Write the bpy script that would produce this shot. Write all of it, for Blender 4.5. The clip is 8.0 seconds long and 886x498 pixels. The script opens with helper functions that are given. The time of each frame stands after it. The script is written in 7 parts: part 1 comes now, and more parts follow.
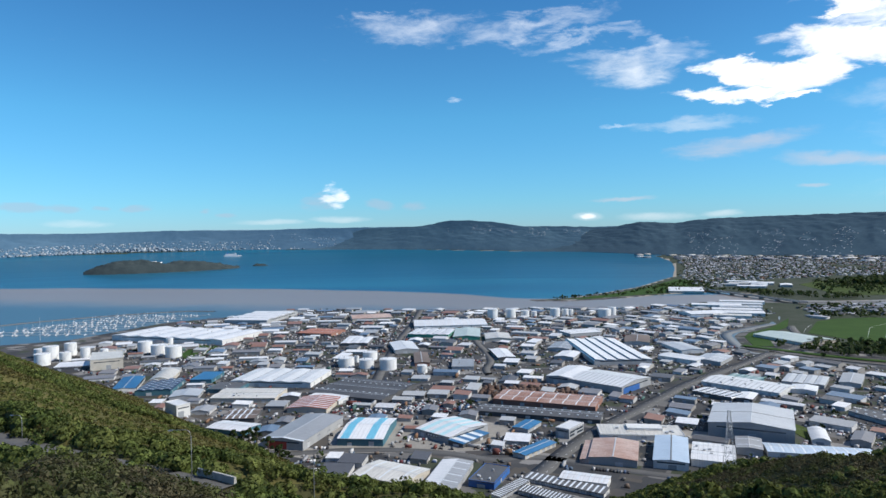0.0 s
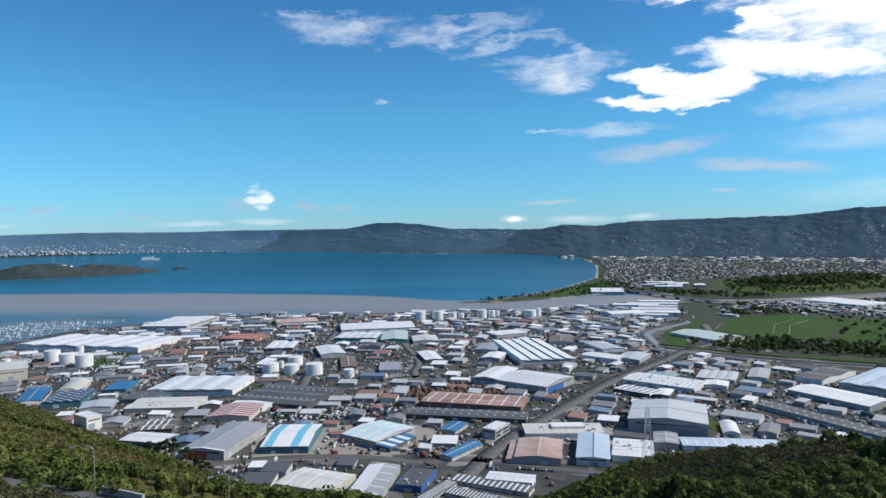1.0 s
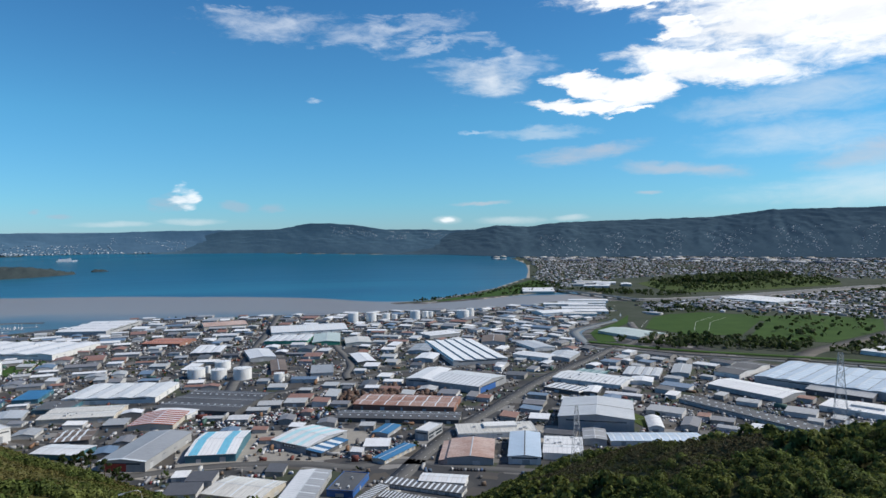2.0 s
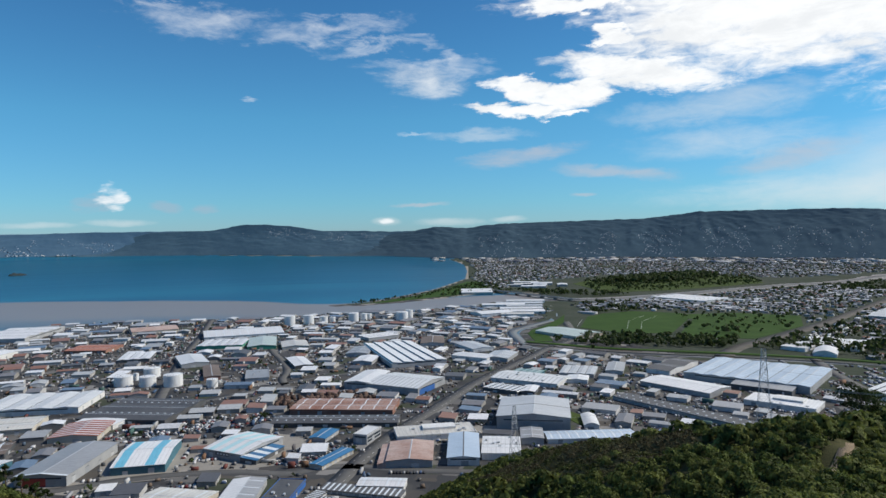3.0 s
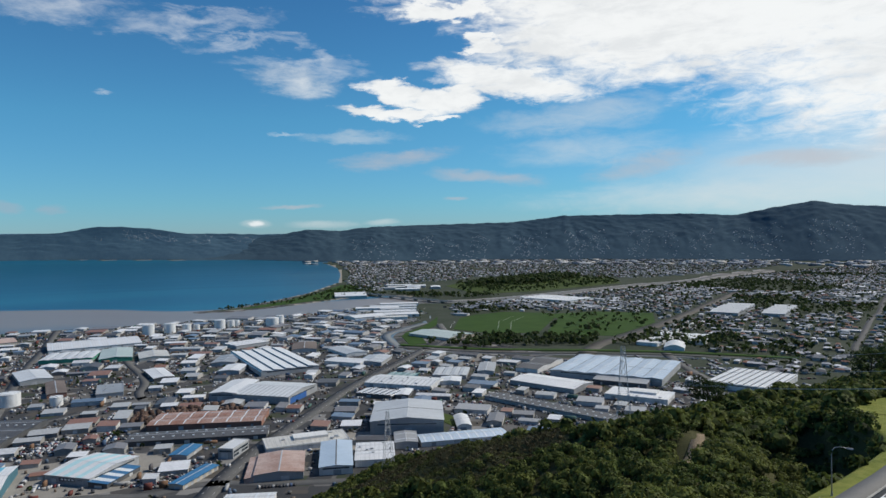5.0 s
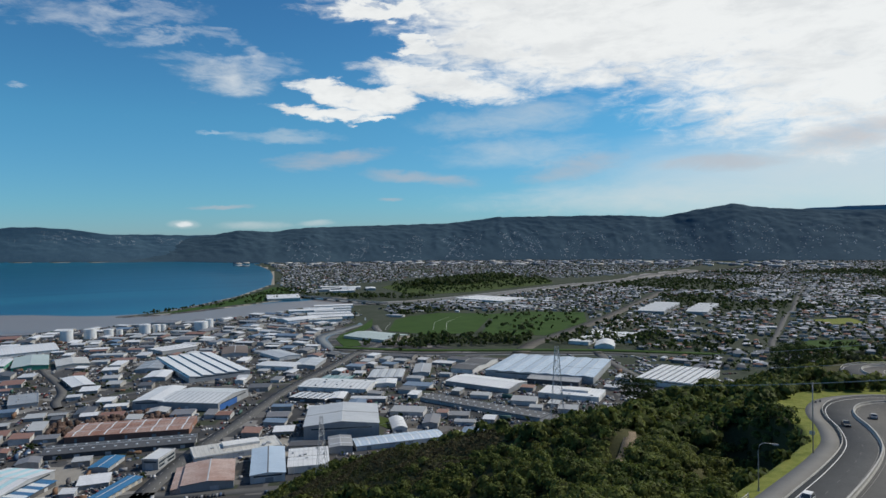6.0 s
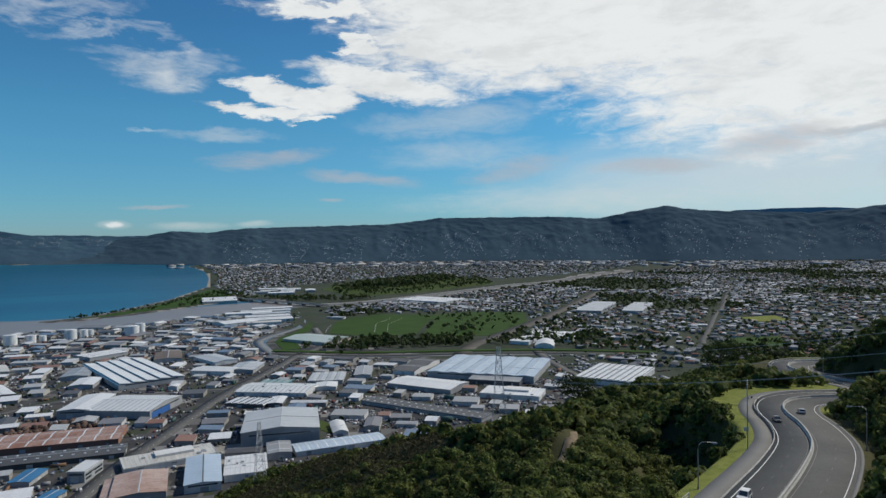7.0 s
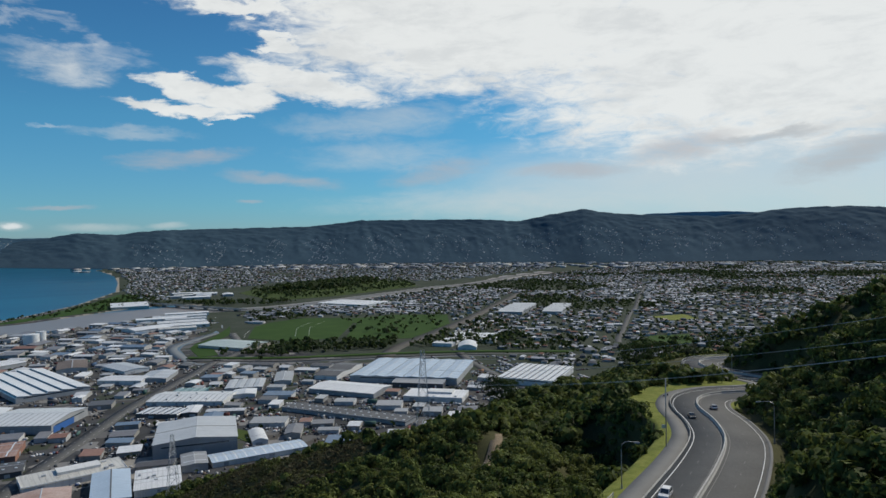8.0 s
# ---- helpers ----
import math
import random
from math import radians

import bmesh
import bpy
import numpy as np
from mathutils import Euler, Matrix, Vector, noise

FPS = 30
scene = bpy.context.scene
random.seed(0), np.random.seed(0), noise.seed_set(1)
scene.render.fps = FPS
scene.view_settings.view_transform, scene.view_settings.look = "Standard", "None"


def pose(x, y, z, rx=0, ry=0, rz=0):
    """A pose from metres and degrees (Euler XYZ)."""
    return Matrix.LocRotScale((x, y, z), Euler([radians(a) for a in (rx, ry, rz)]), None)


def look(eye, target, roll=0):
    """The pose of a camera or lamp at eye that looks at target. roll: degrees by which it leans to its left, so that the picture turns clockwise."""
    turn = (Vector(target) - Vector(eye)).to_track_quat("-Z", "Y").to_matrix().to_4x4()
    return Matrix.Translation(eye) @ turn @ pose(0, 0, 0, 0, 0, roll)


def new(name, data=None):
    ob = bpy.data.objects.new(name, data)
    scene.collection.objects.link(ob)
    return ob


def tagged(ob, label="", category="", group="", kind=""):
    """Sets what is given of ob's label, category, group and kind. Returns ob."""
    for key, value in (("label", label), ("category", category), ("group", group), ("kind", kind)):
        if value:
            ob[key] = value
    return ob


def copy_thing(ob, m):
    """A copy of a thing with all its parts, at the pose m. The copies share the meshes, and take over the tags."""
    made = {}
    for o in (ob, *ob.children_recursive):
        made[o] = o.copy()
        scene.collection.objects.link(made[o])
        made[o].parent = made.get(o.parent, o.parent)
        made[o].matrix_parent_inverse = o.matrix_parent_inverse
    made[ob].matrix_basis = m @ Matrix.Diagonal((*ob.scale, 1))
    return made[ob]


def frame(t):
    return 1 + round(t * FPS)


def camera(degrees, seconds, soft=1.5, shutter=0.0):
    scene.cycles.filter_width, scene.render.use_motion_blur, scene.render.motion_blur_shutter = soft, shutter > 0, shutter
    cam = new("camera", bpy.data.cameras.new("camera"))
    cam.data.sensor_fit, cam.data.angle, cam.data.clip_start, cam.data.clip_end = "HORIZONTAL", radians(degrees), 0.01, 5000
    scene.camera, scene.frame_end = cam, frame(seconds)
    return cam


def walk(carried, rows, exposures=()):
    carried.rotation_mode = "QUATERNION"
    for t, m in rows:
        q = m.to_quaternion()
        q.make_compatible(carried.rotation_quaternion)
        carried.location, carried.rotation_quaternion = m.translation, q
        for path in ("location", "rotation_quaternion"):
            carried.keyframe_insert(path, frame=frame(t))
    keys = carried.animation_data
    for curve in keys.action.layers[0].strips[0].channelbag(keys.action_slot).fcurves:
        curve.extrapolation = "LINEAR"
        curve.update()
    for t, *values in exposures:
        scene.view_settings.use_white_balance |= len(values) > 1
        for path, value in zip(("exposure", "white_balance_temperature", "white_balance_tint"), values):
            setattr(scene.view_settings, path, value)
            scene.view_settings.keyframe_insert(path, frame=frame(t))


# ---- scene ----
cam = camera(67.5, 8.0)
PATH = [
    (0, look((15.671, -8.978, 194.795), (15.792, -6.382, 194.744), -0.9)),
    (0.5, look((16.432, -7.898, 194.832), (16.697, -5.312, 194.784), -0.9)),
    (1, look((17.174, -6.778, 194.889), (17.575, -4.211, 194.843), -0.9)),
    (1.5, look((18.108, -5.362, 194.931), (18.641, -2.818, 194.884), -0.9)),
    (3, look((20.454, -1.846, 195.068), (21.337, 0.599, 195.022), -1.0)),
    (3.5, look((21.194, -0.722, 195.111), (22.191, 1.68, 195.066), -1.0)),
    (4, look((22.034, 0.597, 195.165), (23.141, 2.948, 195.122), -1.0)),
    (4.5, look((23.033, 2.107, 195.23), (24.246, 4.407, 195.187), -1.0)),
    (6, look((25.67, 6.192, 195.399), (27.209, 8.287, 195.356), -1.0)),
    (6.5, look((26.563, 7.567, 195.455), (28.181, 9.602, 195.411), -1.0)),
    (7, look((27.407, 8.858, 195.511), (29.125, 10.809, 195.468), -1.0)),
    (7.5, look((28.293, 10.214, 195.568), (30.125, 12.059, 195.526), -1.0)),
    (8, look((29.091, 11.434, 195.62), (31.024, 13.172, 195.581), -1.0)),
]
walk(cam, PATH, [(0.0, 0.36, 6400, 10), (1.5, 0.25, 6500, 10), (3.5, 0.05, 6650, 9), (6.0, -0.14, 6650, 8), (8.0, -0.26, 6650, 7)])
PLAN = 1.3      # metres to one unit of the plan below, which is enlarged as a whole at the end

# ---- world, sun ----
SUN_AZ, SUN_EL = 104.0, 43.0      # degrees clockwise from +y, and above the horizon


def build_world():
    w = bpy.data.worlds.new("daylight")
    scene.world = w
    w.use_nodes = True
    nt = w.node_tree
    nt.nodes.clear()
    N, K = nt.nodes.new, nt.links.new

    def math_node(op, a, b=None, c=None, clamp=False):
        n = N("ShaderNodeMath")
        n.operation, n.use_clamp = op, clamp
        for i, v in enumerate((a, b, c)):
            if v is None:
                continue
            if isinstance(v, (int, float)):
                n.inputs[i].default_value = v
            else:
                K(v, n.inputs[i])
        return n.outputs[0]

    sky = N("ShaderNodeTexSky")
    sky.sky_type, sky.sun_disc = "NISHITA", False
    sky.sun_elevation, sky.sun_rotation = radians(SUN_EL), radians(SUN_AZ)
    sky.altitude, sky.air_density, sky.dust_density, sky.ozone_density = 150, 1.0, 0.15, 3.0
    co = N("ShaderNodeTexCoord")
    sep = N("ShaderNodeSeparateXYZ")
    K(co.outputs["Generated"], sep.inputs[0])
    az = math_node("MULTIPLY", math_node("ARCTAN2", sep.outputs[0], sep.outputs[1]), 57.2958)
    el = math_node("MULTIPLY", math_node("ARCSINE", sep.outputs[2]), 57.2958)
    # wind-drawn noise in degrees of azimuth and height
    comb = N("ShaderNodeCombineXYZ")
    K(math_node("MULTIPLY", az, 0.055), comb.inputs[0])
    K(math_node("MULTIPLY", el, 0.16), comb.inputs[1])

    def fractal(scale, detail, rough, dist, offset):
        mp = N("ShaderNodeMapping")
        mp.inputs["Location"].default_value = (offset, offset * 0.7, offset * 1.3)
        K(comb.outputs[0], mp.inputs[0])
        n = N("ShaderNodeTexNoise")
        n.inputs["Scale"].default_value, n.inputs["Detail"].default_value = scale, detail
        n.inputs["Roughness"].default_value, n.inputs["Distortion"].default_value = rough, dist
        K(mp.outputs[0], n.inputs["Vector"])
        return n.outputs["Fac"]

    broad, fine, puffs = fractal(1.6, 8, 0.62, 0.5, 3.1), fractal(6.5, 8, 0.66, 0.5, 7.7), fractal(11.0, 5, 0.55, 0.2, 1.3)

    # torn outlines: the banks are looked up through a warp
    warp_a, warp_e = fractal(3.6, 6, 0.6, 0.3, 21.0), fractal(4.4, 6, 0.62, 0.3, 33.0)
    scale_e = math_node("MULTIPLY", math_node("ADD", el, 1.0), 0.24)
    scale_a = math_node("MULTIPLY", math_node("ADD", el, 1.0), 0.6)
    az2 = math_node("ADD", az, math_node("MULTIPLY", math_node("SUBTRACT", warp_a, 0.5), scale_a))
    el2 = math_node("ADD", el, math_node("MULTIPLY", math_node("SUBTRACT", warp_e, 0.5), scale_e))

    def bank(a0, e0, ra, re, tilt=0.0, power=2.0):
        da, de = math_node("SUBTRACT", az2, a0), math_node("SUBTRACT", el2, e0)
        if tilt:
            de = math_node("SUBTRACT", de, math_node("MULTIPLY", da, math.tan(radians(tilt))))
        u = math_node("POWER", math_node("ABSOLUTE", math_node("DIVIDE", da, ra)), power)
        v = math_node("POWER", math_node("ABSOLUTE", math_node("DIVIDE", de, re)), power)
        return math_node("SUBTRACT", 1.0, math_node("ADD", u, v))

    def cover(banks, grain, amount, low, high):
        best = banks[0]
        for b in banks[1:]:
            best = math_node("MAXIMUM", best, b)
        best = math_node("MAXIMUM", best, -1.5)
        d = math_node("ADD", best, math_node("MULTIPLY", math_node("SUBTRACT", grain, 0.5), amount))
        m = N("ShaderNodeMapRange")
        m.interpolation_type = "SMOOTHSTEP"
        K(d, m.inputs[0])
        m.inputs[1].default_value, m.inputs[2].default_value = low, high
        return m.outputs[0]

    # high white sheet that fills the northern sky, and the streaks before it
    mixed = math_node("ADD", math_node("MULTIPLY", broad, 0.35), math_node("MULTIPLY", fine, 0.65))
    sheet = cover([bank(*b) for b in SHEET_BANKS], mixed, 2.6, -0.4, 0.65)
    streaks = cover([bank(*b) for b in STREAK_BANKS], fine, 4.2, -0.9, 3.2)
    veil = cover([bank(*b) for b in VEIL_BANKS], mixed, 2.6, -0.5, 1.6)
    haze = cover([bank(*b) for b in HAZE_BANKS], broad, 0.8, -0.4, 1.1)
    wisp = cover([bank(*b) for b in WISP_BANKS], mixed, 3.0, -0.7, 2.0)
    low = cover([bank(*b) for b in PUFF_BANKS], puffs, 3.0, -0.4, 1.1)
    cumulus = cover([bank(*b) for b in CUMULUS_BANKS], puffs, 3.2, -0.1, 1.2)
    shade = cover([bank(*b) for b in SHADE_BANKS], mixed, 2.4, -0.4, 1.3)
    # grey hearts in the sheet, seen from below
    under = N("ShaderNodeMapRange")
    under.interpolation_type = "SMOOTHSTEP"
    K(fractal(3.4, 9, 0.64, 0.3, 11.9), under.inputs[0])
    under.inputs[1].default_value, under.inputs[2].default_value = 0.42, 0.68

    def mix(fac, a, b):
        m = N("ShaderNodeMix")
        m.data_type = "RGBA"
        for sock, v in ((m.inputs[0], fac), (m.inputs[6], a), (m.inputs[7], b)):
            if isinstance(v, tuple):
                sock.default_value = v
            elif isinstance(v, (int, float)):
                sock.default_value = v
            else:
                K(v, sock)
        return m.outputs[2]

    # clean southern air: deeper blue towards the zenith
    depth = N("ShaderNodeValToRGB")
    e = depth.color_ramp.elements
    while len(e) < len(SKY_DEPTH):
        e.new(0.5)
    for k, (h, col) in enumerate(SKY_DEPTH):
        e[k].position, e[k].color = h / 40, (*col, 1)
    K(math_node("DIVIDE", el, 40.0), depth.inputs[0])
    tint = N("ShaderNodeMix")
    tint.data_type, tint.blend_type = "RGBA", "MULTIPLY"
    tint.inputs[0].default_value = 1.0
    K(sky.outputs[0], tint.inputs[6])
    K(depth.outputs[0], tint.inputs[7])
    c = tint.outputs[2]
    c = mix(math_node("MULTIPLY", haze, 0.75), c, CLOUD_HAZE)
    c = mix(math_node("MULTIPLY", wisp, 0.5), c, CLOUD_HAZE)
    c = mix(math_node("MULTIPLY", streaks, 0.6), c, CLOUD_WHITE)
    lit = mix(math_node("MULTIPLY", under.outputs[0], 0.5), CLOUD_WHITE, CLOUD_GREY)
    c = mix(math_node("MULTIPLY", sheet, 0.96), c, lit)
    c = mix(math_node("MULTIPLY", veil, 0.68), c, CLOUD_VEIL)
    c = mix(math_node("MULTIPLY", shade, 0.75), c, CLOUD_SHADE)
    c = mix(math_node("MULTIPLY", low, 0.5), c, CLOUD_LOW)
    c = mix(math_node("MULTIPLY", cumulus, 0.85), c, CLOUD_CUMULUS)
    bg = N("ShaderNodeBackground")
    K(c, bg.inputs[0])
    bg.inputs[1].default_value = SKY_STRENGTH
    out = N("ShaderNodeOutputWorld")
    K(bg.outputs[0], out.inputs[0])


SKY_STRENGTH = 0.1
SKY_DEPTH = [(0, (0.42, 0.69, 1.08)), (3, (0.38, 0.78, 1.08)), (10, (0.37, 0.88, 1.09)), (20, (0.31, 0.75, 1.02)), (40, (0.4, 0.68, 0.95))]
CLOUD_WHITE, CLOUD_GREY, CLOUD_SHADE = (9.7, 9.9, 10.1, 1), (7.0, 7.3, 7.7, 1), (4.9, 5.3, 5.9, 1)
CLOUD_VEIL, CLOUD_LOW, CLOUD_HAZE, CLOUD_CUMULUS = (5.2, 5.3, 5.9, 1), (3.6, 4.5, 5.6, 1), (7.6, 7.9, 8.1, 1), (9.0, 9.4, 9.8, 1)
# azimuth, height, half width, half height in degrees, tilt, squareness
SHEET_BANKS = [(83, 17.5, 31, 11.5, 0, 3), (52, 19.5, 19, 7.0, 0, 3), (65, 30, 45, 13, 0, 3), (36.4, 13.2, 6.6, 1.6, -9), (32.6, 12.0, 2.6, 0.9), (27, 10.8, 5.3, 0.62, -2), (26.6, 12.5, 3.2, 0.8, -6), (30.5, 11.6, 3.4, 1.1, -4),
               (30.2, 10.05, 2.2, 0.25), (34.3, 16.2, 2.2, 0.6), (32, 19.0, 4, 0.9)]
STREAK_BANKS = [(0.6, 17.3, 4.8, 1.1, 2), (-2.5, 18.1, 2.5, 0.6), (10.5, 17.2, 5.6, 0.8, 6), (14.5, 16.0, 4.5, 0.45, 4), (19, 14.2, 4.6, 0.7, -2), (19.7, 14.9, 1.0, 0.9), (18.4, 13.0, 2.6, 0.9),
                (4, 11.3, 0.8, 0.22), (17.5, 8.75, 1.1, 0.16), (33.8, 18.5, 3, 0.6)]
WISP_BANKS = [(23.2, 8.75, 4.0, 0.5), (44, 10.3, 5, 1.2), (43, 7.2, 7, 1.4), (50, 3.0, 12, 1.3), (41, 9.6, 7, 1.0), (18.4, 13.2, 3.4, 1.3), (15, 1.45, 1.1, 0.35), (20.5, 1.35, 2.6, 0.3), (-26.2, 1.35, 2.2, 0.3), (-6.2, 1.6, 2.4, 0.25), (-12, 1.4, 3, 0.22), (25.6, 1.45, 1.4, 0.26)]
VEIL_BANKS = [(27, 6.8, 4.6, 0.8, 5), (35, 5.1, 5.2, 0.6, -5), (47.4, 5.7, 4.6, 1.0, 9), (59, 5.7, 5.5, 0.8), (31.8, 3.4, 1.0, 0.2), (68, 7.2, 4.5, 1.2, 8), (18, 2.9, 2.6, 0.18, 3)]
HAZE_BANKS = [(80, 4.5, 33, 4.8)]
SHADE_BANKS = [(80.5, 5.9, 6, 1.3, 16), (74, 7.4, 4.5, 0.55, 4), (95, 6, 9, 2.2)]
PUFF_BANKS = [(-7.6, 3.1, 1.8, 0.75, 8), (-29.6, 2.5, 2.0, 0.4), (-26.9, 2.5, 1.2, 0.35), (-22.1, 2.5, 1.3, 0.3), (-24.6, 2.55, 0.6, 0.2), (-17, 2.3, 0.5, 0.2), (-15.3, 1.9, 0.8, 0.2), (-2.8, 2.75, 1.3, 0.4), (0.3, 2.6, 1.3, 0.35)]
CUMULUS_BANKS = [(-6.5, 3.6, 0.95, 1.05), (-7.1, 3.25, 1.1, 0.5), (15, 1.45, 0.7, 0.28)]
build_world()

sun = new("sun", bpy.data.lights.new("sun", "SUN"))
sun.data.energy, sun.data.angle, sun.data.color = 3.6, radians(0.53), (1.0, 0.95, 0.87)
sun.matrix_world = look((0, 0, 0), (-math.sin(radians(SUN_AZ)) * math.cos(radians(SUN_EL)), -math.cos(radians(SUN_AZ)) * math.cos(radians(SUN_EL)), -math.sin(radians(SUN_EL))))

# ---- materials ----
def surface(name, first, second, scale=0.3, fine=4.0, rough=0.7, metal=0.0, bump=0.0, bump_scale=6.0, island=0.0, single=0.0, bands=0.0, band_dark=0.85, space="Object", dirt=0.0, spec=0.5):
    """A worn surface: two colours mixed by broad and fine noise; island and single vary it piece by piece; bands draw
    the ribs of sheet metal in the colour, as stripes multiplied by band_dark, so many to the metre; dirt streaks it."""
    m = bpy.data.materials.new(name)
    m.use_nodes = True
    nt = m.node_tree
    N, K = nt.nodes.new, nt.links.new
    p = nt.nodes["Principled BSDF"]
    p.inputs["Roughness"].default_value, p.inputs["Metallic"].default_value = rough, metal
    p.inputs["Specular IOR Level"].default_value = spec
    if space == "World":
        vec = N("ShaderNodeNewGeometry").outputs["Position"]
    else:
        vec = N("ShaderNodeTexCoord").outputs["Object"]

    def noise_fac(s, d, r=0.55):
        n = N("ShaderNodeTexNoise")
        n.inputs["Scale"].default_value, n.inputs["Detail"].default_value, n.inputs["Roughness"].default_value = s, d, r
        K(vec, n.inputs["Vector"])
        return n.outputs["Fac"]

    def calc(op, a, b):
        n = N("ShaderNodeMath")
        n.operation = op
        for i, v in enumerate((a, b)):
            if isinstance(v, (int, float)):
                n.inputs[i].default_value = v
            else:
                K(v, n.inputs[i])
        return n.outputs[0]

    f = calc("ADD", calc("MULTIPLY", noise_fac(scale, 4), 0.6), calc("MULTIPLY", noise_fac(fine, 3), 0.4))
    f = calc("ADD", calc("MULTIPLY", calc("SUBTRACT", f, 0.5), 2.6), 0.5)
    if island:
        r = N("ShaderNodeNewGeometry").outputs["Random Per Island"]
        f = calc("ADD", f, calc("MULTIPLY", calc("SUBTRACT", r, 0.5), island))
    if single:
        r = N("ShaderNodeObjectInfo").outputs["Random"]
        f = calc("ADD", f, calc("MULTIPLY", calc("SUBTRACT", r, 0.5), single))
    mx = N("ShaderNodeMix")
    mx.data_type, mx.clamp_factor = "RGBA", True
    K(f, mx.inputs[0])
    mx.inputs[6].default_value, mx.inputs[7].default_value = (*first, 1), (*second, 1)
    col = mx.outputs[2]

    def times(c, fac, shade):
        n = N("ShaderNodeMix")
        n.data_type, n.blend_type, n.clamp_factor = "RGBA", "MULTIPLY", True
        K(fac, n.inputs[0])
        K(c, n.inputs[6])
        n.inputs[7].default_value = (shade, shade, shade, 1)
        return n.outputs[2]

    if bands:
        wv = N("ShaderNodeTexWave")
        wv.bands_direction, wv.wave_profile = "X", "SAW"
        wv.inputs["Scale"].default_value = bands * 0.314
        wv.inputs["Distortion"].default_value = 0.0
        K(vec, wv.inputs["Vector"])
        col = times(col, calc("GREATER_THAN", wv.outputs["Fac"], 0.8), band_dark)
    if dirt:
        mp = N("ShaderNodeMapping")
        mp.inputs["Scale"].default_value = (1.2, 0.12, 0.12)
        K(vec, mp.inputs[0])
        n = N("ShaderNodeTexNoise")
        n.inputs["Scale"].default_value, n.inputs["Detail"].default_value = 1.0, 5
        K(mp.outputs[0], n.inputs["Vector"])
        col = times(col, calc("MULTIPLY", calc("GREATER_THAN", n.outputs["Fac"], 0.56), dirt), 0.55)
    K(col, p.inputs["Base Color"])
    if bump:
        b = N("ShaderNodeBump")
        b.inputs["Strength"].default_value, b.inputs["Distance"].default_value = bump, 0.3
        K(noise_fac(bump_scale, 4), b.inputs["Height"])
        K(b.outputs[0], p.inputs["Normal"])
    return m


def roof_sheet(name, first, second, dirt=0.35, rough=0.42, bands=0.33, dark=0.86):
    return surface(name, first, second, 0.06, 0.9, rough, 0.0, 0.0, 6, single=0.7, bands=bands, band_dark=dark, dirt=dirt, spec=0.5)


ROOF = {
    "white": roof_sheet("roof_white", (0.62, 0.63, 0.63), (0.8, 0.8, 0.79), 0.2),
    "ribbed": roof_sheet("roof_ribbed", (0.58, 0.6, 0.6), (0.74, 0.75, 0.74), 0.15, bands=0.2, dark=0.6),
    "cream": roof_sheet("roof_cream", (0.5, 0.48, 0.43), (0.68, 0.66, 0.6), 0.4),
    "grey": roof_sheet("roof_grey", (0.27, 0.28, 0.29), (0.36, 0.37, 0.38), 0.3),
    "pale": roof_sheet("roof_pale", (0.4, 0.42, 0.44), (0.52, 0.54, 0.55), 0.3),
    "dark": roof_sheet("roof_dark", (0.075, 0.077, 0.08), (0.13, 0.13, 0.13), 0.2, 0.6),
    "brown": roof_sheet("roof_brown", (0.14, 0.11, 0.09), (0.24, 0.19, 0.16), 0.4, 0.7),
    "blue": roof_sheet("roof_blue", (0.36, 0.46, 0.56), (0.5, 0.6, 0.7), 0.2),
    "deepblue": roof_sheet("roof_deep_blue", (0.03, 0.12, 0.26), (0.05, 0.19, 0.36), 0.2),
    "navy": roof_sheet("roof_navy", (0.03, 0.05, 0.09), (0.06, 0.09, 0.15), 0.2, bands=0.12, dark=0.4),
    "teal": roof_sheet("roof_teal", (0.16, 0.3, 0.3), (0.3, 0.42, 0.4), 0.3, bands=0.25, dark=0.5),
    "green": roof_sheet("roof_green", (0.36, 0.45, 0.42), (0.5, 0.57, 0.53), 0.3),
    "rust": roof_sheet("roof_rust", (0.24, 0.1, 0.06), (0.52, 0.4, 0.35), 0.5, 0.75),
    "rustred": roof_sheet("roof_rust_red", (0.26, 0.09, 0.06), (0.36, 0.17, 0.12), 0.5, 0.75, 0.2, 1.9),
}
WALL = {
    "white": surface("wall_white", (0.62, 0.62, 0.6), (0.76, 0.76, 0.74), 0.1, 1.5, 0.6, single=0.5, dirt=0.2),
    "grey": surface("wall_grey", (0.3, 0.31, 0.32), (0.42, 0.43, 0.43), 0.1, 1.5, 0.7, single=0.6, dirt=0.2),
    "dark": surface("wall_dark", (0.06, 0.065, 0.07), (0.13, 0.13, 0.135), 0.1, 1.5, 0.7, single=0.6),
    "cream": surface("wall_cream", (0.46, 0.42, 0.35), (0.6, 0.56, 0.48), 0.1, 1.5, 0.7, single=0.5, dirt=0.25),
    "blue": surface("wall_blue", (0.02, 0.09, 0.3), (0.04, 0.15, 0.42), 0.1, 1.5, 0.6),
    "teal": surface("wall_teal", (0.04, 0.12, 0.16), (0.07, 0.19, 0.24), 0.1, 1.5, 0.6),
    "green": surface("wall_green", (0.03, 0.22, 0.15), (0.06, 0.32, 0.22), 0.1, 1.5, 0.6),
    "red": surface("wall_red", (0.3, 0.03, 0.03), (0.42, 0.06, 0.05), 0.1, 1.5, 0.6),
    "brick": surface("wall_brick", (0.22, 0.11, 0.08), (0.34, 0.18, 0.13), 0.1, 2.5, 0.85),
}
M_SKYLIGHT = surface("translucent_sheet", (0.62, 0.66, 0.68), (0.74, 0.78, 0.8), 0.2, 2, 0.3, single=0.4)
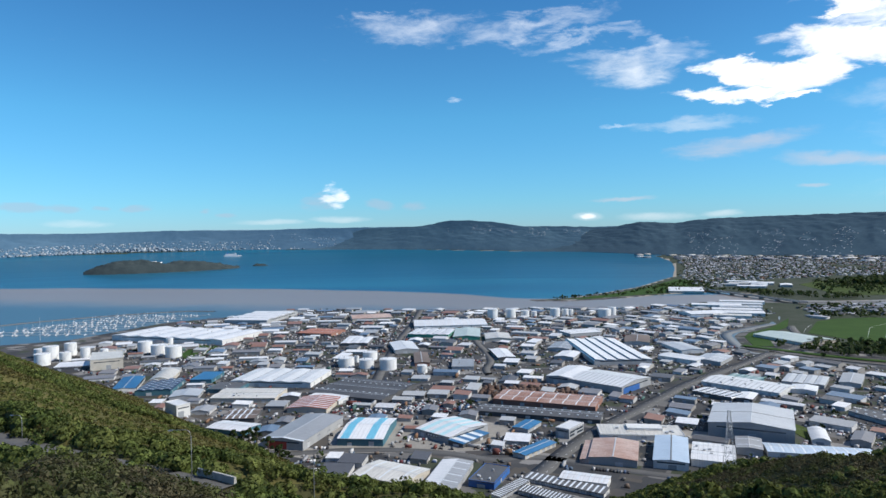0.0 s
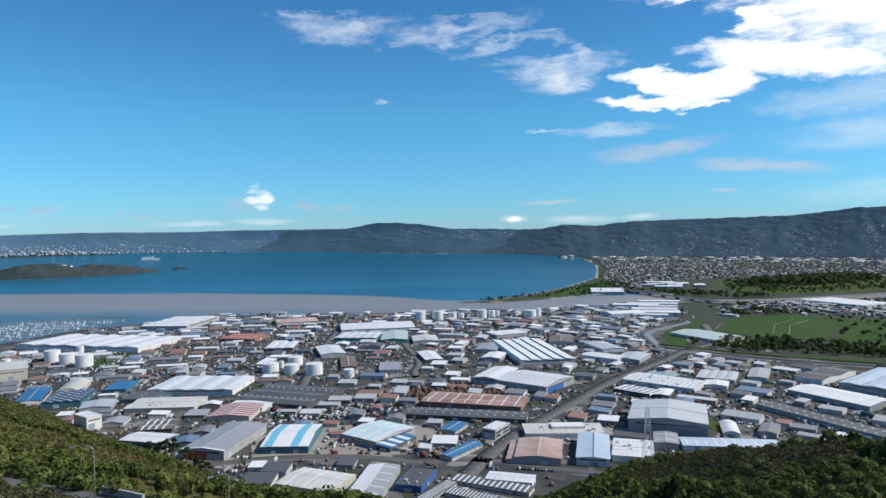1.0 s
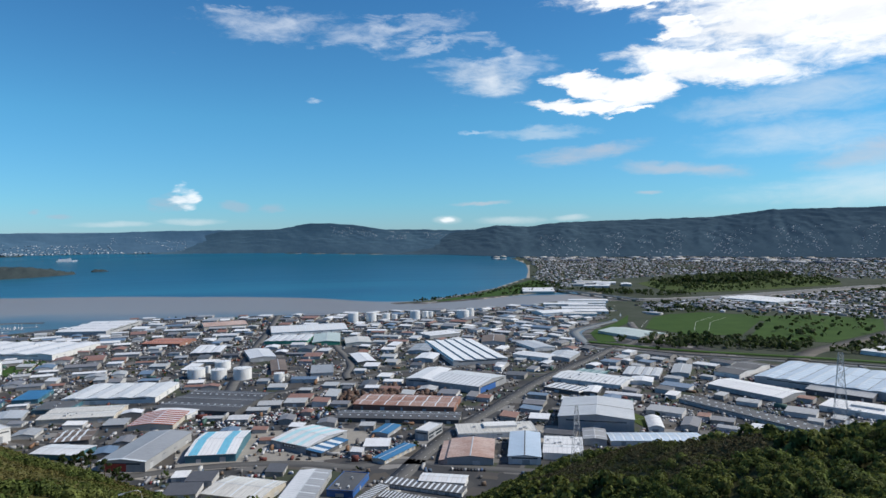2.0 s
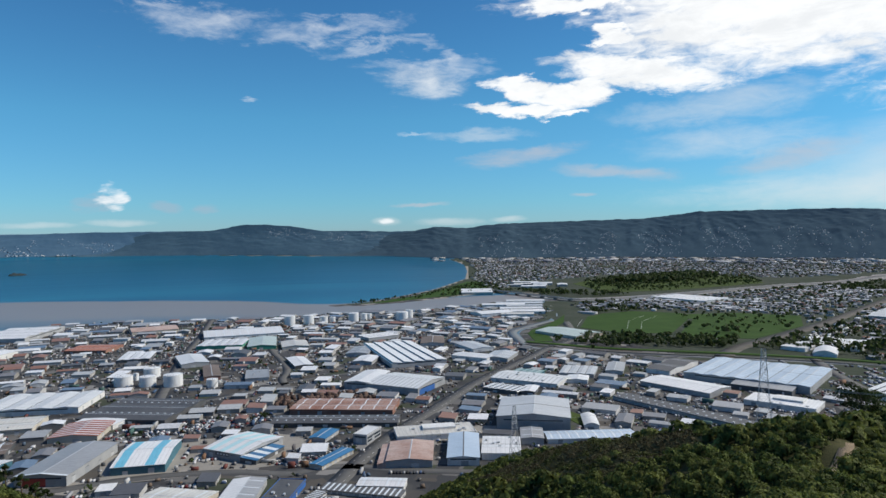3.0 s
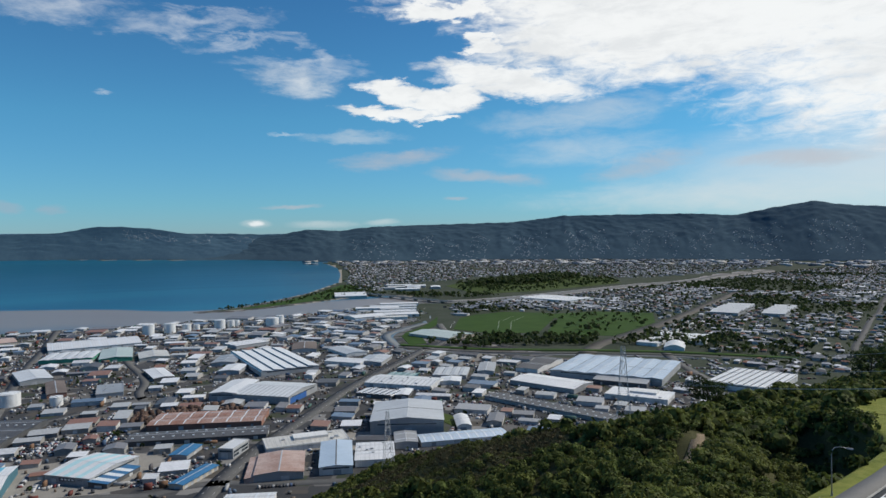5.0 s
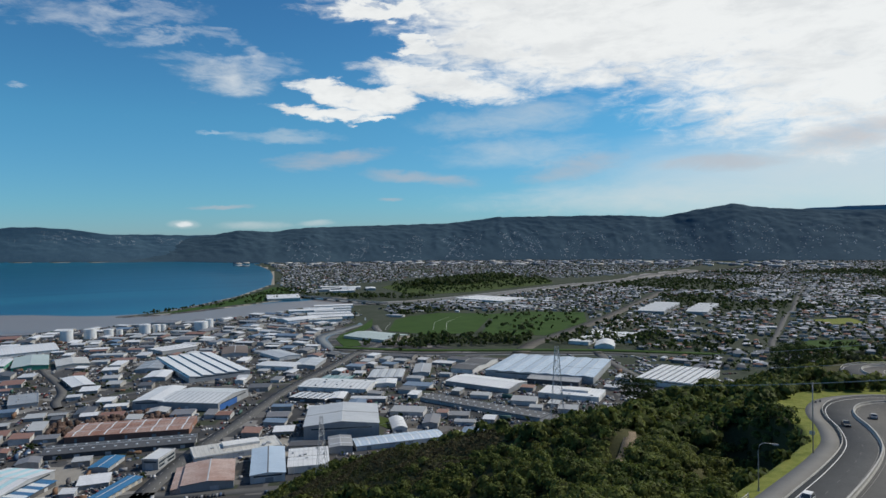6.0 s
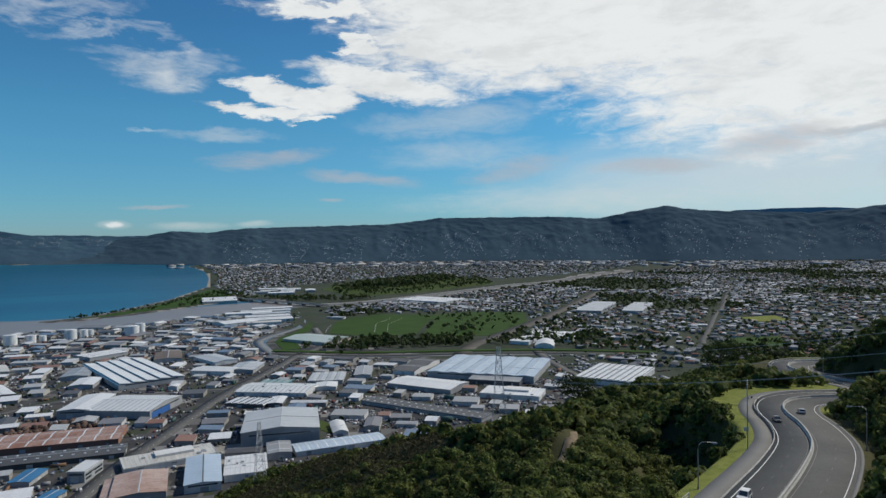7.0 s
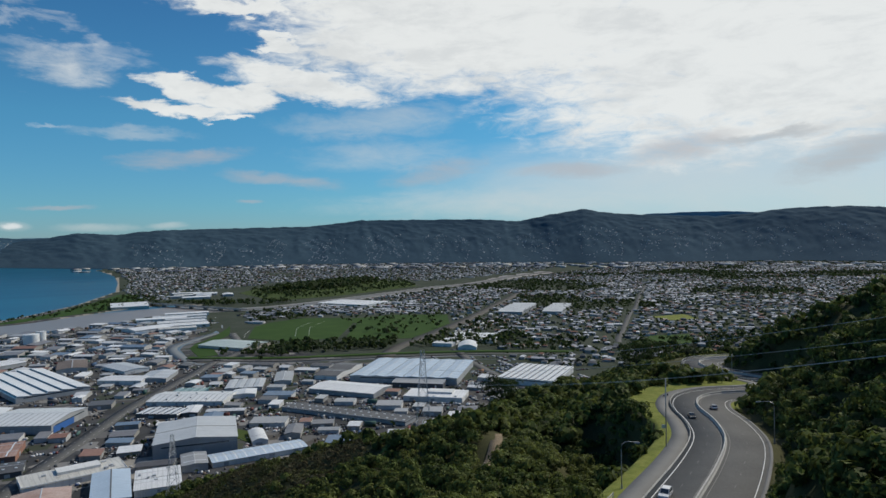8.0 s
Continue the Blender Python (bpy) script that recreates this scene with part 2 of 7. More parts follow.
M_SKYDARK = surface("skylight_glass", (0.05, 0.07, 0.1), (0.09, 0.12, 0.16), 0.2, 2, 0.15)
M_CYAN = surface("painted_sheet_cyan", (0.12, 0.42, 0.58), (0.2, 0.52, 0.66), 0.1, 1.2, 0.45, dirt=0.25)
M_MINT = surface("painted_sheet_mint", (0.38, 0.62, 0.66), (0.5, 0.72, 0.74), 0.1, 1.2, 0.45, dirt=0.25)
M_RIDGE = surface("ridge_metal", (0.45, 0.46, 0.47), (0.6, 0.61, 0.61), 0.5, 3, 0.4, 0.3)
M_DOOR = surface("roller_door", (0.3, 0.32, 0.34), (0.55, 0.56, 0.56), 0.4, 3, 0.5, single=1.6)
M_WINDOW = surface("window_glass", (0.02, 0.03, 0.04), (0.05, 0.07, 0.09), 0.4, 3, 0.08)
M_TANK = surface("tank_paint", (0.7, 0.71, 0.7), (0.82, 0.82, 0.8), 0.12, 1.0, 0.4, single=0.3, dirt=0.25)
M_STEEL = surface("galvanised_steel", (0.3, 0.31, 0.32), (0.46, 0.47, 0.48), 2, 12, 0.45, 0.7)
M_LATTICE = surface("weathered_lattice_steel", (0.42, 0.43, 0.44), (0.56, 0.57, 0.58), 0.6, 6, 0.65, 0.0)
M_CONCRETE = surface("concrete", (0.4, 0.4, 0.38), (0.56, 0.55, 0.52), 0.4, 5, 0.85, bump=0.2, space="World")
M_ASPHALT = surface("asphalt", (0.095, 0.095, 0.094), (0.135, 0.134, 0.13), 0.07, 1.3, 0.85, bump=0.15, bump_scale=20, space="World", spec=0.12)
M_ASPHALT_PATH = surface("path_asphalt", (0.17, 0.168, 0.16), (0.23, 0.225, 0.215), 0.1, 2.5, 0.9, space="World", spec=0.12)
M_PAINT = surface("road_paint", (0.62, 0.62, 0.6), (0.8, 0.8, 0.78), 0.5, 6, 0.6, space="World")
M_BARRIER = surface("barrier_concrete", (0.32, 0.32, 0.3), (0.5, 0.49, 0.46), 0.5, 5, 0.8, space="World", dirt=0.3)
M_PAINT_WORN = surface("worn_road_paint", (0.2, 0.2, 0.19), (0.42, 0.42, 0.4), 0.5, 6, 0.7, space="World", spec=0.15)
M_GRASS = surface("mown_grass", (0.095, 0.135, 0.02), (0.25, 0.25, 0.065), 0.35, 3.0, 0.9, bump=0.5, bump_scale=5, space="World", spec=0.12)
M_FIELD = surface("sports_turf", (0.026, 0.06, 0.011), (0.046, 0.09, 0.018), 0.02, 0.5, 0.9, space="World", spec=0.12)
M_ROUGH = surface("rough_grass", (0.035, 0.06, 0.014), (0.07, 0.095, 0.026), 0.02, 0.4, 0.95, space="World", spec=0.12)
M_SAND = surface("beach_sand", (0.24, 0.215, 0.17), (0.36, 0.32, 0.26), 0.05, 0.8, 0.95, space="World")
M_DIRT = surface("bare_clay", (0.12, 0.09, 0.055), (0.26, 0.195, 0.12), 0.4, 3, 0.95, bump=0.5, space="World")
M_SCRAP = surface("scrap_metal", (0.05, 0.03, 0.022), (0.16, 0.1, 0.075), 0.4, 2, 0.85, 0.2, bump=1.0, bump_scale=1.5, space="World", island=0.8)
M_HILLSOIL = surface("scrub_litter", (0.03, 0.035, 0.014), (0.085, 0.08, 0.035), 0.06, 1.0, 0.95, bump=0.6, bump_scale=2, space="World", spec=0.12)
M_BARK = surface("bark", (0.06, 0.045, 0.03), (0.13, 0.1, 0.075), 1, 8, 0.9, bump=0.5)
M_TYRE = surface("rubber", (0.02, 0.02, 0.02), (0.035, 0.035, 0.035), 2, 9, 0.8)
M_LAMPGLASS = surface("lamp_glass", (0.5, 0.5, 0.48), (0.65, 0.65, 0.62), 4, 20, 0.2)
M_ISLAND = surface("island_scrub", (0.03, 0.042, 0.046), (0.062, 0.078, 0.078), 0.02, 0.12, 0.95, space="World", spec=0.05)
M_BOAT = surface("boat_gelcoat", (0.45, 0.47, 0.5), (0.7, 0.7, 0.7), 0.5, 3, 0.25, single=0.8)


def leaf_mat(name, dark, light, patch, scale=0.05):
    """Foliage: leaf by leaf variation, species patches by world noise, some light let through."""
    m = bpy.data.materials.new(name)
    m.use_nodes = True
    nt = m.node_tree
    N, K = nt.nodes.new, nt.links.new
    p = nt.nodes["Principled BSDF"]
    p.inputs["Roughness"].default_value, p.inputs["Specular IOR Level"].default_value = 0.7, 0.15
    g = N("ShaderNodeNewGeometry")
    n1, n2 = N("ShaderNodeTexNoise"), N("ShaderNodeTexNoise")
    for n, s in ((n1, scale), (n2, scale * 8)):
        n.inputs["Scale"].default_value, n.inputs["Detail"].default_value = s, 3
        K(g.outputs["Position"], n.inputs["Vector"])
    a = N("ShaderNodeMix")
    a.data_type = "RGBA"
    K(g.outputs["Random Per Island"], a.inputs[0])
    a.inputs[6].default_value, a.inputs[7].default_value = (*dark, 1), (*light, 1)
    r = N("ShaderNodeMapRange")
    K(n1.outputs["Fac"], r.inputs[0])
    r.inputs[1].default_value, r.inputs[2].default_value = 0.42, 0.62
    b = N("ShaderNodeMix")
    b.data_type = "RGBA"
    K(r.outputs[0], b.inputs[0])
    K(a.outputs[2], b.inputs[6])
    b.inputs[7].default_value = (*patch, 1)
    v = N("ShaderNodeMapRange")
    K(n2.outputs["Fac"], v.inputs[0])
    v.inputs[1].default_value, v.inputs[2].default_value, v.inputs[3].default_value, v.inputs[4].default_value = 0.32, 0.68, 0.38, 1.65
    h = N("ShaderNodeHueSaturation")
    K(v.outputs[0], h.inputs["Value"])
    K(b.outputs[2], h.inputs["Color"])
    K(h.outputs[0], p.inputs["Base Color"])
    t = N("ShaderNodeBsdfTranslucent")
    K(h.outputs[0], t.inputs[0])
    ms = N("ShaderNodeMixShader")
    ms.inputs[0].default_value = 0.38
    K(p.outputs[0], ms.inputs[1])
    K(t.outputs[0], ms.inputs[2])
    K(ms.outputs[0], nt.nodes["Material Output"].inputs["Surface"])
    return m


M_LEAF = leaf_mat("scrub_leaves", (0.034, 0.056, 0.016), (0.12, 0.155, 0.04), (0.13, 0.15, 0.042), 0.05)
M_LEAF_BROWN = leaf_mat("gorse_leaves", (0.085, 0.08, 0.026), (0.15, 0.128, 0.048), (0.1, 0.13, 0.034), 0.02)
M_LEAF_DARK = leaf_mat("tree_leaves", (0.026, 0.042, 0.014), (0.064, 0.09, 0.03), (0.04, 0.06, 0.02), 0.01)
M_LEAF_DRY = leaf_mat("dry_bush_leaves", (0.05, 0.048, 0.026), (0.12, 0.105, 0.062), (0.07, 0.085, 0.028), 0.06)


def ramp_mat(name, stops, rough=0.6, spec=0.4):
    """Paint that differs from piece to piece."""
    m = bpy.data.materials.new(name)
    m.use_nodes = True
    nt = m.node_tree
    p = nt.nodes["Principled BSDF"]
    p.inputs["Roughness"].default_value, p.inputs["Specular IOR Level"].default_value = rough, spec
    g = nt.nodes.new("ShaderNodeNewGeometry")
    o = nt.nodes.new("ShaderNodeObjectInfo")
    add = nt.nodes.new("ShaderNodeMath")
    add.operation = "ADD"
    fr = nt.nodes.new("ShaderNodeMath")
    fr.operation = "FRACT"
    r = nt.nodes.new("ShaderNodeValToRGB")
    r.color_ramp.interpolation = "CONSTANT"
    e = r.color_ramp.elements
    while len(e) < len(stops):
        e.new(0.5)
    for k, c in enumerate(stops):
        e[k].position, e[k].color = k / len(stops), (*c, 1)
    nz = nt.nodes.new("ShaderNodeTexNoise")
    nz.inputs["Scale"].default_value = 0.4
    nt.links.new(g.outputs["Position"], nz.inputs["Vector"])
    mr = nt.nodes.new("ShaderNodeMapRange")
    nt.links.new(nz.outputs["Fac"], mr.inputs[0])
    mr.inputs[3].default_value, mr.inputs[4].default_value = 0.7, 1.25
    h = nt.nodes.new("ShaderNodeHueSaturation")
    L = nt.links.new
    L(g.outputs["Random Per Island"], add.inputs[0])
    L(o.outputs["Random"], add.inputs[1])
    L(add.outputs[0], fr.inputs[0])
    L(fr.outputs[0], r.inputs[0])
    L(mr.outputs[0], h.inputs["Value"])
    L(r.outputs[0], h.inputs["Color"])
    L(h.outputs[0], p.inputs["Base Color"])
    return m


M_CARPAINT = ramp_mat("car_paint", [(0.66, 0.66, 0.66), (0.6, 0.6, 0.6), (0.03, 0.03, 0.035), (0.28, 0.29, 0.3), (0.06, 0.07, 0.08), (0.55, 0.55, 0.54), (0.03, 0.03, 0.03), (0.16, 0.04, 0.04), (0.06, 0.1, 0.19), (0.3, 0.31, 0.32), (0.05, 0.05, 0.055)], 0.5, 0.25)
# the grey roof tones lean blue, with valley haze put into the colour
M_HOUSEROOF = ramp_mat("house_roofs", [(0.0854, 0.0915, 0.104), (0.171, 0.183, 0.207), (0.146, 0.0732, 0.0549), (0.305, 0.317, 0.342), (0.061, 0.0671, 0.0732), (0.61, 0.622, 0.647), (0.11, 0.122, 0.137), (0.195, 0.104, 0.0756), (0.415, 0.427, 0.451), (0.0671, 0.0732, 0.0854), (0.122, 0.134, 0.152), (0.22, 0.244, 0.275)], 0.75, 0.15)
M_PALE = ramp_mat("pale_house_paint", [(0.8, 0.8, 0.8), (0.66, 0.66, 0.66), (0.74, 0.73, 0.7), (0.45, 0.45, 0.46)], 0.6, 0.2)
M_SHOPROOF = ramp_mat("shop_roofs", [(0.34, 0.35, 0.38), (0.2, 0.21, 0.23), (0.5, 0.51, 0.53), (0.12, 0.13, 0.15), (0.26, 0.28, 0.31)], 0.6, 0.2)
M_CLUTTER = ramp_mat("yard_goods", [(0.1, 0.1, 0.1), (0.22, 0.21, 0.2), (0.06, 0.065, 0.07), (0.3, 0.3, 0.3), (0.15, 0.11, 0.08), (0.08, 0.12, 0.17), (0.42, 0.42, 0.41), (0.12, 0.12, 0.12)], 0.7)
M_HOUSEWALL = ramp_mat("house_walls", [(0.46, 0.46, 0.45), (0.3, 0.29, 0.27), (0.56, 0.56, 0.55), (0.18, 0.18, 0.18), (0.38, 0.37, 0.35)], 0.85, 0.15)
M_CONTAINER = ramp_mat("container_paint", [(0.17, 0.06, 0.05), (0.07, 0.12, 0.2), (0.38, 0.38, 0.37), (0.08, 0.15, 0.13), (0.22, 0.13, 0.08), (0.5, 0.5, 0.48), (0.13, 0.12, 0.12), (0.3, 0.3, 0.31)], 0.75, 0.2)
M_SHEDROOF = ramp_mat("shed_roofs", [(0.56, 0.57, 0.58), (0.2, 0.2, 0.21), (0.74, 0.74, 0.73), (0.33, 0.34, 0.35), (0.7, 0.71, 0.72), (0.1, 0.1, 0.105), (0.26, 0.14, 0.1), (0.42, 0.43, 0.43), (0.14, 0.2, 0.28)], 0.5)
# facade tones dulled towards blue, the harbour haze put into the paint
M_CITY = ramp_mat("haze_tinted_facades", [(0.26, 0.32, 0.38), (0.42, 0.47, 0.52), (0.16, 0.22, 0.28), (0.13, 0.19, 0.25), (0.34, 0.37, 0.4), (0.2, 0.26, 0.31)], 0.7, 0.1)
M_TOWER = ramp_mat("tower_facades", [(0.4, 0.41, 0.42), (0.5, 0.5, 0.5), (0.25, 0.26, 0.28), (0.16, 0.17, 0.2), (0.42, 0.4, 0.37)], 0.6, 0.2)


def lot_ground():
    """Yards, car parks and lanes: lot by lot differences in asphalt, concrete, gravel and weedy grass."""
    m = surface("yards", (0.07, 0.071, 0.074), (0.14, 0.138, 0.134), 0.03, 0.6, 0.9, space="World", bump=0.1, spec=0.15)
    nt = m.node_tree
    N, K = nt.nodes.new, nt.links.new
    p = nt.nodes["Principled BSDF"]
    old = p.inputs["Base Color"].links[0].from_socket
    g = N("ShaderNodeNewGeometry")
    mp = N("ShaderNodeMapping")
    mp.inputs["Rotation"].default_value = (0, 0, radians(32))
    K(g.outputs["Position"], mp.inputs[0])
    v = N("ShaderNodeTexVoronoi")
    v.distance = "CHEBYCHEV"
    v.inputs["Scale"].default_value, v.inputs["Randomness"].default_value = 0.045, 0.9
    K(mp.outputs[0], v.inputs["Vector"])
    r = N("ShaderNodeValToRGB")
    r.color_ramp.interpolation = "CONSTANT"
    e = r.color_ramp.elements
    tones = [(0.041, 0.043, 0.046), (0.067, 0.068, 0.071), (0.149, 0.144, 0.136), (0.034, 0.036, 0.039), (0.086, 0.076, 0.063), (0.052, 0.054, 0.057), (0.253, 0.244, 0.230), (0.041, 0.053, 0.028), (0.069, 0.064, 0.060)]
    while len(e) < len(tones):
        e.new(0.5)
    for k, c in enumerate(tones):
        e[k].position, e[k].color = k / len(tones), (*c, 1)
    s = N("ShaderNodeSeparateColor")
    K(v.outputs["Color"], s.inputs[0])
    K(s.outputs[0], r.inputs[0])
    mx = N("ShaderNodeMix")
    mx.data_type = "RGBA"
    mx.inputs[0].default_value = 0.8
    K(old, mx.inputs[6])
    K(r.outputs[0], mx.inputs[7])
    K(mx.outputs[2], p.inputs["Base Color"])
    return m


M_YARDS = lot_ground()
M_GORSE = surface("gorse_slope", (0.05, 0.05, 0.018), (0.14, 0.125, 0.042), 0.03, 0.5, 0.95, bump=0.8, bump_scale=1.2, space="World", spec=0.12)
M_GRAVEL = surface("pale_gravel", (0.22, 0.205, 0.18), (0.34, 0.32, 0.285), 0.05, 0.8, 0.95, space="World", spec=0.12)
M_ROCK = surface("shore_rock", (0.08, 0.08, 0.08), (0.18, 0.175, 0.165), 0.1, 1.0, 0.9, space="World")
M_BALLAST = surface("rail_ballast", (0.09, 0.086, 0.078), (0.165, 0.153, 0.135), 0.03, 0.5, 0.95, space="World", spec=0.12)
M_SUBURB = surface("suburb_ground", (0.03, 0.044, 0.023), (0.072, 0.08, 0.063), 0.012, 0.2, 0.95, space="World", spec=0.12)
# bluish distance haze is mixed into the bush colours of this range
M_HILLS = surface("hazed_bush_hills", (0.042, 0.074, 0.1), (0.068, 0.11, 0.138), 0.005, 0.06, 0.95, bump=0.35, bump_scale=0.06, space="World", spec=0.05)
# air haze painted into the base colours, paler blue the farther the range
M_HILLS_FAR = surface("hazed_far_hills", (0.075, 0.145, 0.215), (0.115, 0.195, 0.265), 0.004, 0.04, 0.95, bump=1.0, bump_scale=0.03, space="World", spec=0.05)
M_HILLS_MID = surface("hazed_headland_hills", (0.05, 0.095, 0.135), (0.082, 0.14, 0.178), 0.005, 0.05, 0.95, bump=0.35, bump_scale=0.05, space="World", spec=0.05)
M_HILLS_LAST = surface("hazed_last_hills", (0.15, 0.235, 0.32), (0.19, 0.275, 0.36), 0.003, 0.03, 0.95, space="World", spec=0.05)


def sea_mat():
    """Clear harbour water, with the river's silt plume along the near shore, and wind ripples."""
    m = bpy.data.materials.new("harbour_water")
    m.use_nodes = True
    nt = m.node_tree
    N, K = nt.nodes.new, nt.links.new
    p = nt.nodes["Principled BSDF"]
    p.inputs["Roughness"].default_value, p.inputs["IOR"].default_value = 0.28, 1.333
    p.inputs["Specular IOR Level"].default_value = 0.3
    g = N("ShaderNodeTexCoord")
    s = N("ShaderNodeSeparateXYZ")
    K(g.outputs["Object"], s.inputs[0])

    def calc(op, a, b):
        n = N("ShaderNodeMath")
        n.operation = op
        for i, v in enumerate((a, b)):
            if isinstance(v, (int, float)):
                n.inputs[i].default_value = v
            else:
                K(v, n.inputs[i])
        return n.outputs[0]

    n = N("ShaderNodeTexNoise")
    n.inputs["Scale"].default_value, n.inputs["Detail"].default_value = 0.004, 3
    K(g.outputs["Object"], n.inputs["Vector"])
    # the plume's outer edge runs from the river mouth out along the wharves
    edge = N("ShaderNodeFloatCurve")
    x01 = N("ShaderNodeMapRange")
    K(s.outputs[0], x01.inputs[0])
    x01.inputs[1].default_value, x01.inputs[2].default_value = -1600, 400
    cv = edge.mapping.curves[0]
    knots = [(0.0, 2170), (0.16, 2150), (0.33, 2110), (0.52, 2035), (0.7, 1893), (0.857, 1709), (0.94, 1540), (1.0, 1540)]
    cv.points[0].location, cv.points[1].location = (0, knots[0][1] / 2500), (1, knots[-1][1] / 2500)
    for kx, ky in knots[1:-1]:
        cv.points.new(kx, ky / 2500)
    edge.mapping.update()
    K(x01.outputs[0], edge.inputs["Value"])
    d = calc("SUBTRACT", calc("MULTIPLY", edge.outputs[0], 2500), s.outputs[1])
    d = calc("ADD", d, calc("MULTIPLY", calc("SUBTRACT", n.outputs["Fac"], 0.5), 60))
    r = N("ShaderNodeMapRange")
    r.interpolation_type = "SMOOTHSTEP"
    K(d, r.inputs[0])
    r.inputs[1].default_value, r.inputs[2].default_value = -8, 14
    # clearer again inside the marina
    r2 = N("ShaderNodeMapRange")
    r2.interpolation_type = "SMOOTHSTEP"
    K(calc("ADD", calc("ADD", calc("MULTIPLY", s.outputs[0], 0.35), s.outputs[1]), calc("MULTIPLY", n.outputs["Fac"], 200)), r2.inputs[0])
    r2.inputs[1].default_value, r2.inputs[2].default_value = 1300, 1560
    n2 = N("ShaderNodeTexNoise")
    mp = N("ShaderNodeMapping")
    mp.inputs["Scale"].default_value = (0.0006, 0.003, 1)
    K(g.outputs["Object"], mp.inputs[0])
    K(mp.outputs[0], n2.inputs["Vector"])
    n2.inputs["Scale"].default_value, n2.inputs["Detail"].default_value = 1.0, 4
    blue = N("ShaderNodeMix")
    blue.data_type = "RGBA"
    mr = N("ShaderNodeMapRange")
    K(n2.outputs["Fac"], mr.inputs[0])
    mr.inputs[1].default_value, mr.inputs[2].default_value = 0.35, 0.65
    K(mr.outputs[0], blue.inputs[0])
    blue.inputs[6].default_value, blue.inputs[7].default_value = (0.008, 0.086, 0.165, 1), (0.014, 0.132, 0.213, 1)
    mx = N("ShaderNodeMix")
    mx.data_type = "RGBA"
    K(calc("MULTIPLY", r.outputs[0], r2.outputs[0]), mx.inputs[0])
    sheltered = N("ShaderNodeMix")
    sheltered.data_type = "RGBA"
    K(r2.outputs[0], sheltered.inputs[0])
    K(blue.outputs[2], sheltered.inputs[7])
    sheltered.inputs[6].default_value = (0.055, 0.1, 0.135, 1)
    K(sheltered.outputs[2], mx.inputs[6])
    mx.inputs[7].default_value = (0.235, 0.2, 0.18, 1)
    K(mx.outputs[2], p.inputs["Base Color"])
    b = N("ShaderNodeBump")
    b.inputs["Strength"].default_value, b.inputs["Distance"].default_value = 0.25, 0.5
    n3 = N("ShaderNodeTexNoise")
    n3.inputs["Scale"].default_value, n3.inputs["Detail"].default_value = 0.12, 4
    K(g.outputs["Object"], n3.inputs["Vector"])
    K(n3.outputs["Fac"], b.inputs["Height"])
    K(b.outputs[0], p.inputs["Normal"])
    return m


M_SEA = sea_mat()
M_RIVER = surface("silty_river", (0.14, 0.14, 0.135), (0.185, 0.182, 0.174), 0.01, 0.1, 0.6, space="World", spec=0.15)
M_CANAL = surface("stream_water", (0.12, 0.13, 0.135), (0.16, 0.165, 0.165), 0.02, 0.2, 0.45, space="World", spec=0.25)

# ---- lie of the land ----
EYE = np.array([17.0, 0.0, 150.0])     # pivot about which the far distance is drawn in
NEAR, REACH = 2000.0, 1760.0


def drawn_in(p):
    """Beyond 2.6 km the harbour and the hills are drawn in towards the pivot along the line of sight, so that 15 km fit into 4.9."""
    p = np.asarray(p, float)
    v = p - EYE
    d = np.maximum(np.hypot(v[..., 0], v[..., 1]), 1e-6)
    e = np.where(d > NEAR, NEAR + REACH * (1 - np.exp(-(d - NEAR) / REACH)), d)
    return EYE + v * (e / d)[..., None]


def along(knots, x, y):
    """Distance to a polyline of (x, y, z), the z there, and the side (positive on its left)."""
    k = np.asarray(knots, float)
    best = np.full(np.shape(x), 1e9)
    zz, side = np.zeros(np.shape(x)), np.zeros(np.shape(x))
    for a, b in zip(k[:-1], k[1:]):
        dx, dy = b[0] - a[0], b[1] - a[1]
        s = np.clip(((x - a[0]) * dx + (y - a[1]) * dy) / (dx * dx + dy * dy), 0, 1)
        ex, ey = x - a[0] - s * dx, y - a[1] - s * dy
        d = np.hypot(ex, ey)
        hit = d < best
        best = np.where(hit, d, best)
        zz = np.where(hit, a[2] + s * (b[2] - a[2]), zz)
        side = np.where(hit, dx * ey - dy * ex, side)
    return best, zz, side


def ridge(knots, slope, x, y, soft=6.0):
    d, z, _ = along(knots, x, y)
    return z - slope * (np.sqrt(d * d + soft * soft) - soft)


def spline(knots, step=3.0):
    """A smooth line through knots."""
    k = [np.asarray(p, float) for p in knots]
    k = [2 * k[0] - k[1]] + k + [2 * k[-1] - k[-2]]
    out = []
    for a, b, c, d in zip(k, k[1:], k[2:], k[3:]):
        n = max(2, int(np.linalg.norm(c - b) / step))
        for i in range(n):
            t = i / n
            out.append(0.5 * (2 * b + (c - a) * t + (2 * a - 5 * b + 4 * c - d) * t * t + (3 * b - a - 3 * c + d) * t ** 3))
    out.append(k[-2])
    return np.array(out)


SHOULDER = [(-70, 158, 102), (-40, 155, 97), (-12, 152, 90.5), (10, 150, 88.5), (28, 147, 85), (45, 140, 80)]
WEST_RIDGE = [(15, -60, 156), (2, 0, 142), (-20, 40, 131), (-45, 110, 110), (-110, 190, 101), (-190, 300, 95), (-275, 423, 82), (-340, 540, 66)]
SPUR = [(40, 15, 128), (85, 62, 111), (120, 84, 102), (150, 102, 100), (160, 125, 99.5), (152, 165, 87.5), (150, 207, 74.5), (158, 255, 56), (172, 313, 33.5), (190, 365, 5)]
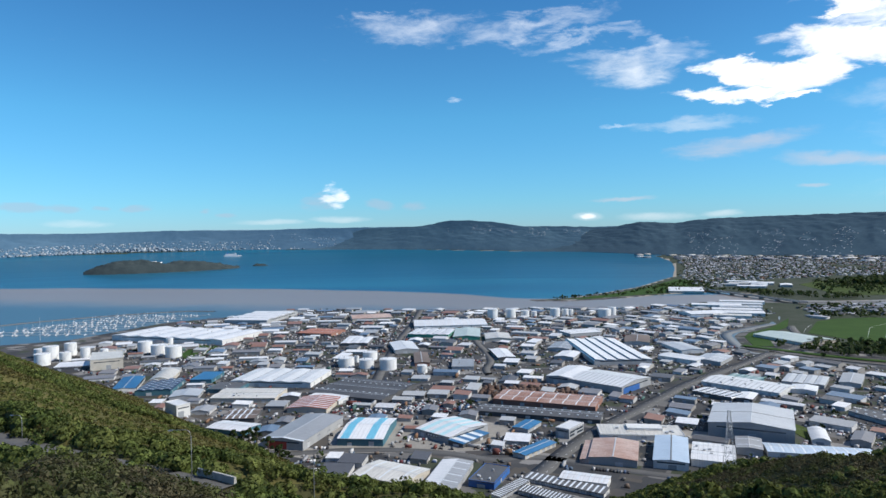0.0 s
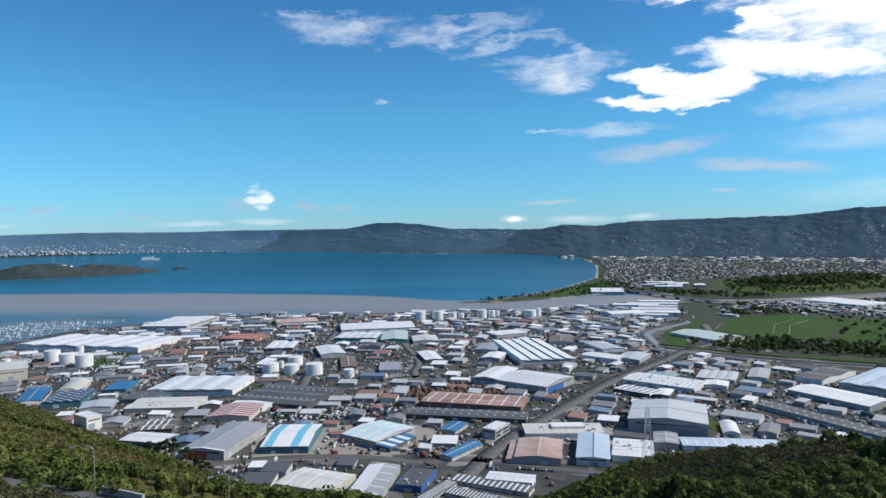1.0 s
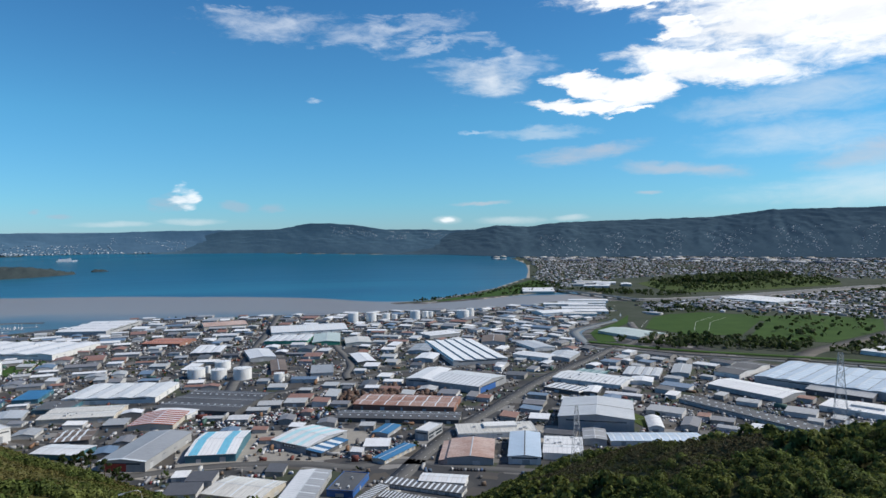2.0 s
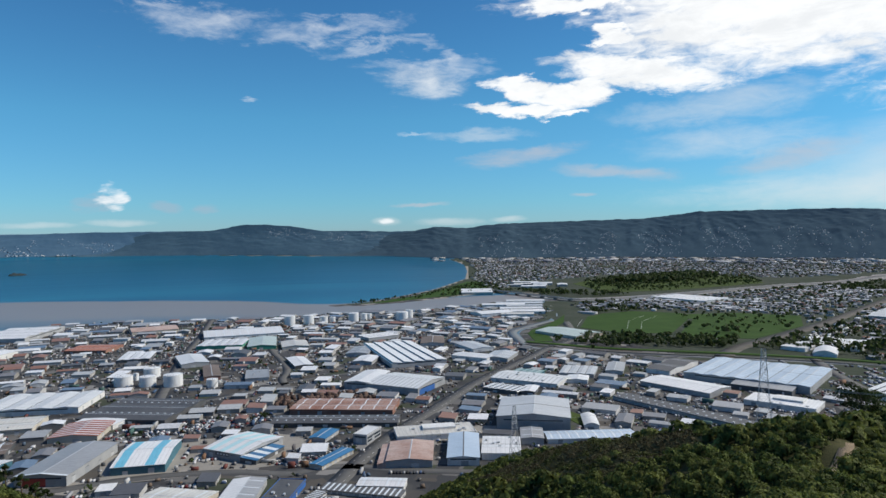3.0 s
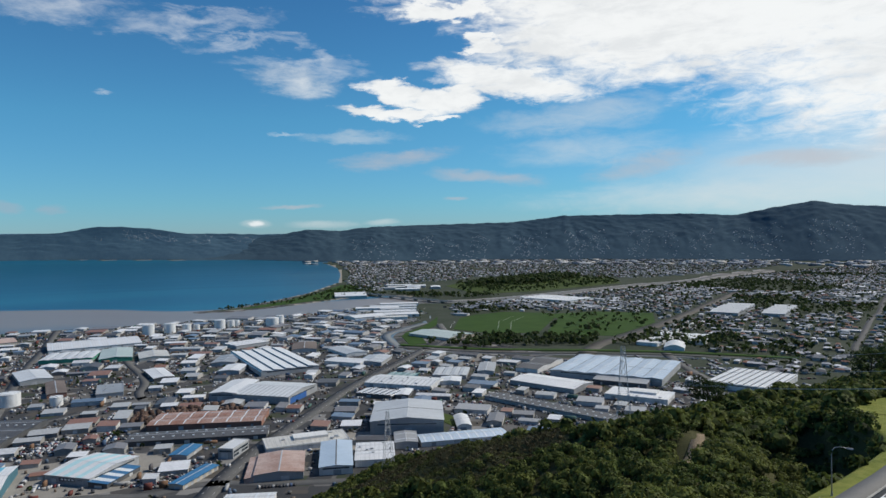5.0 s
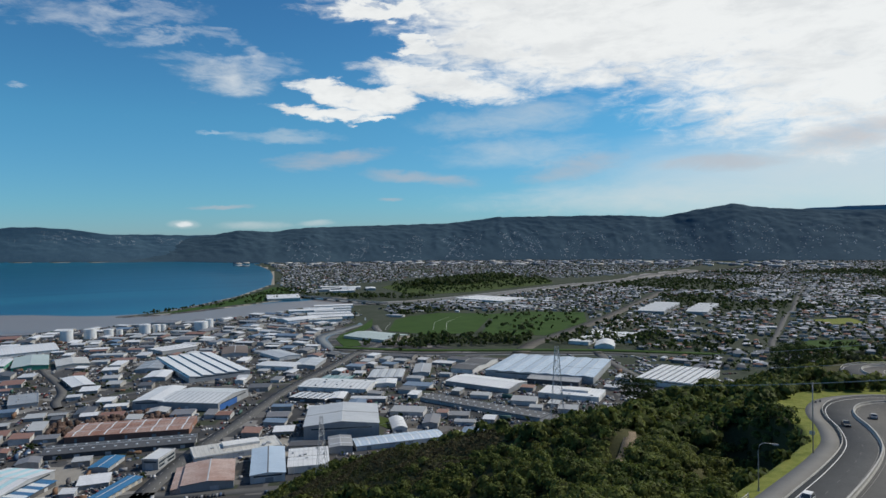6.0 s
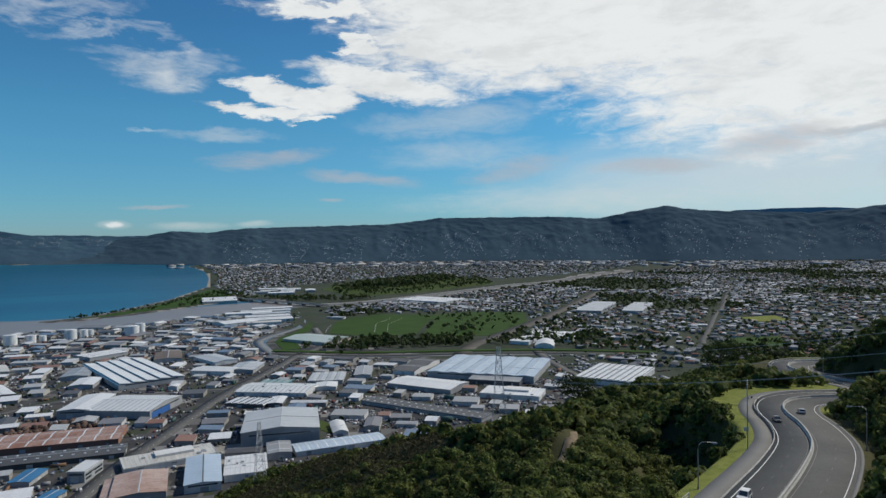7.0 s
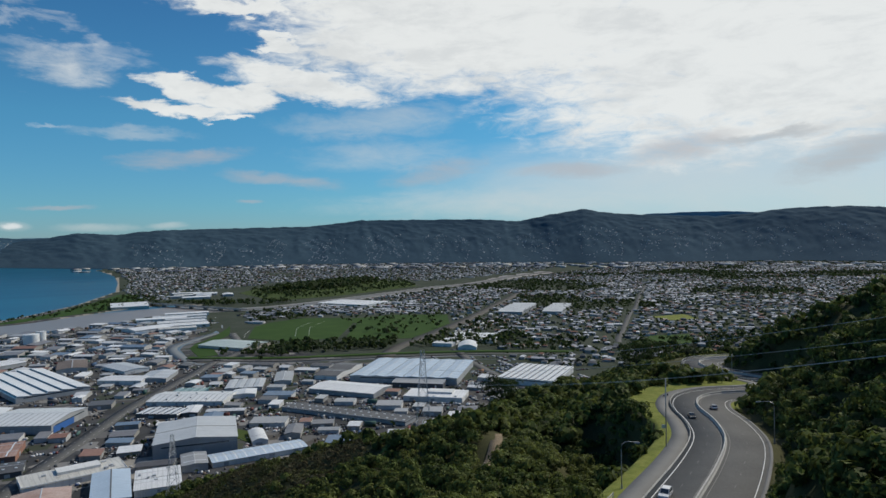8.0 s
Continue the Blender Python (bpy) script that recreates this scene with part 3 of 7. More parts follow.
SPUR_WEST = [(120, 84, 101), (128, 130, 94), (131, 165, 85), (124, 183, 76), (120, 203, 66), (115, 233, 56), (118, 270, 40), (126, 325, 8)]
SPUR_EAST = [(160, 125, 98), (215, 146, 88.5), (258, 160, 84), (290, 172, 82), (304, 208, 68), (322, 255, 33), (338, 300, 4)]
BENCH = [(195, 98, 101), (232, 106, 97), (280, 126, 94.5), (335, 138, 90), (380, 120, 86), (440, 90, 84)]
NOSE_A = [(85, -60, 168), (108, -5, 146), (122, 18, 131), (133, 32, 118), (139, 38, 111)]
NOSE_B = [(215, -50, 170), (205, 0, 150), (200, 30, 134), (206, 47, 122), (212, 58, 112), (217, 65, 105)]
NOSE_C = [(290, -40, 168), (284, 20, 143), (285, 52, 130), (290, 76, 118), (297, 92, 107), (306, 101, 98)]
BACK = [(-300, -200, 190), (0, -160, 195), (300, -150, 190), (520, -60, 160), (640, 0, 120)]
ROAD_LINE = spline([(52, 36, 116.4), (75, 38, 115), (98, 41.5, 113.6), (118.6, 45.8, 112.1), (135.8, 49.5, 110.8), (151.8, 53.6, 109.6), (163.2, 57.7, 108.7), (176.5, 64.7, 107.6),
                    (187.1, 71.6, 106.7), (196.8, 76.3, 105.8), (206.9, 78.8, 105.1), (217.5, 77.2, 104.4), (228, 72, 103.7), (240, 68.5, 102.8), (253, 70, 101.9),
                    (262, 78, 101.2), (267.5, 89, 100.5), (273, 99, 99.8), (282, 107, 99), (293, 112.3, 98.1), (305, 114.5, 97.2), (320, 110, 96.3), (345, 98, 94.6), (380, 90, 92)], 2.5)
WEST_ROAD = spline([(-23, 108, 106.4), (-32, 116, 105.5), (-58, 137, 103), (-90, 163, 100), (-130, 200, 97)], 3.0)


def bumps(x, y, size, seed=0.0):
    s = 0
    for k, (a, b) in enumerate(((1.0, 0.3), (-0.62, 0.9), (0.35, -1.1), (1.3, 0.8))):
        s = s + np.sin((a * x + b * y) / size * (1 + 0.31 * k) + seed + 1.7 * k) * np.cos((b * x - a * y) / size * (0.8 + 0.23 * k) - seed * 0.7 + k)
    return s * 0.4


def fbm(x, y, size, seed, octaves=4):
    """Fractal value noise from -1 to 1."""
    total, amp = 0.0, 0.5
    for k in range(octaves):
        table = np.random.RandomState(seed * 17 + k).uniform(-1, 1, (64, 64))
        u, v = x / size * 2 ** k + 11.3 * k, y / size * 2 ** k + 5.1 * k
        i, j = np.floor(u).astype(int), np.floor(v).astype(int)
        f, g = u - i, v - j
        f, g = f * f * (3 - 2 * f), g * g * (3 - 2 * g)
        q = [table[(i + a) % 64, (j + b) % 64] for a in (0, 1) for b in (0, 1)]
        total = total + amp * (q[0] * (1 - f) * (1 - g) + q[1] * (1 - f) * g + q[2] * f * (1 - g) + q[3] * f * g)
        amp *= 0.5
    return total


def hills(x, y):
    z = ridge(WEST_RIDGE, 0.535, x, y)
    for k, s in ((SHOULDER, 0.5), (SPUR, 0.46), (SPUR_WEST, 0.46), (SPUR_EAST, 0.42), (BENCH, 0.45), (NOSE_A, 0.72), (NOSE_B, 0.72), (NOSE_C, 0.7), (BACK, 0.55)):
        z = np.maximum(z, ridge(k, s, x, y, 4.0))
    z = z + np.clip(z / 20, 0, 1) * (bumps(x, y, 14.0) * 1.2 + bumps(x, y, 5.0, 2.0) * 0.4)
    for line, left, right in ((ROAD_LINE, 12.5, 8.6), (WEST_ROAD, 6.0, 5.0)):
        d, rz, side = along(line[::3], x, y)
        half = np.where(side > 0, left, right)
        if line is ROAD_LINE:
            half = half + np.where(side > 0, 6.5 * np.clip((x - 166) / 18, 0, 1) * np.clip((262 - x) / 20, 0, 1), 0)
        f = np.clip((d - half) / np.where(side > 0, 7.0, 4.0), 0, 1)
        z = rz - 0.35 + (z - rz + 0.35) * f * f * (3 - 2 * f)
    return z


SEA = [(-3500, 300), (-760, 860), (-592, 988), (-513, 1024), (-473, 1127), (-440, 1216), (-348, 1284), (-227, 1400), (-82, 1351), (45, 1348), (159, 1327), (321, 1327),
       (431, 1306), (468, 1291), (554, 1334), (630, 1380), (700, 1392), (735, 1340), (790, 1395), (815, 1480), (810, 1560), (744, 1600), (640, 1570), (540, 1520), (440, 1472),
       (350, 1455), (274, 1466), (281, 1500), (368, 1528), (476, 1626), (639, 1808), (892, 2199), (1111, 2719), (1370, 3435), (1560, 4150), (1700, 4420), (1415, 5550), (886, 6075),
       (-190, 7800), (-2230, 9170), (-4100, 6800), (-7000, 5200)]
RIVER = [(760, 1375, 62), (886, 1320, 66), (1012, 1316, 70), (1208, 1350, 62), (1386, 1380, 66), (1580, 1420, 60), (1700, 1405, 64), (1873, 1445, 70), (2110, 1531, 80), (2500, 1600, 70)]
STREAM = [(735, 1320, 3), (700, 1225, 3), (640, 1100, 3), (588, 1030, 12), (531, 990, 17), (484, 956, 22), (460, 921, 20), (434, 837, 13), (424, 790, 10), (470, 745, 8), (560, 660, 7), (690, 540, 6)]


def inside(poly, x, y):
    r = np.zeros(np.shape(x), bool)
    n = len(poly)
    for i in range(n):
        (x1, y1), (x2, y2) = poly[i][:2], poly[(i + 1) % n][:2]
        if y1 == y2:
            continue
        c = ((y1 > y) != (y2 > y)) & (x < (x2 - x1) * (y - y1) / (y2 - y1) + x1)
        r ^= c
    return r


def shore(x, y):
    """Metres from the nearest water's edge: positive on land."""
    ring = [(a, b, 0) for a, b in SEA] + [(*SEA[0], 0)]
    d = along(ring, x, y)[0]
    s = np.where(inside(SEA, x, y), -d, d)
    for line in (RIVER, STREAM):
        d, w, _ = along(line, x, y)
        s = np.minimum(s, d - w / 2)
    return s


LAND = 1.0


def terrain(x, y):
    x, y = np.asarray(x, float), np.asarray(y, float)
    flat = np.clip(shore(x, y) * 0.1, -4, LAND)
    return np.maximum(hills(x, y), flat)


def ground_at(x, y):
    return float(terrain(np.array([x]), np.array([y]))[0])


# ---- mesh building ----
class Build:
    """Collects the faces of one mesh."""

    def __init__(self):
        self.v, self.f = [], []

    def add(self, verts, faces):
        o = len(self.v)
        self.v += [tuple(p) for p in verts]
        self.f += [tuple(i + o for i in q) for q in faces]
        return self

    def box(self, x0, x1, y0, y1, z0, z1):
        return self.add([(x0, y0, z0), (x1, y0, z0), (x1, y1, z0), (x0, y1, z0), (x0, y0, z1), (x1, y0, z1), (x1, y1, z1), (x0, y1, z1)],
                        [(0, 3, 2, 1), (4, 5, 6, 7), (0, 1, 5, 4), (1, 2, 6, 5), (2, 3, 7, 6), (3, 0, 4, 7)])

    def tube(self, pts, radii, n=8, cap=True):
        """A round bar along pts."""
        pts = [Vector(p) for p in pts]
        rings = []
        for i, p in enumerate(pts):
            d = (pts[min(i + 1, len(pts) - 1)] - pts[max(i - 1, 0)]).normalized()
            u = d.cross(Vector((0, 0, 1)) if abs(d.z) < 0.95 else Vector((1, 0, 0))).normalized()
            w = d.cross(u)
            r = radii[i] if isinstance(radii, (list, tuple)) else radii
            rings.append([p + r * (math.cos(2 * math.pi * k / n) * u + math.sin(2 * math.pi * k / n) * w) for k in range(n)])
        fs = [(i * n + k, i * n + (k + 1) % n, (i + 1) * n + (k + 1) % n, (i + 1) * n + k) for i in range(len(pts) - 1) for k in range(n)]
        if cap:
            fs += [tuple(range(n))[::-1], tuple((len(pts) - 1) * n + k for k in range(n))]
        return self.add([q for r in rings for q in r], fs)

    def lathe(self, prof, n=24, cx=0, cy=0):
        """A turned form from (radius, z) pairs."""
        vs = [(cx + r * math.cos(2 * math.pi * k / n), cy + r * math.sin(2 * math.pi * k / n), z) for r, z in prof for k in range(n)]
        fs = [(i * n + k, i * n + (k + 1) % n, (i + 1) * n + (k + 1) % n, (i + 1) * n + k) for i in range(len(prof) - 1) for k in range(n)]
        fs.append(tuple((len(prof) - 1) * n + k for k in range(n)))
        return self.add(vs, fs)

    def mesh(self, name, *mats, smooth=False):
        me = bpy.data.meshes.new(name)
        me.from_pydata(self.v, [], self.f)
        for m in mats:
            me.materials.append(m)
        if smooth:
            me.polygons.foreach_set("use_smooth", [True] * len(me.polygons))
        me.update()
        return me


def part(name, build, material, parent=None, label="", smooth=False):
    ob = new(name, build.mesh(name, material, smooth=smooth))
    ob.parent = parent
    if label:
        ob["label"] = label
    return ob


def array_mesh(name, verts, quads, mats, slots=None, smooth=False):
    """A large mesh from arrays; quads may be n x 3 or n x 4."""
    verts, quads = np.asarray(verts, np.float32), np.asarray(quads, np.int32)
    me = bpy.data.meshes.new(name)
    me.vertices.add(len(verts))
    me.vertices.foreach_set("co", verts.ravel())
    k = quads.shape[1]
    me.loops.add(quads.size)
    me.loops.foreach_set("vertex_index", quads.ravel())
    me.polygons.add(len(quads))
    me.polygons.foreach_set("loop_start", np.arange(0, quads.size, k, dtype=np.int32))
    me.polygons.foreach_set("loop_total", np.full(len(quads), k, np.int32))
    for m in mats:
        me.materials.append(m)
    if slots is not None:
        me.polygons.foreach_set("material_index", np.asarray(slots, np.int32))
    if smooth:
        me.polygons.foreach_set("use_smooth", np.ones(len(quads), bool))
    me.update(calc_edges=True)
    me.validate()
    return me


def thing(name, label, category, x=0.0, y=0.0, z=0.0, turn=0.0, group="", kind=""):
    e = new(name)
    e.matrix_world = pose(x, y, z, 0, 0, turn)
    return tagged(e, label, category, group, kind)


# ---- ground, sea, far hills ----
def grid_faces(nr, na, wrap):
    i, j = np.meshgrid(np.arange(nr - 1), np.arange(na if wrap else na - 1), indexing="ij")
    j2 = (j + 1) % na
    return np.stack([i * na + j, i * na + j2, (i + 1) * na + j2, (i + 1) * na + j], -1).reshape(-1, 4)


RURAL = [(640, 640), (720, 560), (760, 440), (560, 330), (350, 330), (350, 360), (600, 420), (640, 520)]
SUBURB_WEST = [(760, 1680), (1000, 1900), (1400, 2080), (1700, 2090), (1740, 1640), (1900, 1600), (2300, 1680), (2700, 1750), (4300, 2300), (4300, 3200), (2600, 4300), (1700, 4300), (1400, 3400), (1130, 2650), (920, 2200)]
SUBURB_NEAR = [(1010, 1270), (1220, 1290), (1700, 1340), (2150, 1450), (2900, 1550), (4300, 2200), (4600, 600), (3000, 60), (1500, 160), (1000, 250), (760, 340), (670, 430), (700, 520), (745, 600), (765, 690), (905, 775), (1010, 880), (945, 980), (850, 1060), (690, 1080), (750, 1235), (900, 1275)]
azimuths = np.radians(np.concatenate([np.arange(-48, 100, 0.5), np.arange(100, 312, 4)]))
rings = np.concatenate([[0.05], np.geomspace(1.5, 700, 225), np.geomspace(708, 2400, 95), np.geomspace(2440, 60000, 60)])
R, A = np.meshgrid(rings, azimuths, indexing="ij")
gx, gy = EYE[0] + R * np.sin(A), EYE[1] + R * np.cos(A)
gz = terrain(gx, gy)
gq = grid_faces(len(rings), len(azimuths), True)[:, ::-1]
cx, cy, cz = gx.ravel()[gq].mean(1), gy.ravel()[gq].mean(1), gz.ravel()[gq].mean(1)
slot = np.zeros(len(gq), int)
edge = shore(cx, cy)
slot[(cx > 560) & (cy < 4000)] = 1
slot[inside(SUBURB_WEST, cx, cy) | inside(SUBURB_NEAR, cx, cy) | (np.hypot(cx, cy) > 2500)] = 1
slot[(edge < 8) & (cy > 1500) & (cx > 250) & (cx < 1700)] = 3
slot[cz > 2.5] = 2
slot[(cz > 1.5) & (cx < 20) & (cy > 150)] = 4
ground = new("ground", array_mesh("ground", drawn_in(np.stack([gx, gy, gz], -1)).reshape(-1, 3), gq, [M_YARDS, M_SUBURB, M_HILLSOIL, M_SAND, M_GORSE], slot, True))
tagged(ground, "scrub hillside falling to flat industrial land and suburbs", "ground", kind="structure")

wa, wr = np.radians(np.arange(-75, 60, 0.5)), np.concatenate([np.linspace(650, 2600, 60), np.geomspace(2640, 60000, 50)])
R, A = np.meshgrid(wr, wa, indexing="ij")
sea_p = np.stack([EYE[0] + R * np.sin(A), R * np.cos(A), 0 * R], -1)
water = new("water", array_mesh("water", drawn_in(sea_p).reshape(-1, 3), grid_faces(len(wr), len(wa), False)[:, ::-1], [M_SEA], None, True))
tagged(water, "blue harbour water with a brown silt plume along the shore", "sea", kind="structure")


def ribbon(name, line, left, right, lift, mat, label="", parent=None, depth=0.3, kind="structure", category="", along_from=0, to=None):
    """A band along a line of (x, y, z), from left to right of it, lifted, with side faces."""
    p = np.asarray(line, float)[along_from:to]
    if p.shape[1] == 2:
        p = np.concatenate([p, np.full((len(p), 1), LAND)], 1)
    d = np.gradient(p[:, :2], axis=0)
    d /= np.linalg.norm(d, axis=1)[:, None]
    nrm = np.stack([-d[:, 1], d[:, 0]], -1)
    rows = []
    for off, z in ((left, lift - depth), (left, lift), (right, lift), (right, lift - depth)):
        q = p.copy()
        q[:, :2] += nrm * off
        q[:, 2] += z
        rows.append(q)
    v = np.stack(rows, 1).reshape(-1, 3)
    n = len(p)
    i, j = np.meshgrid(np.arange(n - 1), np.arange(3), indexing="ij")
    f = np.stack([i * 4 + j, (i + 1) * 4 + j, (i + 1) * 4 + j + 1, i * 4 + j + 1], -1).reshape(-1, 4)[:, ::-1]
    ob = new(name, array_mesh(name, drawn_in(v), f[:, ::-1], [mat]))
    ob.parent = parent
    if parent is None:
        tagged(ob, label, category or name, kind=kind)
    elif label:
        ob["label"] = label
    return ob


ribbon("river", spline([(a, b, 0) for a, b, w in RIVER], 20), 22, -22, 0.35, M_RIVER, "wide silt-grey river between grassy stopbanks", category="river")
ribbon("stream", spline([(a, b, 0) for a, b, w in STREAM[3:]], 10), 7.5, -7.5, 0.3, M_CANAL, "narrow stream winding between yards and grass banks", category="stream")


def profile(knots, a):
    k = np.asarray(knots)
    return np.interp(a, k[:, 0], k[:, 1])


HEAD_CREST = [(-9, -0.76), (-7.6, -0.4), (-6, 0.2), (-4, 0.74), (0.5, 0.85), (3.0, 1.3), (4.9, 1.33), (7.4, 1.1), (9.3, 0.74), (13.1, 0.66), (17.3, 0.5), (20, 0.2), (24, -0.8)]
CREST = [(7.5, -1.3), (11.5, -0.55), (14.5, 0.2), (17.3, 0.6), (19.2, 0.95), (22, 0.78), (24.5, 1.08), (29.5, 1.18), (36.8, 1.27), (41.1, 1.74), (47.4, 1.69), (50.3, 1.67), (54.7, 1.45), (57.1, 1.93), (59.9, 2.34),
         (62.2, 1.95), (64.5, 1.75), (67.6, 1.6), (70.2, 1.45), (73, 1.63), (75.4, 1.94), (79.1, 1.97), (81.8, 1.77), (95, 2.2), (120, 2.4)]
FOOT = [(-8, 8400), (-1.4, 7800), (8.3, 6075), (14.3, 5600), (21.3, 4560), (39, 4250), (63, 3820), (79, 3900), (120, 3600)]
HEAD_FOOT = [(-8, 8400), (-1.4, 7800), (8.3, 6300), (14.3, 5900), (24, 5600)]
FAR_CREST = [(-80, 0.9), (-50, 0.8), (-36, 0.6), (-31, 0.64), (-25.7, 0.6), (-19.7, 0.77), (-14.1, 0.7), (-8.1, 0.84), (-1.4, 0.85), (5, 0.7), (14, 0.55), (18, 0.6), (22, 0.5)]
FAR_FOOT = [(-80, 5000), (-50, 6200), (-31, 7812), (-27.6, 8500), (-23, 9300), (-13.7, 9440), (-6.2, 8700), (-1.4, 8700), (10, 9000), (22, 9000)]
LAST_CREST = [(-80, 0.3), (-40, 0.45), (-31, 0.5), (-22, 0.55), (-18, 0.78), (-13, 0.75), (-5, 0.6), (20, 0.5), (62, 1.2), (65, 1.78), (69, 1.86), (72, 1.8), (76, 1.4), (90, 1.5)]


def hill_range(name, label, crest, foot, depth, mat, first, last, step, seed, rough):
    def slope(S, AZ):
        f0 = profile(foot, AZ)
        f0 = f0 * (1 + 0.006 * np.sin(AZ * 0.9 + seed))
        r = f0 + S * depth
        top = 150 + np.tan(np.radians(profile(crest, AZ))) * (f0 + depth)
        rise = np.clip(S, 0, 1)
        rise = 0.4 * np.sin(rise * np.pi / 2) + 0.6 * rise
        px, py = r * np.sin(np.radians(AZ)), r * np.cos(np.radians(AZ))
        # spurs and gullies run down the face; crowns of trees roughen it
        run = AZ * 100 + S * 230 * np.sin(AZ * 0.45 + seed)
        gully = 1 - 2.2 * np.abs(fbm(run, S * 150, 420.0, int(seed) + 1, 4))
        step = fbm(AZ * 130, S * 1100, 900.0, int(seed) + 3, 3)
        z = top * rise * (1 - rough * (gully + 0.7 * step) * np.sin(np.pi * np.clip(S, 0, 1)) ** 0.8)
        z = z + fbm(AZ * 130, S * 900 + 40 * np.sin(AZ), 75.0, int(seed) + 2, 4) * 9 * np.clip(S * 4, 0, 1)
        z = np.where(S > 1.05, top * (1 - 2.2 * (S - 1)), z)
        z = np.where(S < 0, -20, z)
        return np.stack([EYE[0] + px, py, z], -1)

    a = np.arange(first, last, step)
    s = np.concatenate([np.linspace(-0.05, 1, 60), [1.1, 1.25]])
    S, AZ = np.meshgrid(s, a, indexing="ij")
    ob = new(name, array_mesh(name, drawn_in(slope(S, AZ)).reshape(-1, 3), grid_faces(len(s), len(a), False)[:, ::-1], [mat], None, True))
    tagged(ob, label, "hills", kind="structure")
    return slope


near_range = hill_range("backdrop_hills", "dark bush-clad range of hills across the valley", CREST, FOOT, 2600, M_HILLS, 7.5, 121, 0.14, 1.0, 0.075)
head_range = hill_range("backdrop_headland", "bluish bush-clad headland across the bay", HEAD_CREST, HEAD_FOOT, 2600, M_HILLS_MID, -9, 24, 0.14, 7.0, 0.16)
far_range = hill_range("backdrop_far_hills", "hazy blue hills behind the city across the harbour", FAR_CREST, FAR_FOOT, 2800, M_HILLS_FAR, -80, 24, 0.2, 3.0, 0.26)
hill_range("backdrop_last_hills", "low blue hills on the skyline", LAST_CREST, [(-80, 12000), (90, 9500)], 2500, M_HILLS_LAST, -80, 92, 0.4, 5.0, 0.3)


def mound(name, label, line, height, width, mat, n=60, m=16, seed=0.0):
    """A low island along a line: steep shores and a broken back."""
    p = spline(line, np.linalg.norm(np.subtract(line[-1], line[0])) / n)
    d = np.gradient(p, axis=0)
    d /= np.linalg.norm(d, axis=1)[:, None]
    nrm = np.stack([-d[:, 1], d[:, 0]], -1)
    u, w = np.linspace(0, 1, len(p)), np.linspace(-1, 1, m)
    U, W = np.meshgrid(u, w, indexing="ij")
    env = np.clip(np.sin(np.pi * np.clip(U, 0.004, 0.996)) ** 0.45, 0, 1)
    prof = np.interp(U, [0, 0.07, 0.2, 0.33, 0.45, 0.62, 0.7, 0.82, 1], [0.2, 0.62, 1.0, 1.0, 0.8, 0.9, 0.72, 0.42, 0.12])
    z = height * prof * (1 - np.abs(W) ** 2.4) + height * (0.12 * bumps(U * 60, W * 8, 3, seed) + 0.22 * fbm(U * 90, W * 14, 4.0, 9, 4)) * (1 - W * W) - 1
    xy = p[:, None, :] + nrm[:, None, :] * (W * env * width / 2)[..., None]
    v = drawn_in(np.concatenate([xy, z[..., None]], -1)).reshape(-1, 3)
    ob = new(name, array_mesh(name, v, grid_faces(len(p), m, False)[:, ::-1], [mat], None, True))
    return tagged(ob, label, "island", kind="structure")


mound("island", "scrub-covered island in the harbour with low cliffs", [(-1475, 3060), (-1290, 3130), (-1100, 3290), (-960, 3480), (-915, 3560)], 56, 210, M_ISLAND, 150, 30)
mound("islet", "small rocky islet off the island", [(-870, 3700), (-835, 3720), (-800, 3760)], 14, 40, M_ISLAND, 14, 8, 2.0)

# ---- hill road ----
road = ribbon("road", ROAD_LINE, 7.0, -8.3, 0.0, M_ASPHALT, "dark asphalt hill road curving down in two carriageways", category="road")


def dashes(name, line, off, width, on, gap, lift, mat, parent, first=0):
    """Painted dashes beside a line, one mesh."""
    b = Build()
    p = np.asarray(line)
    seg = np.linalg.norm(np.diff(p[:, :2], axis=0), axis=1)
    s = np.concatenate([[0], np.cumsum(seg)])
    at = first
    while at + on < s[-1]:
        t = np.linspace(at, at + on, 4)
        q = np.stack([np.interp(t, s, p[:, k]) for k in range(3)], -1)
        d = np.gradient(q[:, :2], axis=0)
        d /= np.linalg.norm(d, axis=1)[:, None]
        n = np.stack([-d[:, 1], d[:, 0]], -1)
        a, c = q[:, :2] + n * (off + width / 2), q[:, :2] + n * (off - width / 2)
        vs = [(*a[i], q[i, 2] + lift) for i in range(4)] + [(*c[i], q[i, 2] + lift) for i in range(4)]
        b.add(vs, [(i + 4, i + 5, i + 1, i) for i in range(3)])
        at += on + gap
    return part(name, b, mat, parent)


ribbon("edge_line", ROAD_LINE, 6.0, 5.84, 0.012, M_PAINT, parent=road, depth=0.004)
ribbon("edge_line", ROAD_LINE, -6.9, -7.02, 0.012, M_PAINT, parent=road, depth=0.004)
ribbon("median_line", ROAD_LINE, 0.72, 0.66, 0.012, M_PAINT_WORN, parent=road, depth=0.004)
ribbon("median_line", ROAD_LINE, -0.8, -0.86, 0.012, M_PAINT_WORN, parent=road, depth=0.004)
dashes("lane_dashes", ROAD_LINE, 3.3, 0.09, 1.9, 6.0, 0.012, M_ASPHALT_PATH, road)
dashes("lane_dashes", ROAD_LINE, -3.9, 0.09, 1.9, 6.0, 0.012, M_ASPHALT_PATH, road, 4.0)
ribbon("drain_channel", ROAD_LINE, -7.7, -8.3, 0.02, M_ASPHALT_PATH, parent=road, depth=0.1)


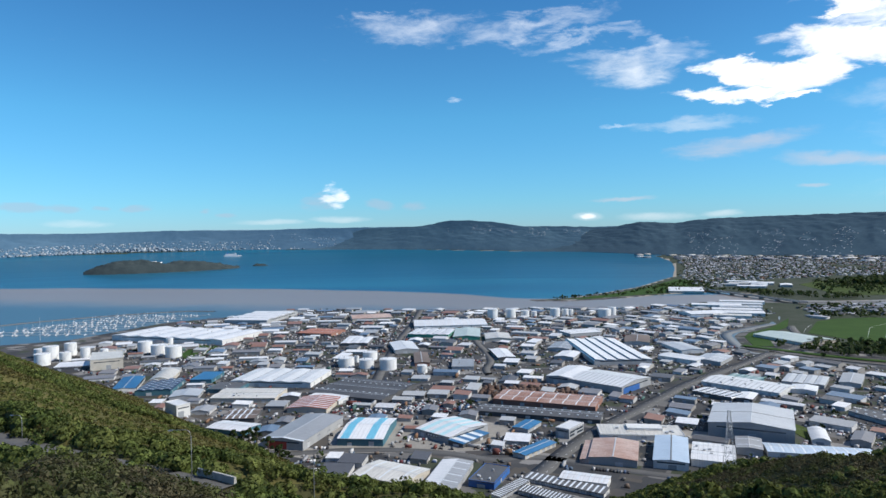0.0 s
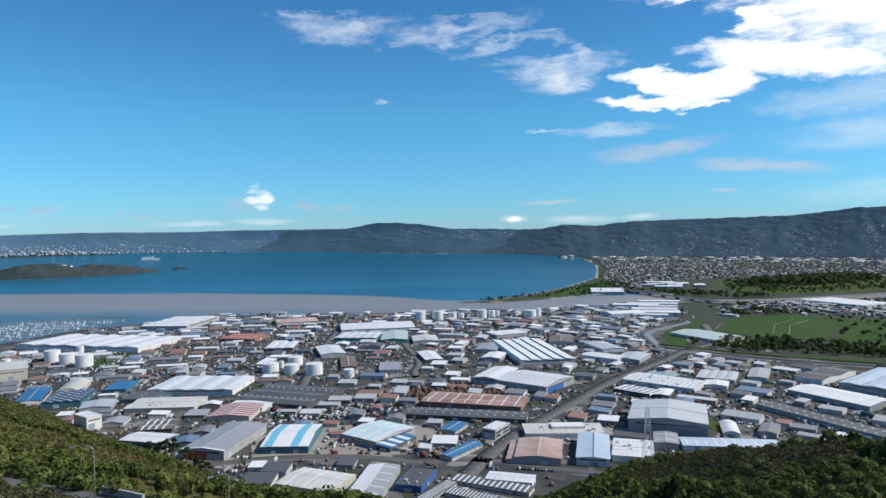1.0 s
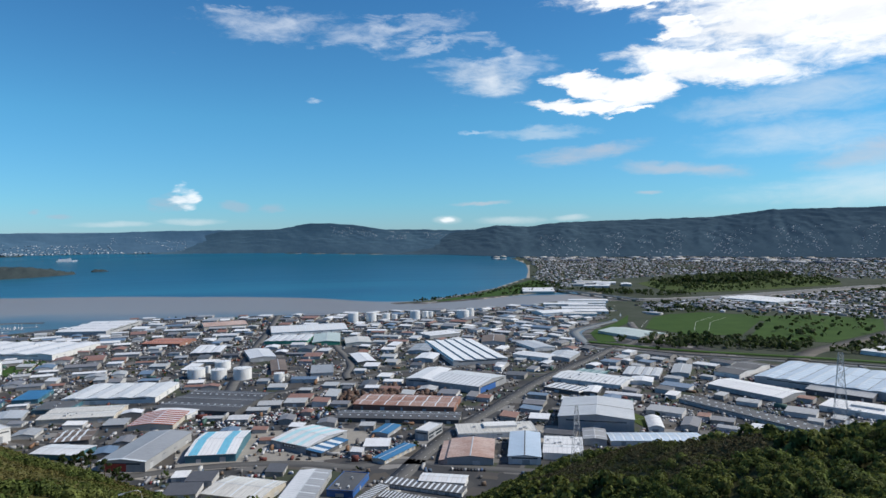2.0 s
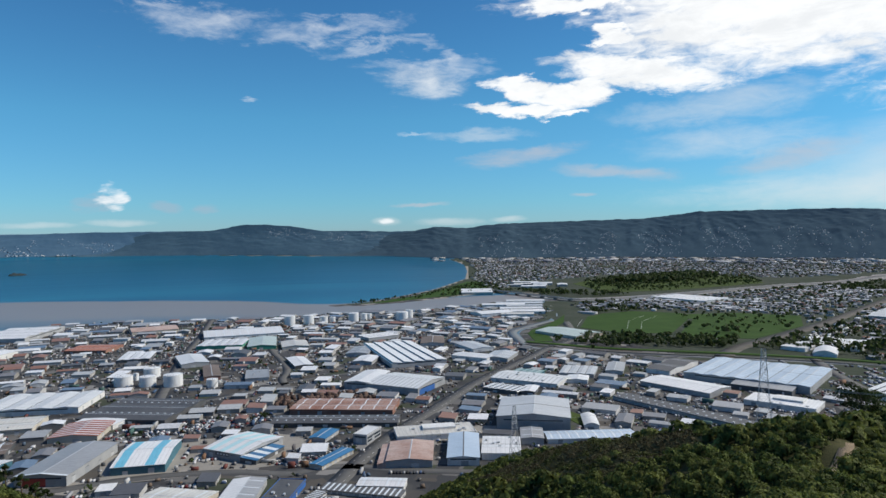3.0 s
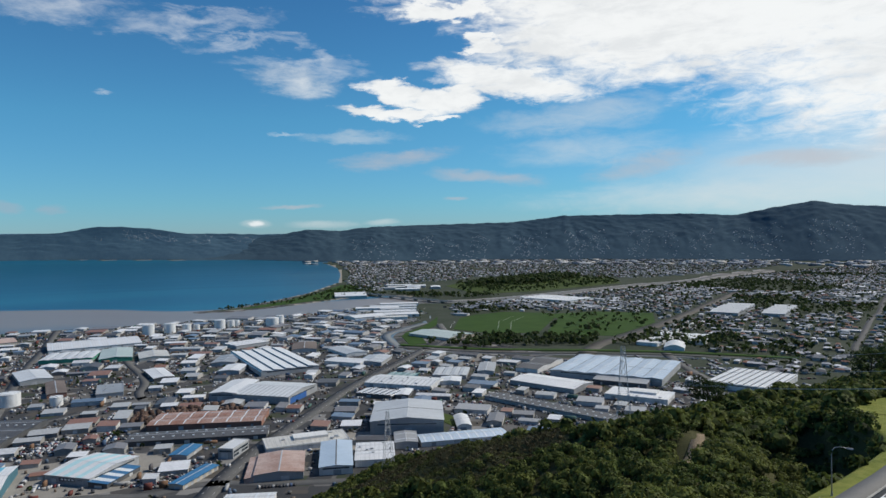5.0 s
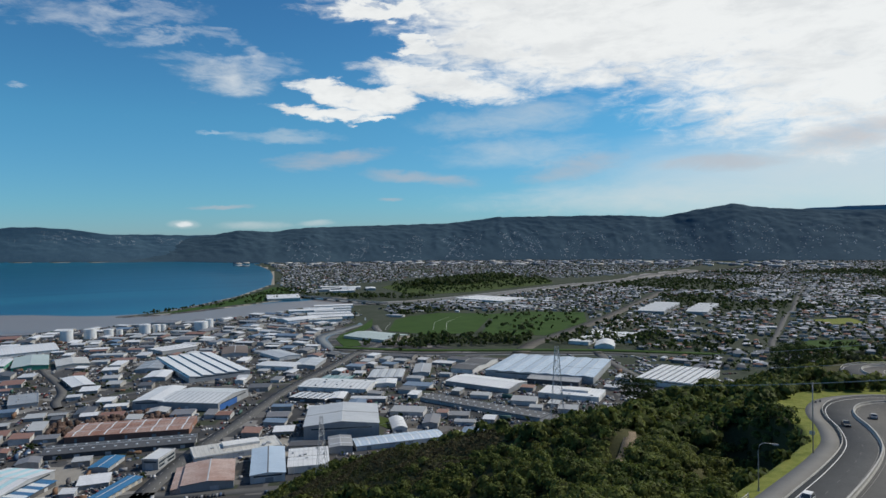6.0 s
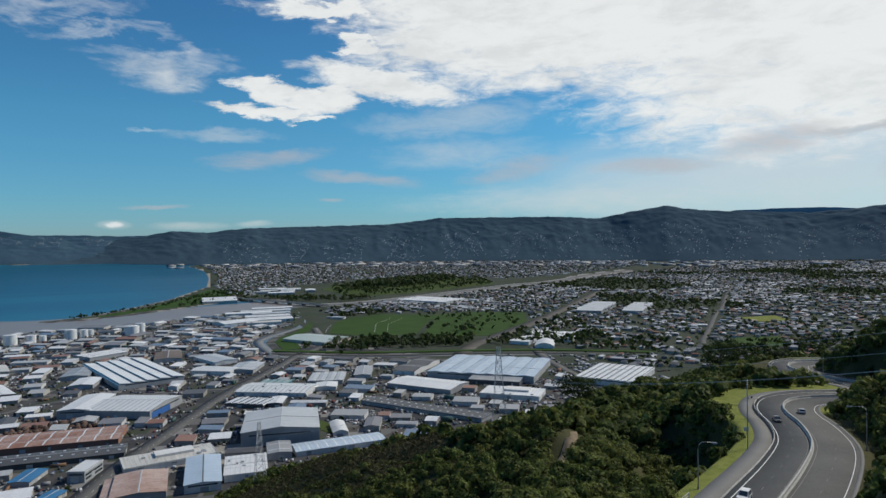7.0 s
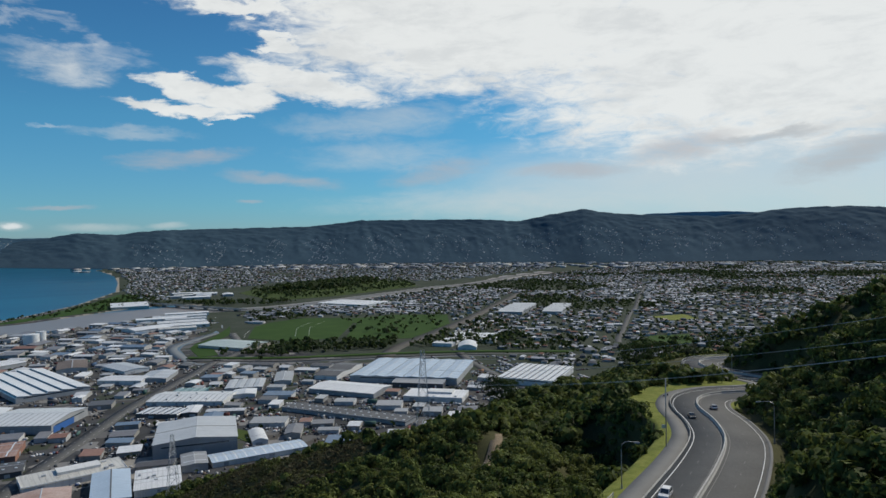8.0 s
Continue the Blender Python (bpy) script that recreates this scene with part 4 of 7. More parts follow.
def line_of(line, off, lift=0.0):
    p = np.array(line)
    d = np.gradient(p[:, :2], axis=0)
    d /= np.linalg.norm(d, axis=1)[:, None]
    p[:, 0] -= d[:, 1] * off
    p[:, 1] += d[:, 0] * off
    p[:, 2] += lift
    return p


def concrete_barrier(name, label, line, height, base, top):
    """Sloped-face barrier blocks in a row, each block a part."""
    whole = thing(name, label, "barrier", kind="structure")
    p = np.asarray(line)
    step = 2
    for i in range(0, len(p) - step, step):
        b = Build()
        q = p[i:i + step + 1]
        d = q[-1, :2] - q[0, :2]
        d = d / np.linalg.norm(d)
        n = np.array([-d[1], d[0]])
        prof = [(-base, 0), (-base, 0.12), (-top * 1.25, height * 0.45), (-top, height), (top, height), (top * 1.25, height * 0.45), (base, 0.12), (base, 0)]
        vs = []
        for e, gap in ((q[0], 0.04), (q[-1], -0.04)):
            for w, h in prof:
                vs.append((e[0] + n[0] * w + d[0] * gap, e[1] + n[1] * w + d[1] * gap, e[2] + h))
        k = len(prof)
        b.add(vs, [(j, j + 1, k + j + 1, k + j) for j in range(k - 1)] + [tuple(range(k))[::-1], tuple(range(k, 2 * k))])
        part("barrier_block", b, M_BARRIER, whole)
    return whole


concrete_barrier("median_barrier", "pale concrete barrier between the two carriageways", line_of(ROAD_LINE, 0.0), 0.75, 0.32, 0.13)


def guard_rail(name, label, line, height=0.8, mat=M_STEEL):
    """W-beam rail on posts."""
    whole = thing(name, label, "guard rail", kind="structure")
    p = np.asarray(line)
    b = Build()
    prof = [(0.0, -0.16), (0.07, -0.1), (0.0, 0.0), (0.07, 0.1), (0.0, 0.16), (-0.05, 0.16), (-0.05, -0.16)]
    d = np.gradient(p[:, :2], axis=0)
    d /= np.linalg.norm(d, axis=1)[:, None]
    vs = [(p[i, 0] + d[i, 1] * w, p[i, 1] - d[i, 0] * w, p[i, 2] + height - 0.16 + h) for i in range(len(p)) for w, h in prof]
    k = len(prof)
    b.add(vs, [(i * k + j, i * k + (j + 1) % k, (i + 1) * k + (j + 1) % k, (i + 1) * k + j) for i in range(len(p) - 1) for j in range(k)])
    part("rail", b, mat, whole)
    post = Build().box(-0.07, 0.07, -0.08, 0.08, -0.35, height).mesh("post", mat)
    for i in range(0, len(p), 2):
        o = new("post", post)
        o.parent = whole
        o.matrix_basis = pose(p[i, 0] - d[i, 1] * 0.14, p[i, 1] + d[i, 0] * 0.14, p[i, 2], 0, 0, math.degrees(math.atan2(d[i, 1], d[i, 0])))
    return whole


guard_rail("guard_rail", "galvanised steel guard rail on posts beside the footpath", line_of(ROAD_LINE, 6.6), 0.62, M_BARRIER)
ribbon("footpath", ROAD_LINE[:96], 10.3, 7.0, -0.06, M_ASPHALT_PATH, "grey asphalt footpath behind the guard rail", category="footpath")


def verge(name, label, line, inner, outer, mat=M_GRASS):
    """A strip of grass beside the road that follows the ground."""
    cols = []
    for off in np.linspace(inner, outer, 7):
        q = line_of(line, off)
        q[:, 2] = terrain(q[:, 0], q[:, 1]) + 0.25
        if off == inner:
            q[:, 2] = line[:, 2] - 0.1
        cols.append(q)
    v = np.stack(cols, 1)
    f = grid_faces(len(line), 7, False)
    ob = new(name, array_mesh(name, v.reshape(-1, 3), f if outer < inner else f[:, ::-1], [mat], None, True))
    return tagged(ob, label, "grass", kind="structure")


verge("verge", "mown bright green grass verge beside the footpath", ROAD_LINE[:58], 10.2, 14.5)
verge("verge_bend", "mown green grass bank outside the bend", ROAD_LINE[57:92], 10.2, 17.5)
verge("verge_far", "grass verge below the lower bend", ROAD_LINE[108:150], 7.1, 11)
verge("verge_inner", "narrow grass strip under the cutting", ROAD_LINE[56:80], -8.3, -11.0)
west_road = ribbon("road_west", WEST_ROAD, 4.2, -4.2, 0.0, M_ASPHALT, "stretch of asphalt hill road behind bushes", category="road")
concrete_barrier("road_wall", "weathered grey concrete wall along the road", line_of(WEST_ROAD, -4.6)[0:6], 1.3, 0.3, 0.2)


def street_lamp(x, y, z, turn, height, reach, label):
    t = thing("street_lamp", label, "street lamp", x, y, z, turn, "street lamps on the hill")
    part("base", Build().lathe([(0.2, -0.5), (0.2, 0.05), (0.16, 0.1), (0.14, 0.6)], 10), M_STEEL, t)
    pts = [(0, 0, 0.05), (0, 0, height * 0.5), (0, 0, height - 1.2), (0.15, 0, height - 0.45), (0.55, 0, height - 0.08), (1.1, 0, height), (reach, 0, height - 0.1)]
    part("pole", Build().tube(pts, [0.1, 0.08, 0.065, 0.06, 0.055, 0.05, 0.045], 8), M_STEEL, t, smooth=True)
    head = part("lantern", Build().add([(reach - 0.1, -0.13, height - 0.2), (reach + 0.8, -0.16, height - 0.24), (reach + 0.8, 0.16, height - 0.24), (reach - 0.1, 0.13, height - 0.2),
                                        (reach - 0.1, -0.09, height - 0.02), (reach + 0.75, -0.08, height - 0.08), (reach + 0.75, 0.08, height - 0.08), (reach - 0.1, 0.09, height - 0.02)],
                                       [(0, 3, 2, 1), (4, 5, 6, 7), (0, 1, 5, 4), (1, 2, 6, 5), (2, 3, 7, 6), (3, 0, 4, 7)]), M_STEEL, t)
    part("lens", Build().box(reach + 0.1, reach + 0.7, -0.1, 0.1, height - 0.28, height - 0.22), M_LAMPGLASS, head)
    return t


LAMP_TEXT = "galvanised street lamp with a curved arm beside the hill road"
street_lamp(-27.4, 111.2, 105.0, 172, 11.4, 3.4, LAMP_TEXT)
street_lamp(-88, 166, 96.0, 160, 9.8, 3.0, LAMP_TEXT)
street_lamp(-5.9, 110.1, 100.4, 200, 10.4, 2.6, "tall galvanised street lamp rising out of dark bushes")
street_lamp(165.0, 48.4, 108.5, 118, 8.2, 2.6, LAMP_TEXT)
street_lamp(114.5, 56.0, 112.1, -50, 7.2, 2.0, LAMP_TEXT)
street_lamp(247, 84, 101.7, 200, 9.5, 2.4, LAMP_TEXT)


def power_pole(x, y, z, height):
    t = thing("power_pole", "slim dark wooden pole standing in the grass verge", "pole", x, y, z, 35)
    part("shaft", Build().tube([(0, 0, -0.5), (0, 0, height * 0.6), (0, 0, height)], [0.12, 0.1, 0.08], 8), M_STEEL, t, smooth=True)
    part("cap", Build().lathe([(0.13, height - 0.02), (0.13, height + 0.06), (0.03, height + 0.12)], 8), M_STEEL, t)
    part("bracket", Build().box(-0.5, 0.5, -0.05, 0.05, height - 0.8, height - 0.68), M_STEEL, t)
    return t


power_pole(145.0, 62.2, 109.5, 13.2)
for bx, by in ((201.2, 87.2), (203.2, 87.0)):
    bo = thing("bollard", "dark square post at the end of the footpath", "bollard", bx, by, 104.7, 20, "posts closing the footpath")
    part("post", Build().box(-0.2, 0.2, -0.2, 0.2, -0.4, 0.95), WALL["dark"], bo)
    part("cap", Build().box(-0.22, 0.22, -0.22, 0.22, 0.95, 1.02), WALL["dark"], bo)


def road_sign(x, y, z, turn):
    t = thing("road_sign", "small white sign on a short post in the grass", "sign", x, y, z, turn)
    part("post", Build().tube([(0, 0, -0.3), (0, 0, 1.5)], 0.05, 8), M_STEEL, t)
    part("panel", Build().box(-0.5, 0.5, -0.08, -0.05, 0.9, 1.7), M_PAINT, t)


road_sign(157.8, 68.2, 108.5, 120)


def fence(name, label, pts, height=1.2):
    """Post and rail."""
    t = thing(name, label, "fence", kind="structure")
    for i, p in enumerate(pts):
        part("post", Build().box(p[0] - 0.06, p[0] + 0.06, p[1] - 0.06, p[1] + 0.06, p[2] - 0.3, p[2] + height), M_BARRIER, t)
        if i:
            for h in (0.45, 0.8, height - 0.05):
                a, c = pts[i - 1], p
                part("rail", Build().tube([(a[0], a[1], a[2] + h), (c[0], c[1], c[2] + h)], 0.045, 6), M_BARRIER, t)
    return t


fence("path_fence", "white post and rail fence beside the footpath", [tuple(p) for p in line_of(ROAD_LINE, 10.6)[4:24:1]], 0.9)

# ---- works and warehouses ----
FOOTPRINTS = []


def roof_profile(kind, n, width, pitch):
    w, out = width / n, []
    for k in range(n):
        y = -width / 2 + k * w
        if kind in ("gable", "multi"):
            q = [(y, 0), (y + w / 2, w / 2 * pitch), (y + w, 0)]
        elif kind == "saw":
            q = [(y, 0), (y + 0.08 * w, w * 0.11), (y + w, 0)]
        elif kind == "arch":
            q = [(y + w * i / 8, 0.15 * w * math.sin(math.pi * i / 8)) for i in range(9)]
        elif kind == "mono":
            q = [(y, 0), (y + w, w * 0.06)]
        else:
            q = [(y, 0), (y + w, 0.02 * w)]
        out += q if not out else q[1:]
    return out


def sheet(prof, x0, x1, low, thick, eave=0.0):
    """A bent sheet over a roof profile from x0 to x1, lying low metres above it."""
    p = [list(q) for q in prof]
    if eave:
        for i, j in ((0, 1), (-1, -2)):
            s = (p[i][1] - p[j][1]) / (p[i][0] - p[j][0])
            g = -eave if i == 0 else eave
            p[i] = [p[i][0] + g, p[i][1] + s * g]
    k = len(p)
    vs = [(x, y, z + low + t) for x in (x0, x1) for t in (0, thick) for y, z in p]
    f = [(k + i, k + i + 1, 3 * k + i + 1, 3 * k + i) for i in range(k - 1)]
    f = [q[::-1] for q in f]
    f += [(i, i + 1, 2 * k + i + 1, 2 * k + i) for i in range(k - 1)]
    f += [(i, k + i, k + i + 1, i + 1) for i in range(k - 1)] + [(2 * k + i, 2 * k + i + 1, 3 * k + i + 1, 3 * k + i) for i in range(k - 1)]
    f += [(0, 2 * k, 3 * k, k), (k - 1, 2 * k - 1, 4 * k - 1, 3 * k - 1)]
    return vs, f


def works(name, label, x, y, length, width, height, turn, kind, n, roof, wall, skylights=0, stripes=(), stripe_mat=None, dots=0, vents=0, units=0, ridge=None, windows=False, sign=False, ends=False,
          red=False, blue_end=False, lean=False, joint=False, step=False, pale_side=False):
    """A shed of any roof form: walls, roof, ridge caps, roof lights, doors, windows."""
    rnd = random.Random(int(x * 7 + y * 13 + length))
    FOOTPRINTS.append((x, y, length / 2 + 2, width / 2 + 2, radians(turn)))
    t = thing(name, label, name.replace("_", " "), x, y, LAND, turn)
    prof = [(a, b + height) for a, b in roof_profile(kind, n, width, 0.1)]
    k, L2, W2 = len(prof), length / 2, width / 2
    vs = [(s * L2, a, b) for s in (-1, 1) for a, b in [(-W2, -0.4)] + prof + [(W2, -0.4)]]
    m = k + 2
    part("wall", Build().add(vs, [(i, m + i, m + i + 1, i + 1) for i in (0, k)] + [tuple(range(m)), tuple(range(m, 2 * m))[::-1]]), WALL[wall], t)
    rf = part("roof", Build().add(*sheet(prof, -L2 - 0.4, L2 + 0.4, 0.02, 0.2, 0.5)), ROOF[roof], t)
    if kind == "flat":
        b = Build()
        for q in ((-L2, L2, -W2 - 0.15, -W2 + 0.15), (-L2, L2, W2 - 0.15, W2 + 0.15), (-L2 - 0.15, -L2 + 0.15, -W2, W2), (L2 - 0.15, L2 + 0.15, -W2, W2)):
            b.box(*q, height - 0.2, height + 0.75)
        part("parapet", b, WALL[wall], t)
    if kind in ("gable", "multi"):
        for i in range(n):
            yy, zz = prof[2 * i + 1]
            part("ridge_cap", Build().add([(s * (L2 + 0.42), yy + a, zz + b) for s in (-1, 1) for a, b in ((-0.45, 0.17), (0, 0.3), (0.45, 0.17))], [(0, 3, 4, 1), (1, 4, 5, 2)]), ridge or M_RIDGE, t)
    if kind == "multi" or kind == "saw":
        for i in range(1, n):
            yy = -W2 + width / n * i
            part("valley_gutter", Build().box(-L2 - 0.3, L2 + 0.3, yy - 0.25, yy + 0.25, height + 0.2, height + 0.3), WALL["dark"], t)
    if kind == "saw":
        for i in range(n):
            (ya, za), (yb, zb) = prof[2 * i], prof[2 * i + 1]
            part("glazing", Build().add([(-L2 + 0.5, ya + 0.02, za + 0.32), (L2 - 0.5, ya + 0.02, za + 0.32), (L2 - 0.5, yb - 0.08, zb + 0.22), (-L2 + 0.5, yb - 0.08, zb + 0.22)], [(0, 1, 2, 3)]), M_SKYDARK, t)
    for a, b in stripes:
        part("roof_band", Build().add(*sheet(prof, -L2 + a * length, -L2 + b * length, 0.22, 0.05, 0.3)), stripe_mat or M_SKYLIGHT, rf)
    if pale_side:
        part("roof_slope", Build().add(*sheet(prof[k // 2:], -L2, L2, 0.22, 0.05)), ROOF["white"], rf)
    if joint:
        part("roof_joint", Build().add(*sheet(prof, -0.25, 0.25, 0.22, 0.12)), WALL["dark"], rf)
    for i in range(skylights):
        c = -L2 + length * (i + 0.5) / skylights
        part("skylight", Build().add(*sheet(prof, c - 0.5, c + 0.5, 0.22, 0.04, -0.8)), M_SKYLIGHT, rf)

    def top(yy):
        return np.interp(yy, [q[0] for q in prof], [q[1] for q in prof])

    for i in range(dots):
        for s in (-0.25, 0.25):
            c, yy = -L2 + length * (i + 0.5) / dots, s * width
            z = float(top(yy)) + 0.2
            part("roof_light", Build().box(c - 0.8, c + 0.8, yy - 0.7, yy + 0.7, z - 0.3, z + 0.35), M_SKYLIGHT, rf)
    for i in range(vents):
        c, yy = rnd.uniform(-0.85, 0.85) * L2, rnd.uniform(-0.8, 0.8) * W2
        z = float(top(yy)) + 0.2
        w, h = rnd.uniform(0.5, 1.4), rnd.uniform(0.5, 1.3)
        part("roof_vent", Build().box(c - w, c + w, yy - w * 0.7, yy + w * 0.7, z - 0.4, z + h), M_RIDGE, rf)
    # doors along the two long walls and the ends
    lo = max(1, units or int(length / 16))
    for side in (-1, 1):
        for i in range(lo):
            c = -L2 + length * (i + 0.5) / lo + (0 if units else rnd.uniform(-2, 2))
            w, h = (1.4, height * 0.7) if units else (rnd.choice((1.6, 1.9, 0.9)), min(height * 0.66, rnd.choice((3.6, 4.0, 2.5))))
            d = part("roller_door", Build().box(c - w, c + w, side * W2 - 0.07, side * W2 + 0.07, 0, h), M_DOOR, t)
            part("door_frame", Build().box(c - w - 0.15, c + w + 0.15, side * W2 - 0.1, side * W2 + 0.1, h, h + 0.25), WALL["dark"], d)
    for side in (-1, 1):
        w, h = min(2.5, W2 * 0.5), min(5.0, height * 0.6)
        c = rnd.uniform(-0.4, 0.4) * W2
        part("roller_door", Build().box(side * L2 - 0.07, side * L2 + 0.07, c - w, c + w, 0, h), M_DOOR, t)
        if height >= 5:
            part("window", Build().box(side * L2 - 0.05, side * L2 + 0.05, -W2 * 0.8, W2 * 0.8, height * 0.72, height * 0.72 + 0.9), M_WINDOW, t)
    if windows:
        for z in (1.2, height * 0.55):
            for side in (-1, 1):
                part("window", Build().box(-L2 * 0.9, L2 * 0.9, side * W2 - 0.06, side * W2 + 0.06, z, z + 1.4), M_WINDOW, t)
    if ends:
        for side in (-1, 1):
            part("front_panel", Build().box(side * L2 - 0.12, side * L2 + 0.12, -W2 * 0.98, W2 * 0.98, height * 0.1, height * 0.95), WALL[wall], t)
    if red:
        part("front_panel", Build().box(-L2 - 0.1, -L2 + 0.1, -W2 * 0.2, W2 * 0.75, 0, height * 0.8), WALL["red"], t, "red end wall")
    if blue_end:
        part("front_panel", Build().box(L2 - 0.1, L2 + 0.1, -W2 * 0.9, W2 * 0.2, 0, height * 0.75), WALL["blue"], t, "blue end wall")
    if lean:
        part("lean_to", Build().add([(-L2, W2, 0), (L2, W2, 0), (L2, W2 + 6, 0), (-L2, W2 + 6, 0), (-L2, W2, height * 0.8), (L2, W2, height * 0.8), (L2, W2 + 6, height * 0.62), (-L2, W2 + 6, height * 0.62)],
                                    [(4, 5, 6, 7), (2, 3, 7, 6), (1, 2, 6, 5), (3, 0, 4, 7)]), ROOF["rust"], t)
    if step:
        part("upper_storey", Build().box(-L2 * 0.3, L2 * 0.55, -W2 * 0.1, W2 * 0.8, height, height + 2.2), WALL["white"], t)
    if sign:
        sg = part("sign_panel", Build().box(-L2 * 0.35, L2 * 0.35, -W2 - 0.25, -W2 - 0.08, height * 0.45, height * 0.85), WALL["dark"], t)
        for i in range(4):
            c = (-0.26 + 0.16 * i) * L2
            part("sign_bar", Build().box(c, c + 0.1 * L2, -W2 - 0.3, -W2 - 0.24, height * 0.55, height * 0.75), M_PAINT, sg)
    return t


# ---- works and warehouses: x, y, length along the ridge, width, eaves height, turn ----
SLOTS = [(0.02 + 0.07 * k, 0.045 + 0.07 * k) for k in range(14)]
works("warehouse", "white and cyan striped warehouse with a dark teal front", -23, 492, 33, 54, 5.2, -9, "gable", 1, "white", "teal", stripes=[(0.06,0.24),(0.62,0.8)], stripe_mat=M_CYAN, ends=True)
works("warehouse", "large store with white and mint roof bands and a sign", 40, 490, 34, 43, 5.2, -46, "gable", 1, "white", "grey", stripes=[(0.12,0.26),(0.42,0.55),(0.7,0.82)], stripe_mat=M_MINT, sign=True)
works("canopy", "low lean-to with blue and pale roof strips", 51, 470, 32, 13, 2.9, 49, "mono", 1, "deepblue", "dark", stripes=[(0.1,0.24),(0.38,0.52),(0.66,0.8)], stripe_mat=M_SKYLIGHT)
works("warehouse", "big grey metal warehouse with a red end", -71, 495, 66, 32, 6.5, 71, "gable", 1, "grey", "grey", stripes=[(0.0,0.03)], red=True)
works("shed", "low cream corrugated shed half hidden by bushes", -3, 400, 38, 29, 4.1, -32, "gable", 1, "cream", "cream", skylights=3)
works("shed", "long grey shed with one pale roof slope", 31, 391, 54, 20, 4.1, 72, "gable", 1, "grey", "grey", skylights=5, pale_side=True)
works("workshop", "flat-roofed workshop with a bright blue wall", 57, 393, 30, 16, 3.5, 64, "flat", 1, "dark", "blue", vents=6)
works("storage_units", "long low row of storage units with dark roof panels", 100, 377, 50, 9, 2.3, -36, "mono", 1, "dark", "white", stripes=SLOTS, stripe_mat=M_SKYLIGHT, units=14)
works("storage_units", "long low row of storage units with dark roof panels", 85, 362, 31, 8, 2.3, -40, "mono", 1, "dark", "white", stripes=SLOTS, stripe_mat=M_SKYLIGHT, units=9)
works("storage_units", "long low row of storage units with dark roof panels", 67, 373, 32, 6, 2.3, 48, "mono", 1, "dark", "white", stripes=SLOTS, stripe_mat=M_SKYLIGHT, units=10)
works("shed", "low white corrugated shed beside the storage units", 113, 382, 28, 13, 3.5, -26, "gable", 1, "white", "white", skylights=4)
works("warehouse", "rust-stained gabled warehouse with a grey front", 145, 428, 41, 30, 4.6, 70, "gable", 1, "rust", "grey", skylights=0, lean=True)
works("warehouse", "pale blue metal-roofed warehouse with a dark ridge line", 182, 424, 54, 21, 5.2, 68, "gable", 1, "blue", "white", skylights=0, ridge=WALL["dark"])
works("warehouse", "white warehouse with patched roof sheets", 207, 416, 26, 37, 4.6, -25, "multi", 2, "white", "white", vents=6)
works("warehouse", "grey gabled shed at the foot of the hill", 239, 432, 26, 16, 4.6, 65, "gable", 1, "grey", "grey", skylights=2)
works("glasshouse", "long shed roofed in pale blue translucent sheets", 278, 416, 65, 19, 3.5, -18, "gable", 1, "blue", "white", skylights=10, ridge=M_RIDGE)
works("warehouse", "tall windowless grey hall with a pale metal roof", 264, 476, 59, 56, 10.5, 61, "gable", 1, "pale", "grey", skylights=0, joint=True)
works("shed", "small white arched shed in a car yard", 300, 451, 31, 11, 2.9, 64, "arch", 1, "white", "white")
works("warehouse", "low white and cream building with stepped flat roofs", 177, 471, 59, 25, 3.5, -10, "flat", 1, "cream", "white", vents=8, step=True)
works("office", "small office with a bright blue roof", 98, 497, 24, 13, 2.9, 55, "gable", 1, "deepblue", "grey")
works("office", "long low office with a bright blue roof", 94, 442, 36, 10, 2.9, 44, "gable", 1, "deepblue", "cream", units=6)
works("office", "two-storey office block with bands of windows", 127, 479, 23, 11, 6.5, 49, "flat", 1, "white", "grey", windows=True)
works("warehouse", "long warehouse with two rust-red roof ridges", 130, 572, 89, 38, 4.6, -25, "multi", 2, "rust", "brick", skylights=8)
works("warehouse", "long dark-roofed warehouse with a row of white skylights", 114, 531, 101, 23, 3.5, -22, "gable", 1, "dark", "dark", dots=14)
works("warehouse", "white metal warehouse with a grey wall", 172, 665, 59, 27, 7.5, 55, "gable", 1, "white", "grey", skylights=0)
works("warehouse", "large white metal warehouse with a blue end", 203, 633, 59, 56, 7, -47, "gable", 1, "ribbed", "grey", skylights=0, blue_end=True)
works("warehouse", "wide dark-roofed warehouse dotted with white skylights", -36, 630, 78, 70, 4.1, -27, "multi", 3, "dark", "dark", dots=12)
works("warehouse", "large white warehouse with ribbed roof bays", -126, 694, 63, 85, 5.2, 78, "multi", 4, "ribbed", "white")
works("warehouse", "cream warehouse with stained walls", -142, 619, 60, 38, 4.6, -6, "multi", 2, "cream", "cream", vents=6)
works("warehouse", "shed with rust-red and white striped roof sheets", -76, 579, 41, 35, 4.1, 79, "gable", 1, "rustred", "cream", stripes=[(0.04,0.08),(0.18,0.22),(0.32,0.36),(0.46,0.5),(0.6,0.64),(0.74,0.78),(0.88,0.92)], stripe_mat=M_SKYLIGHT)
works("shed", "narrow low white metal shed", -67, 601, 37, 15, 3.5, -33, "mono", 1, "white", "white")
works("shed", "white-roofed shed below the scrub slope", -129, 514, 35, 21, 3.5, -23, "gable", 1, "white", "teal", skylights=3)
works("warehouse", "shed with navy arched roof bays", -241, 665, 51, 33, 4.6, 94, "arch", 4, "navy", "teal", skylights=6)
works("warehouse", "blue-roofed warehouse with white-trimmed offices", -279, 682, 60, 21, 4.1, 103, "gable", 1, "deepblue", "white", windows=True)
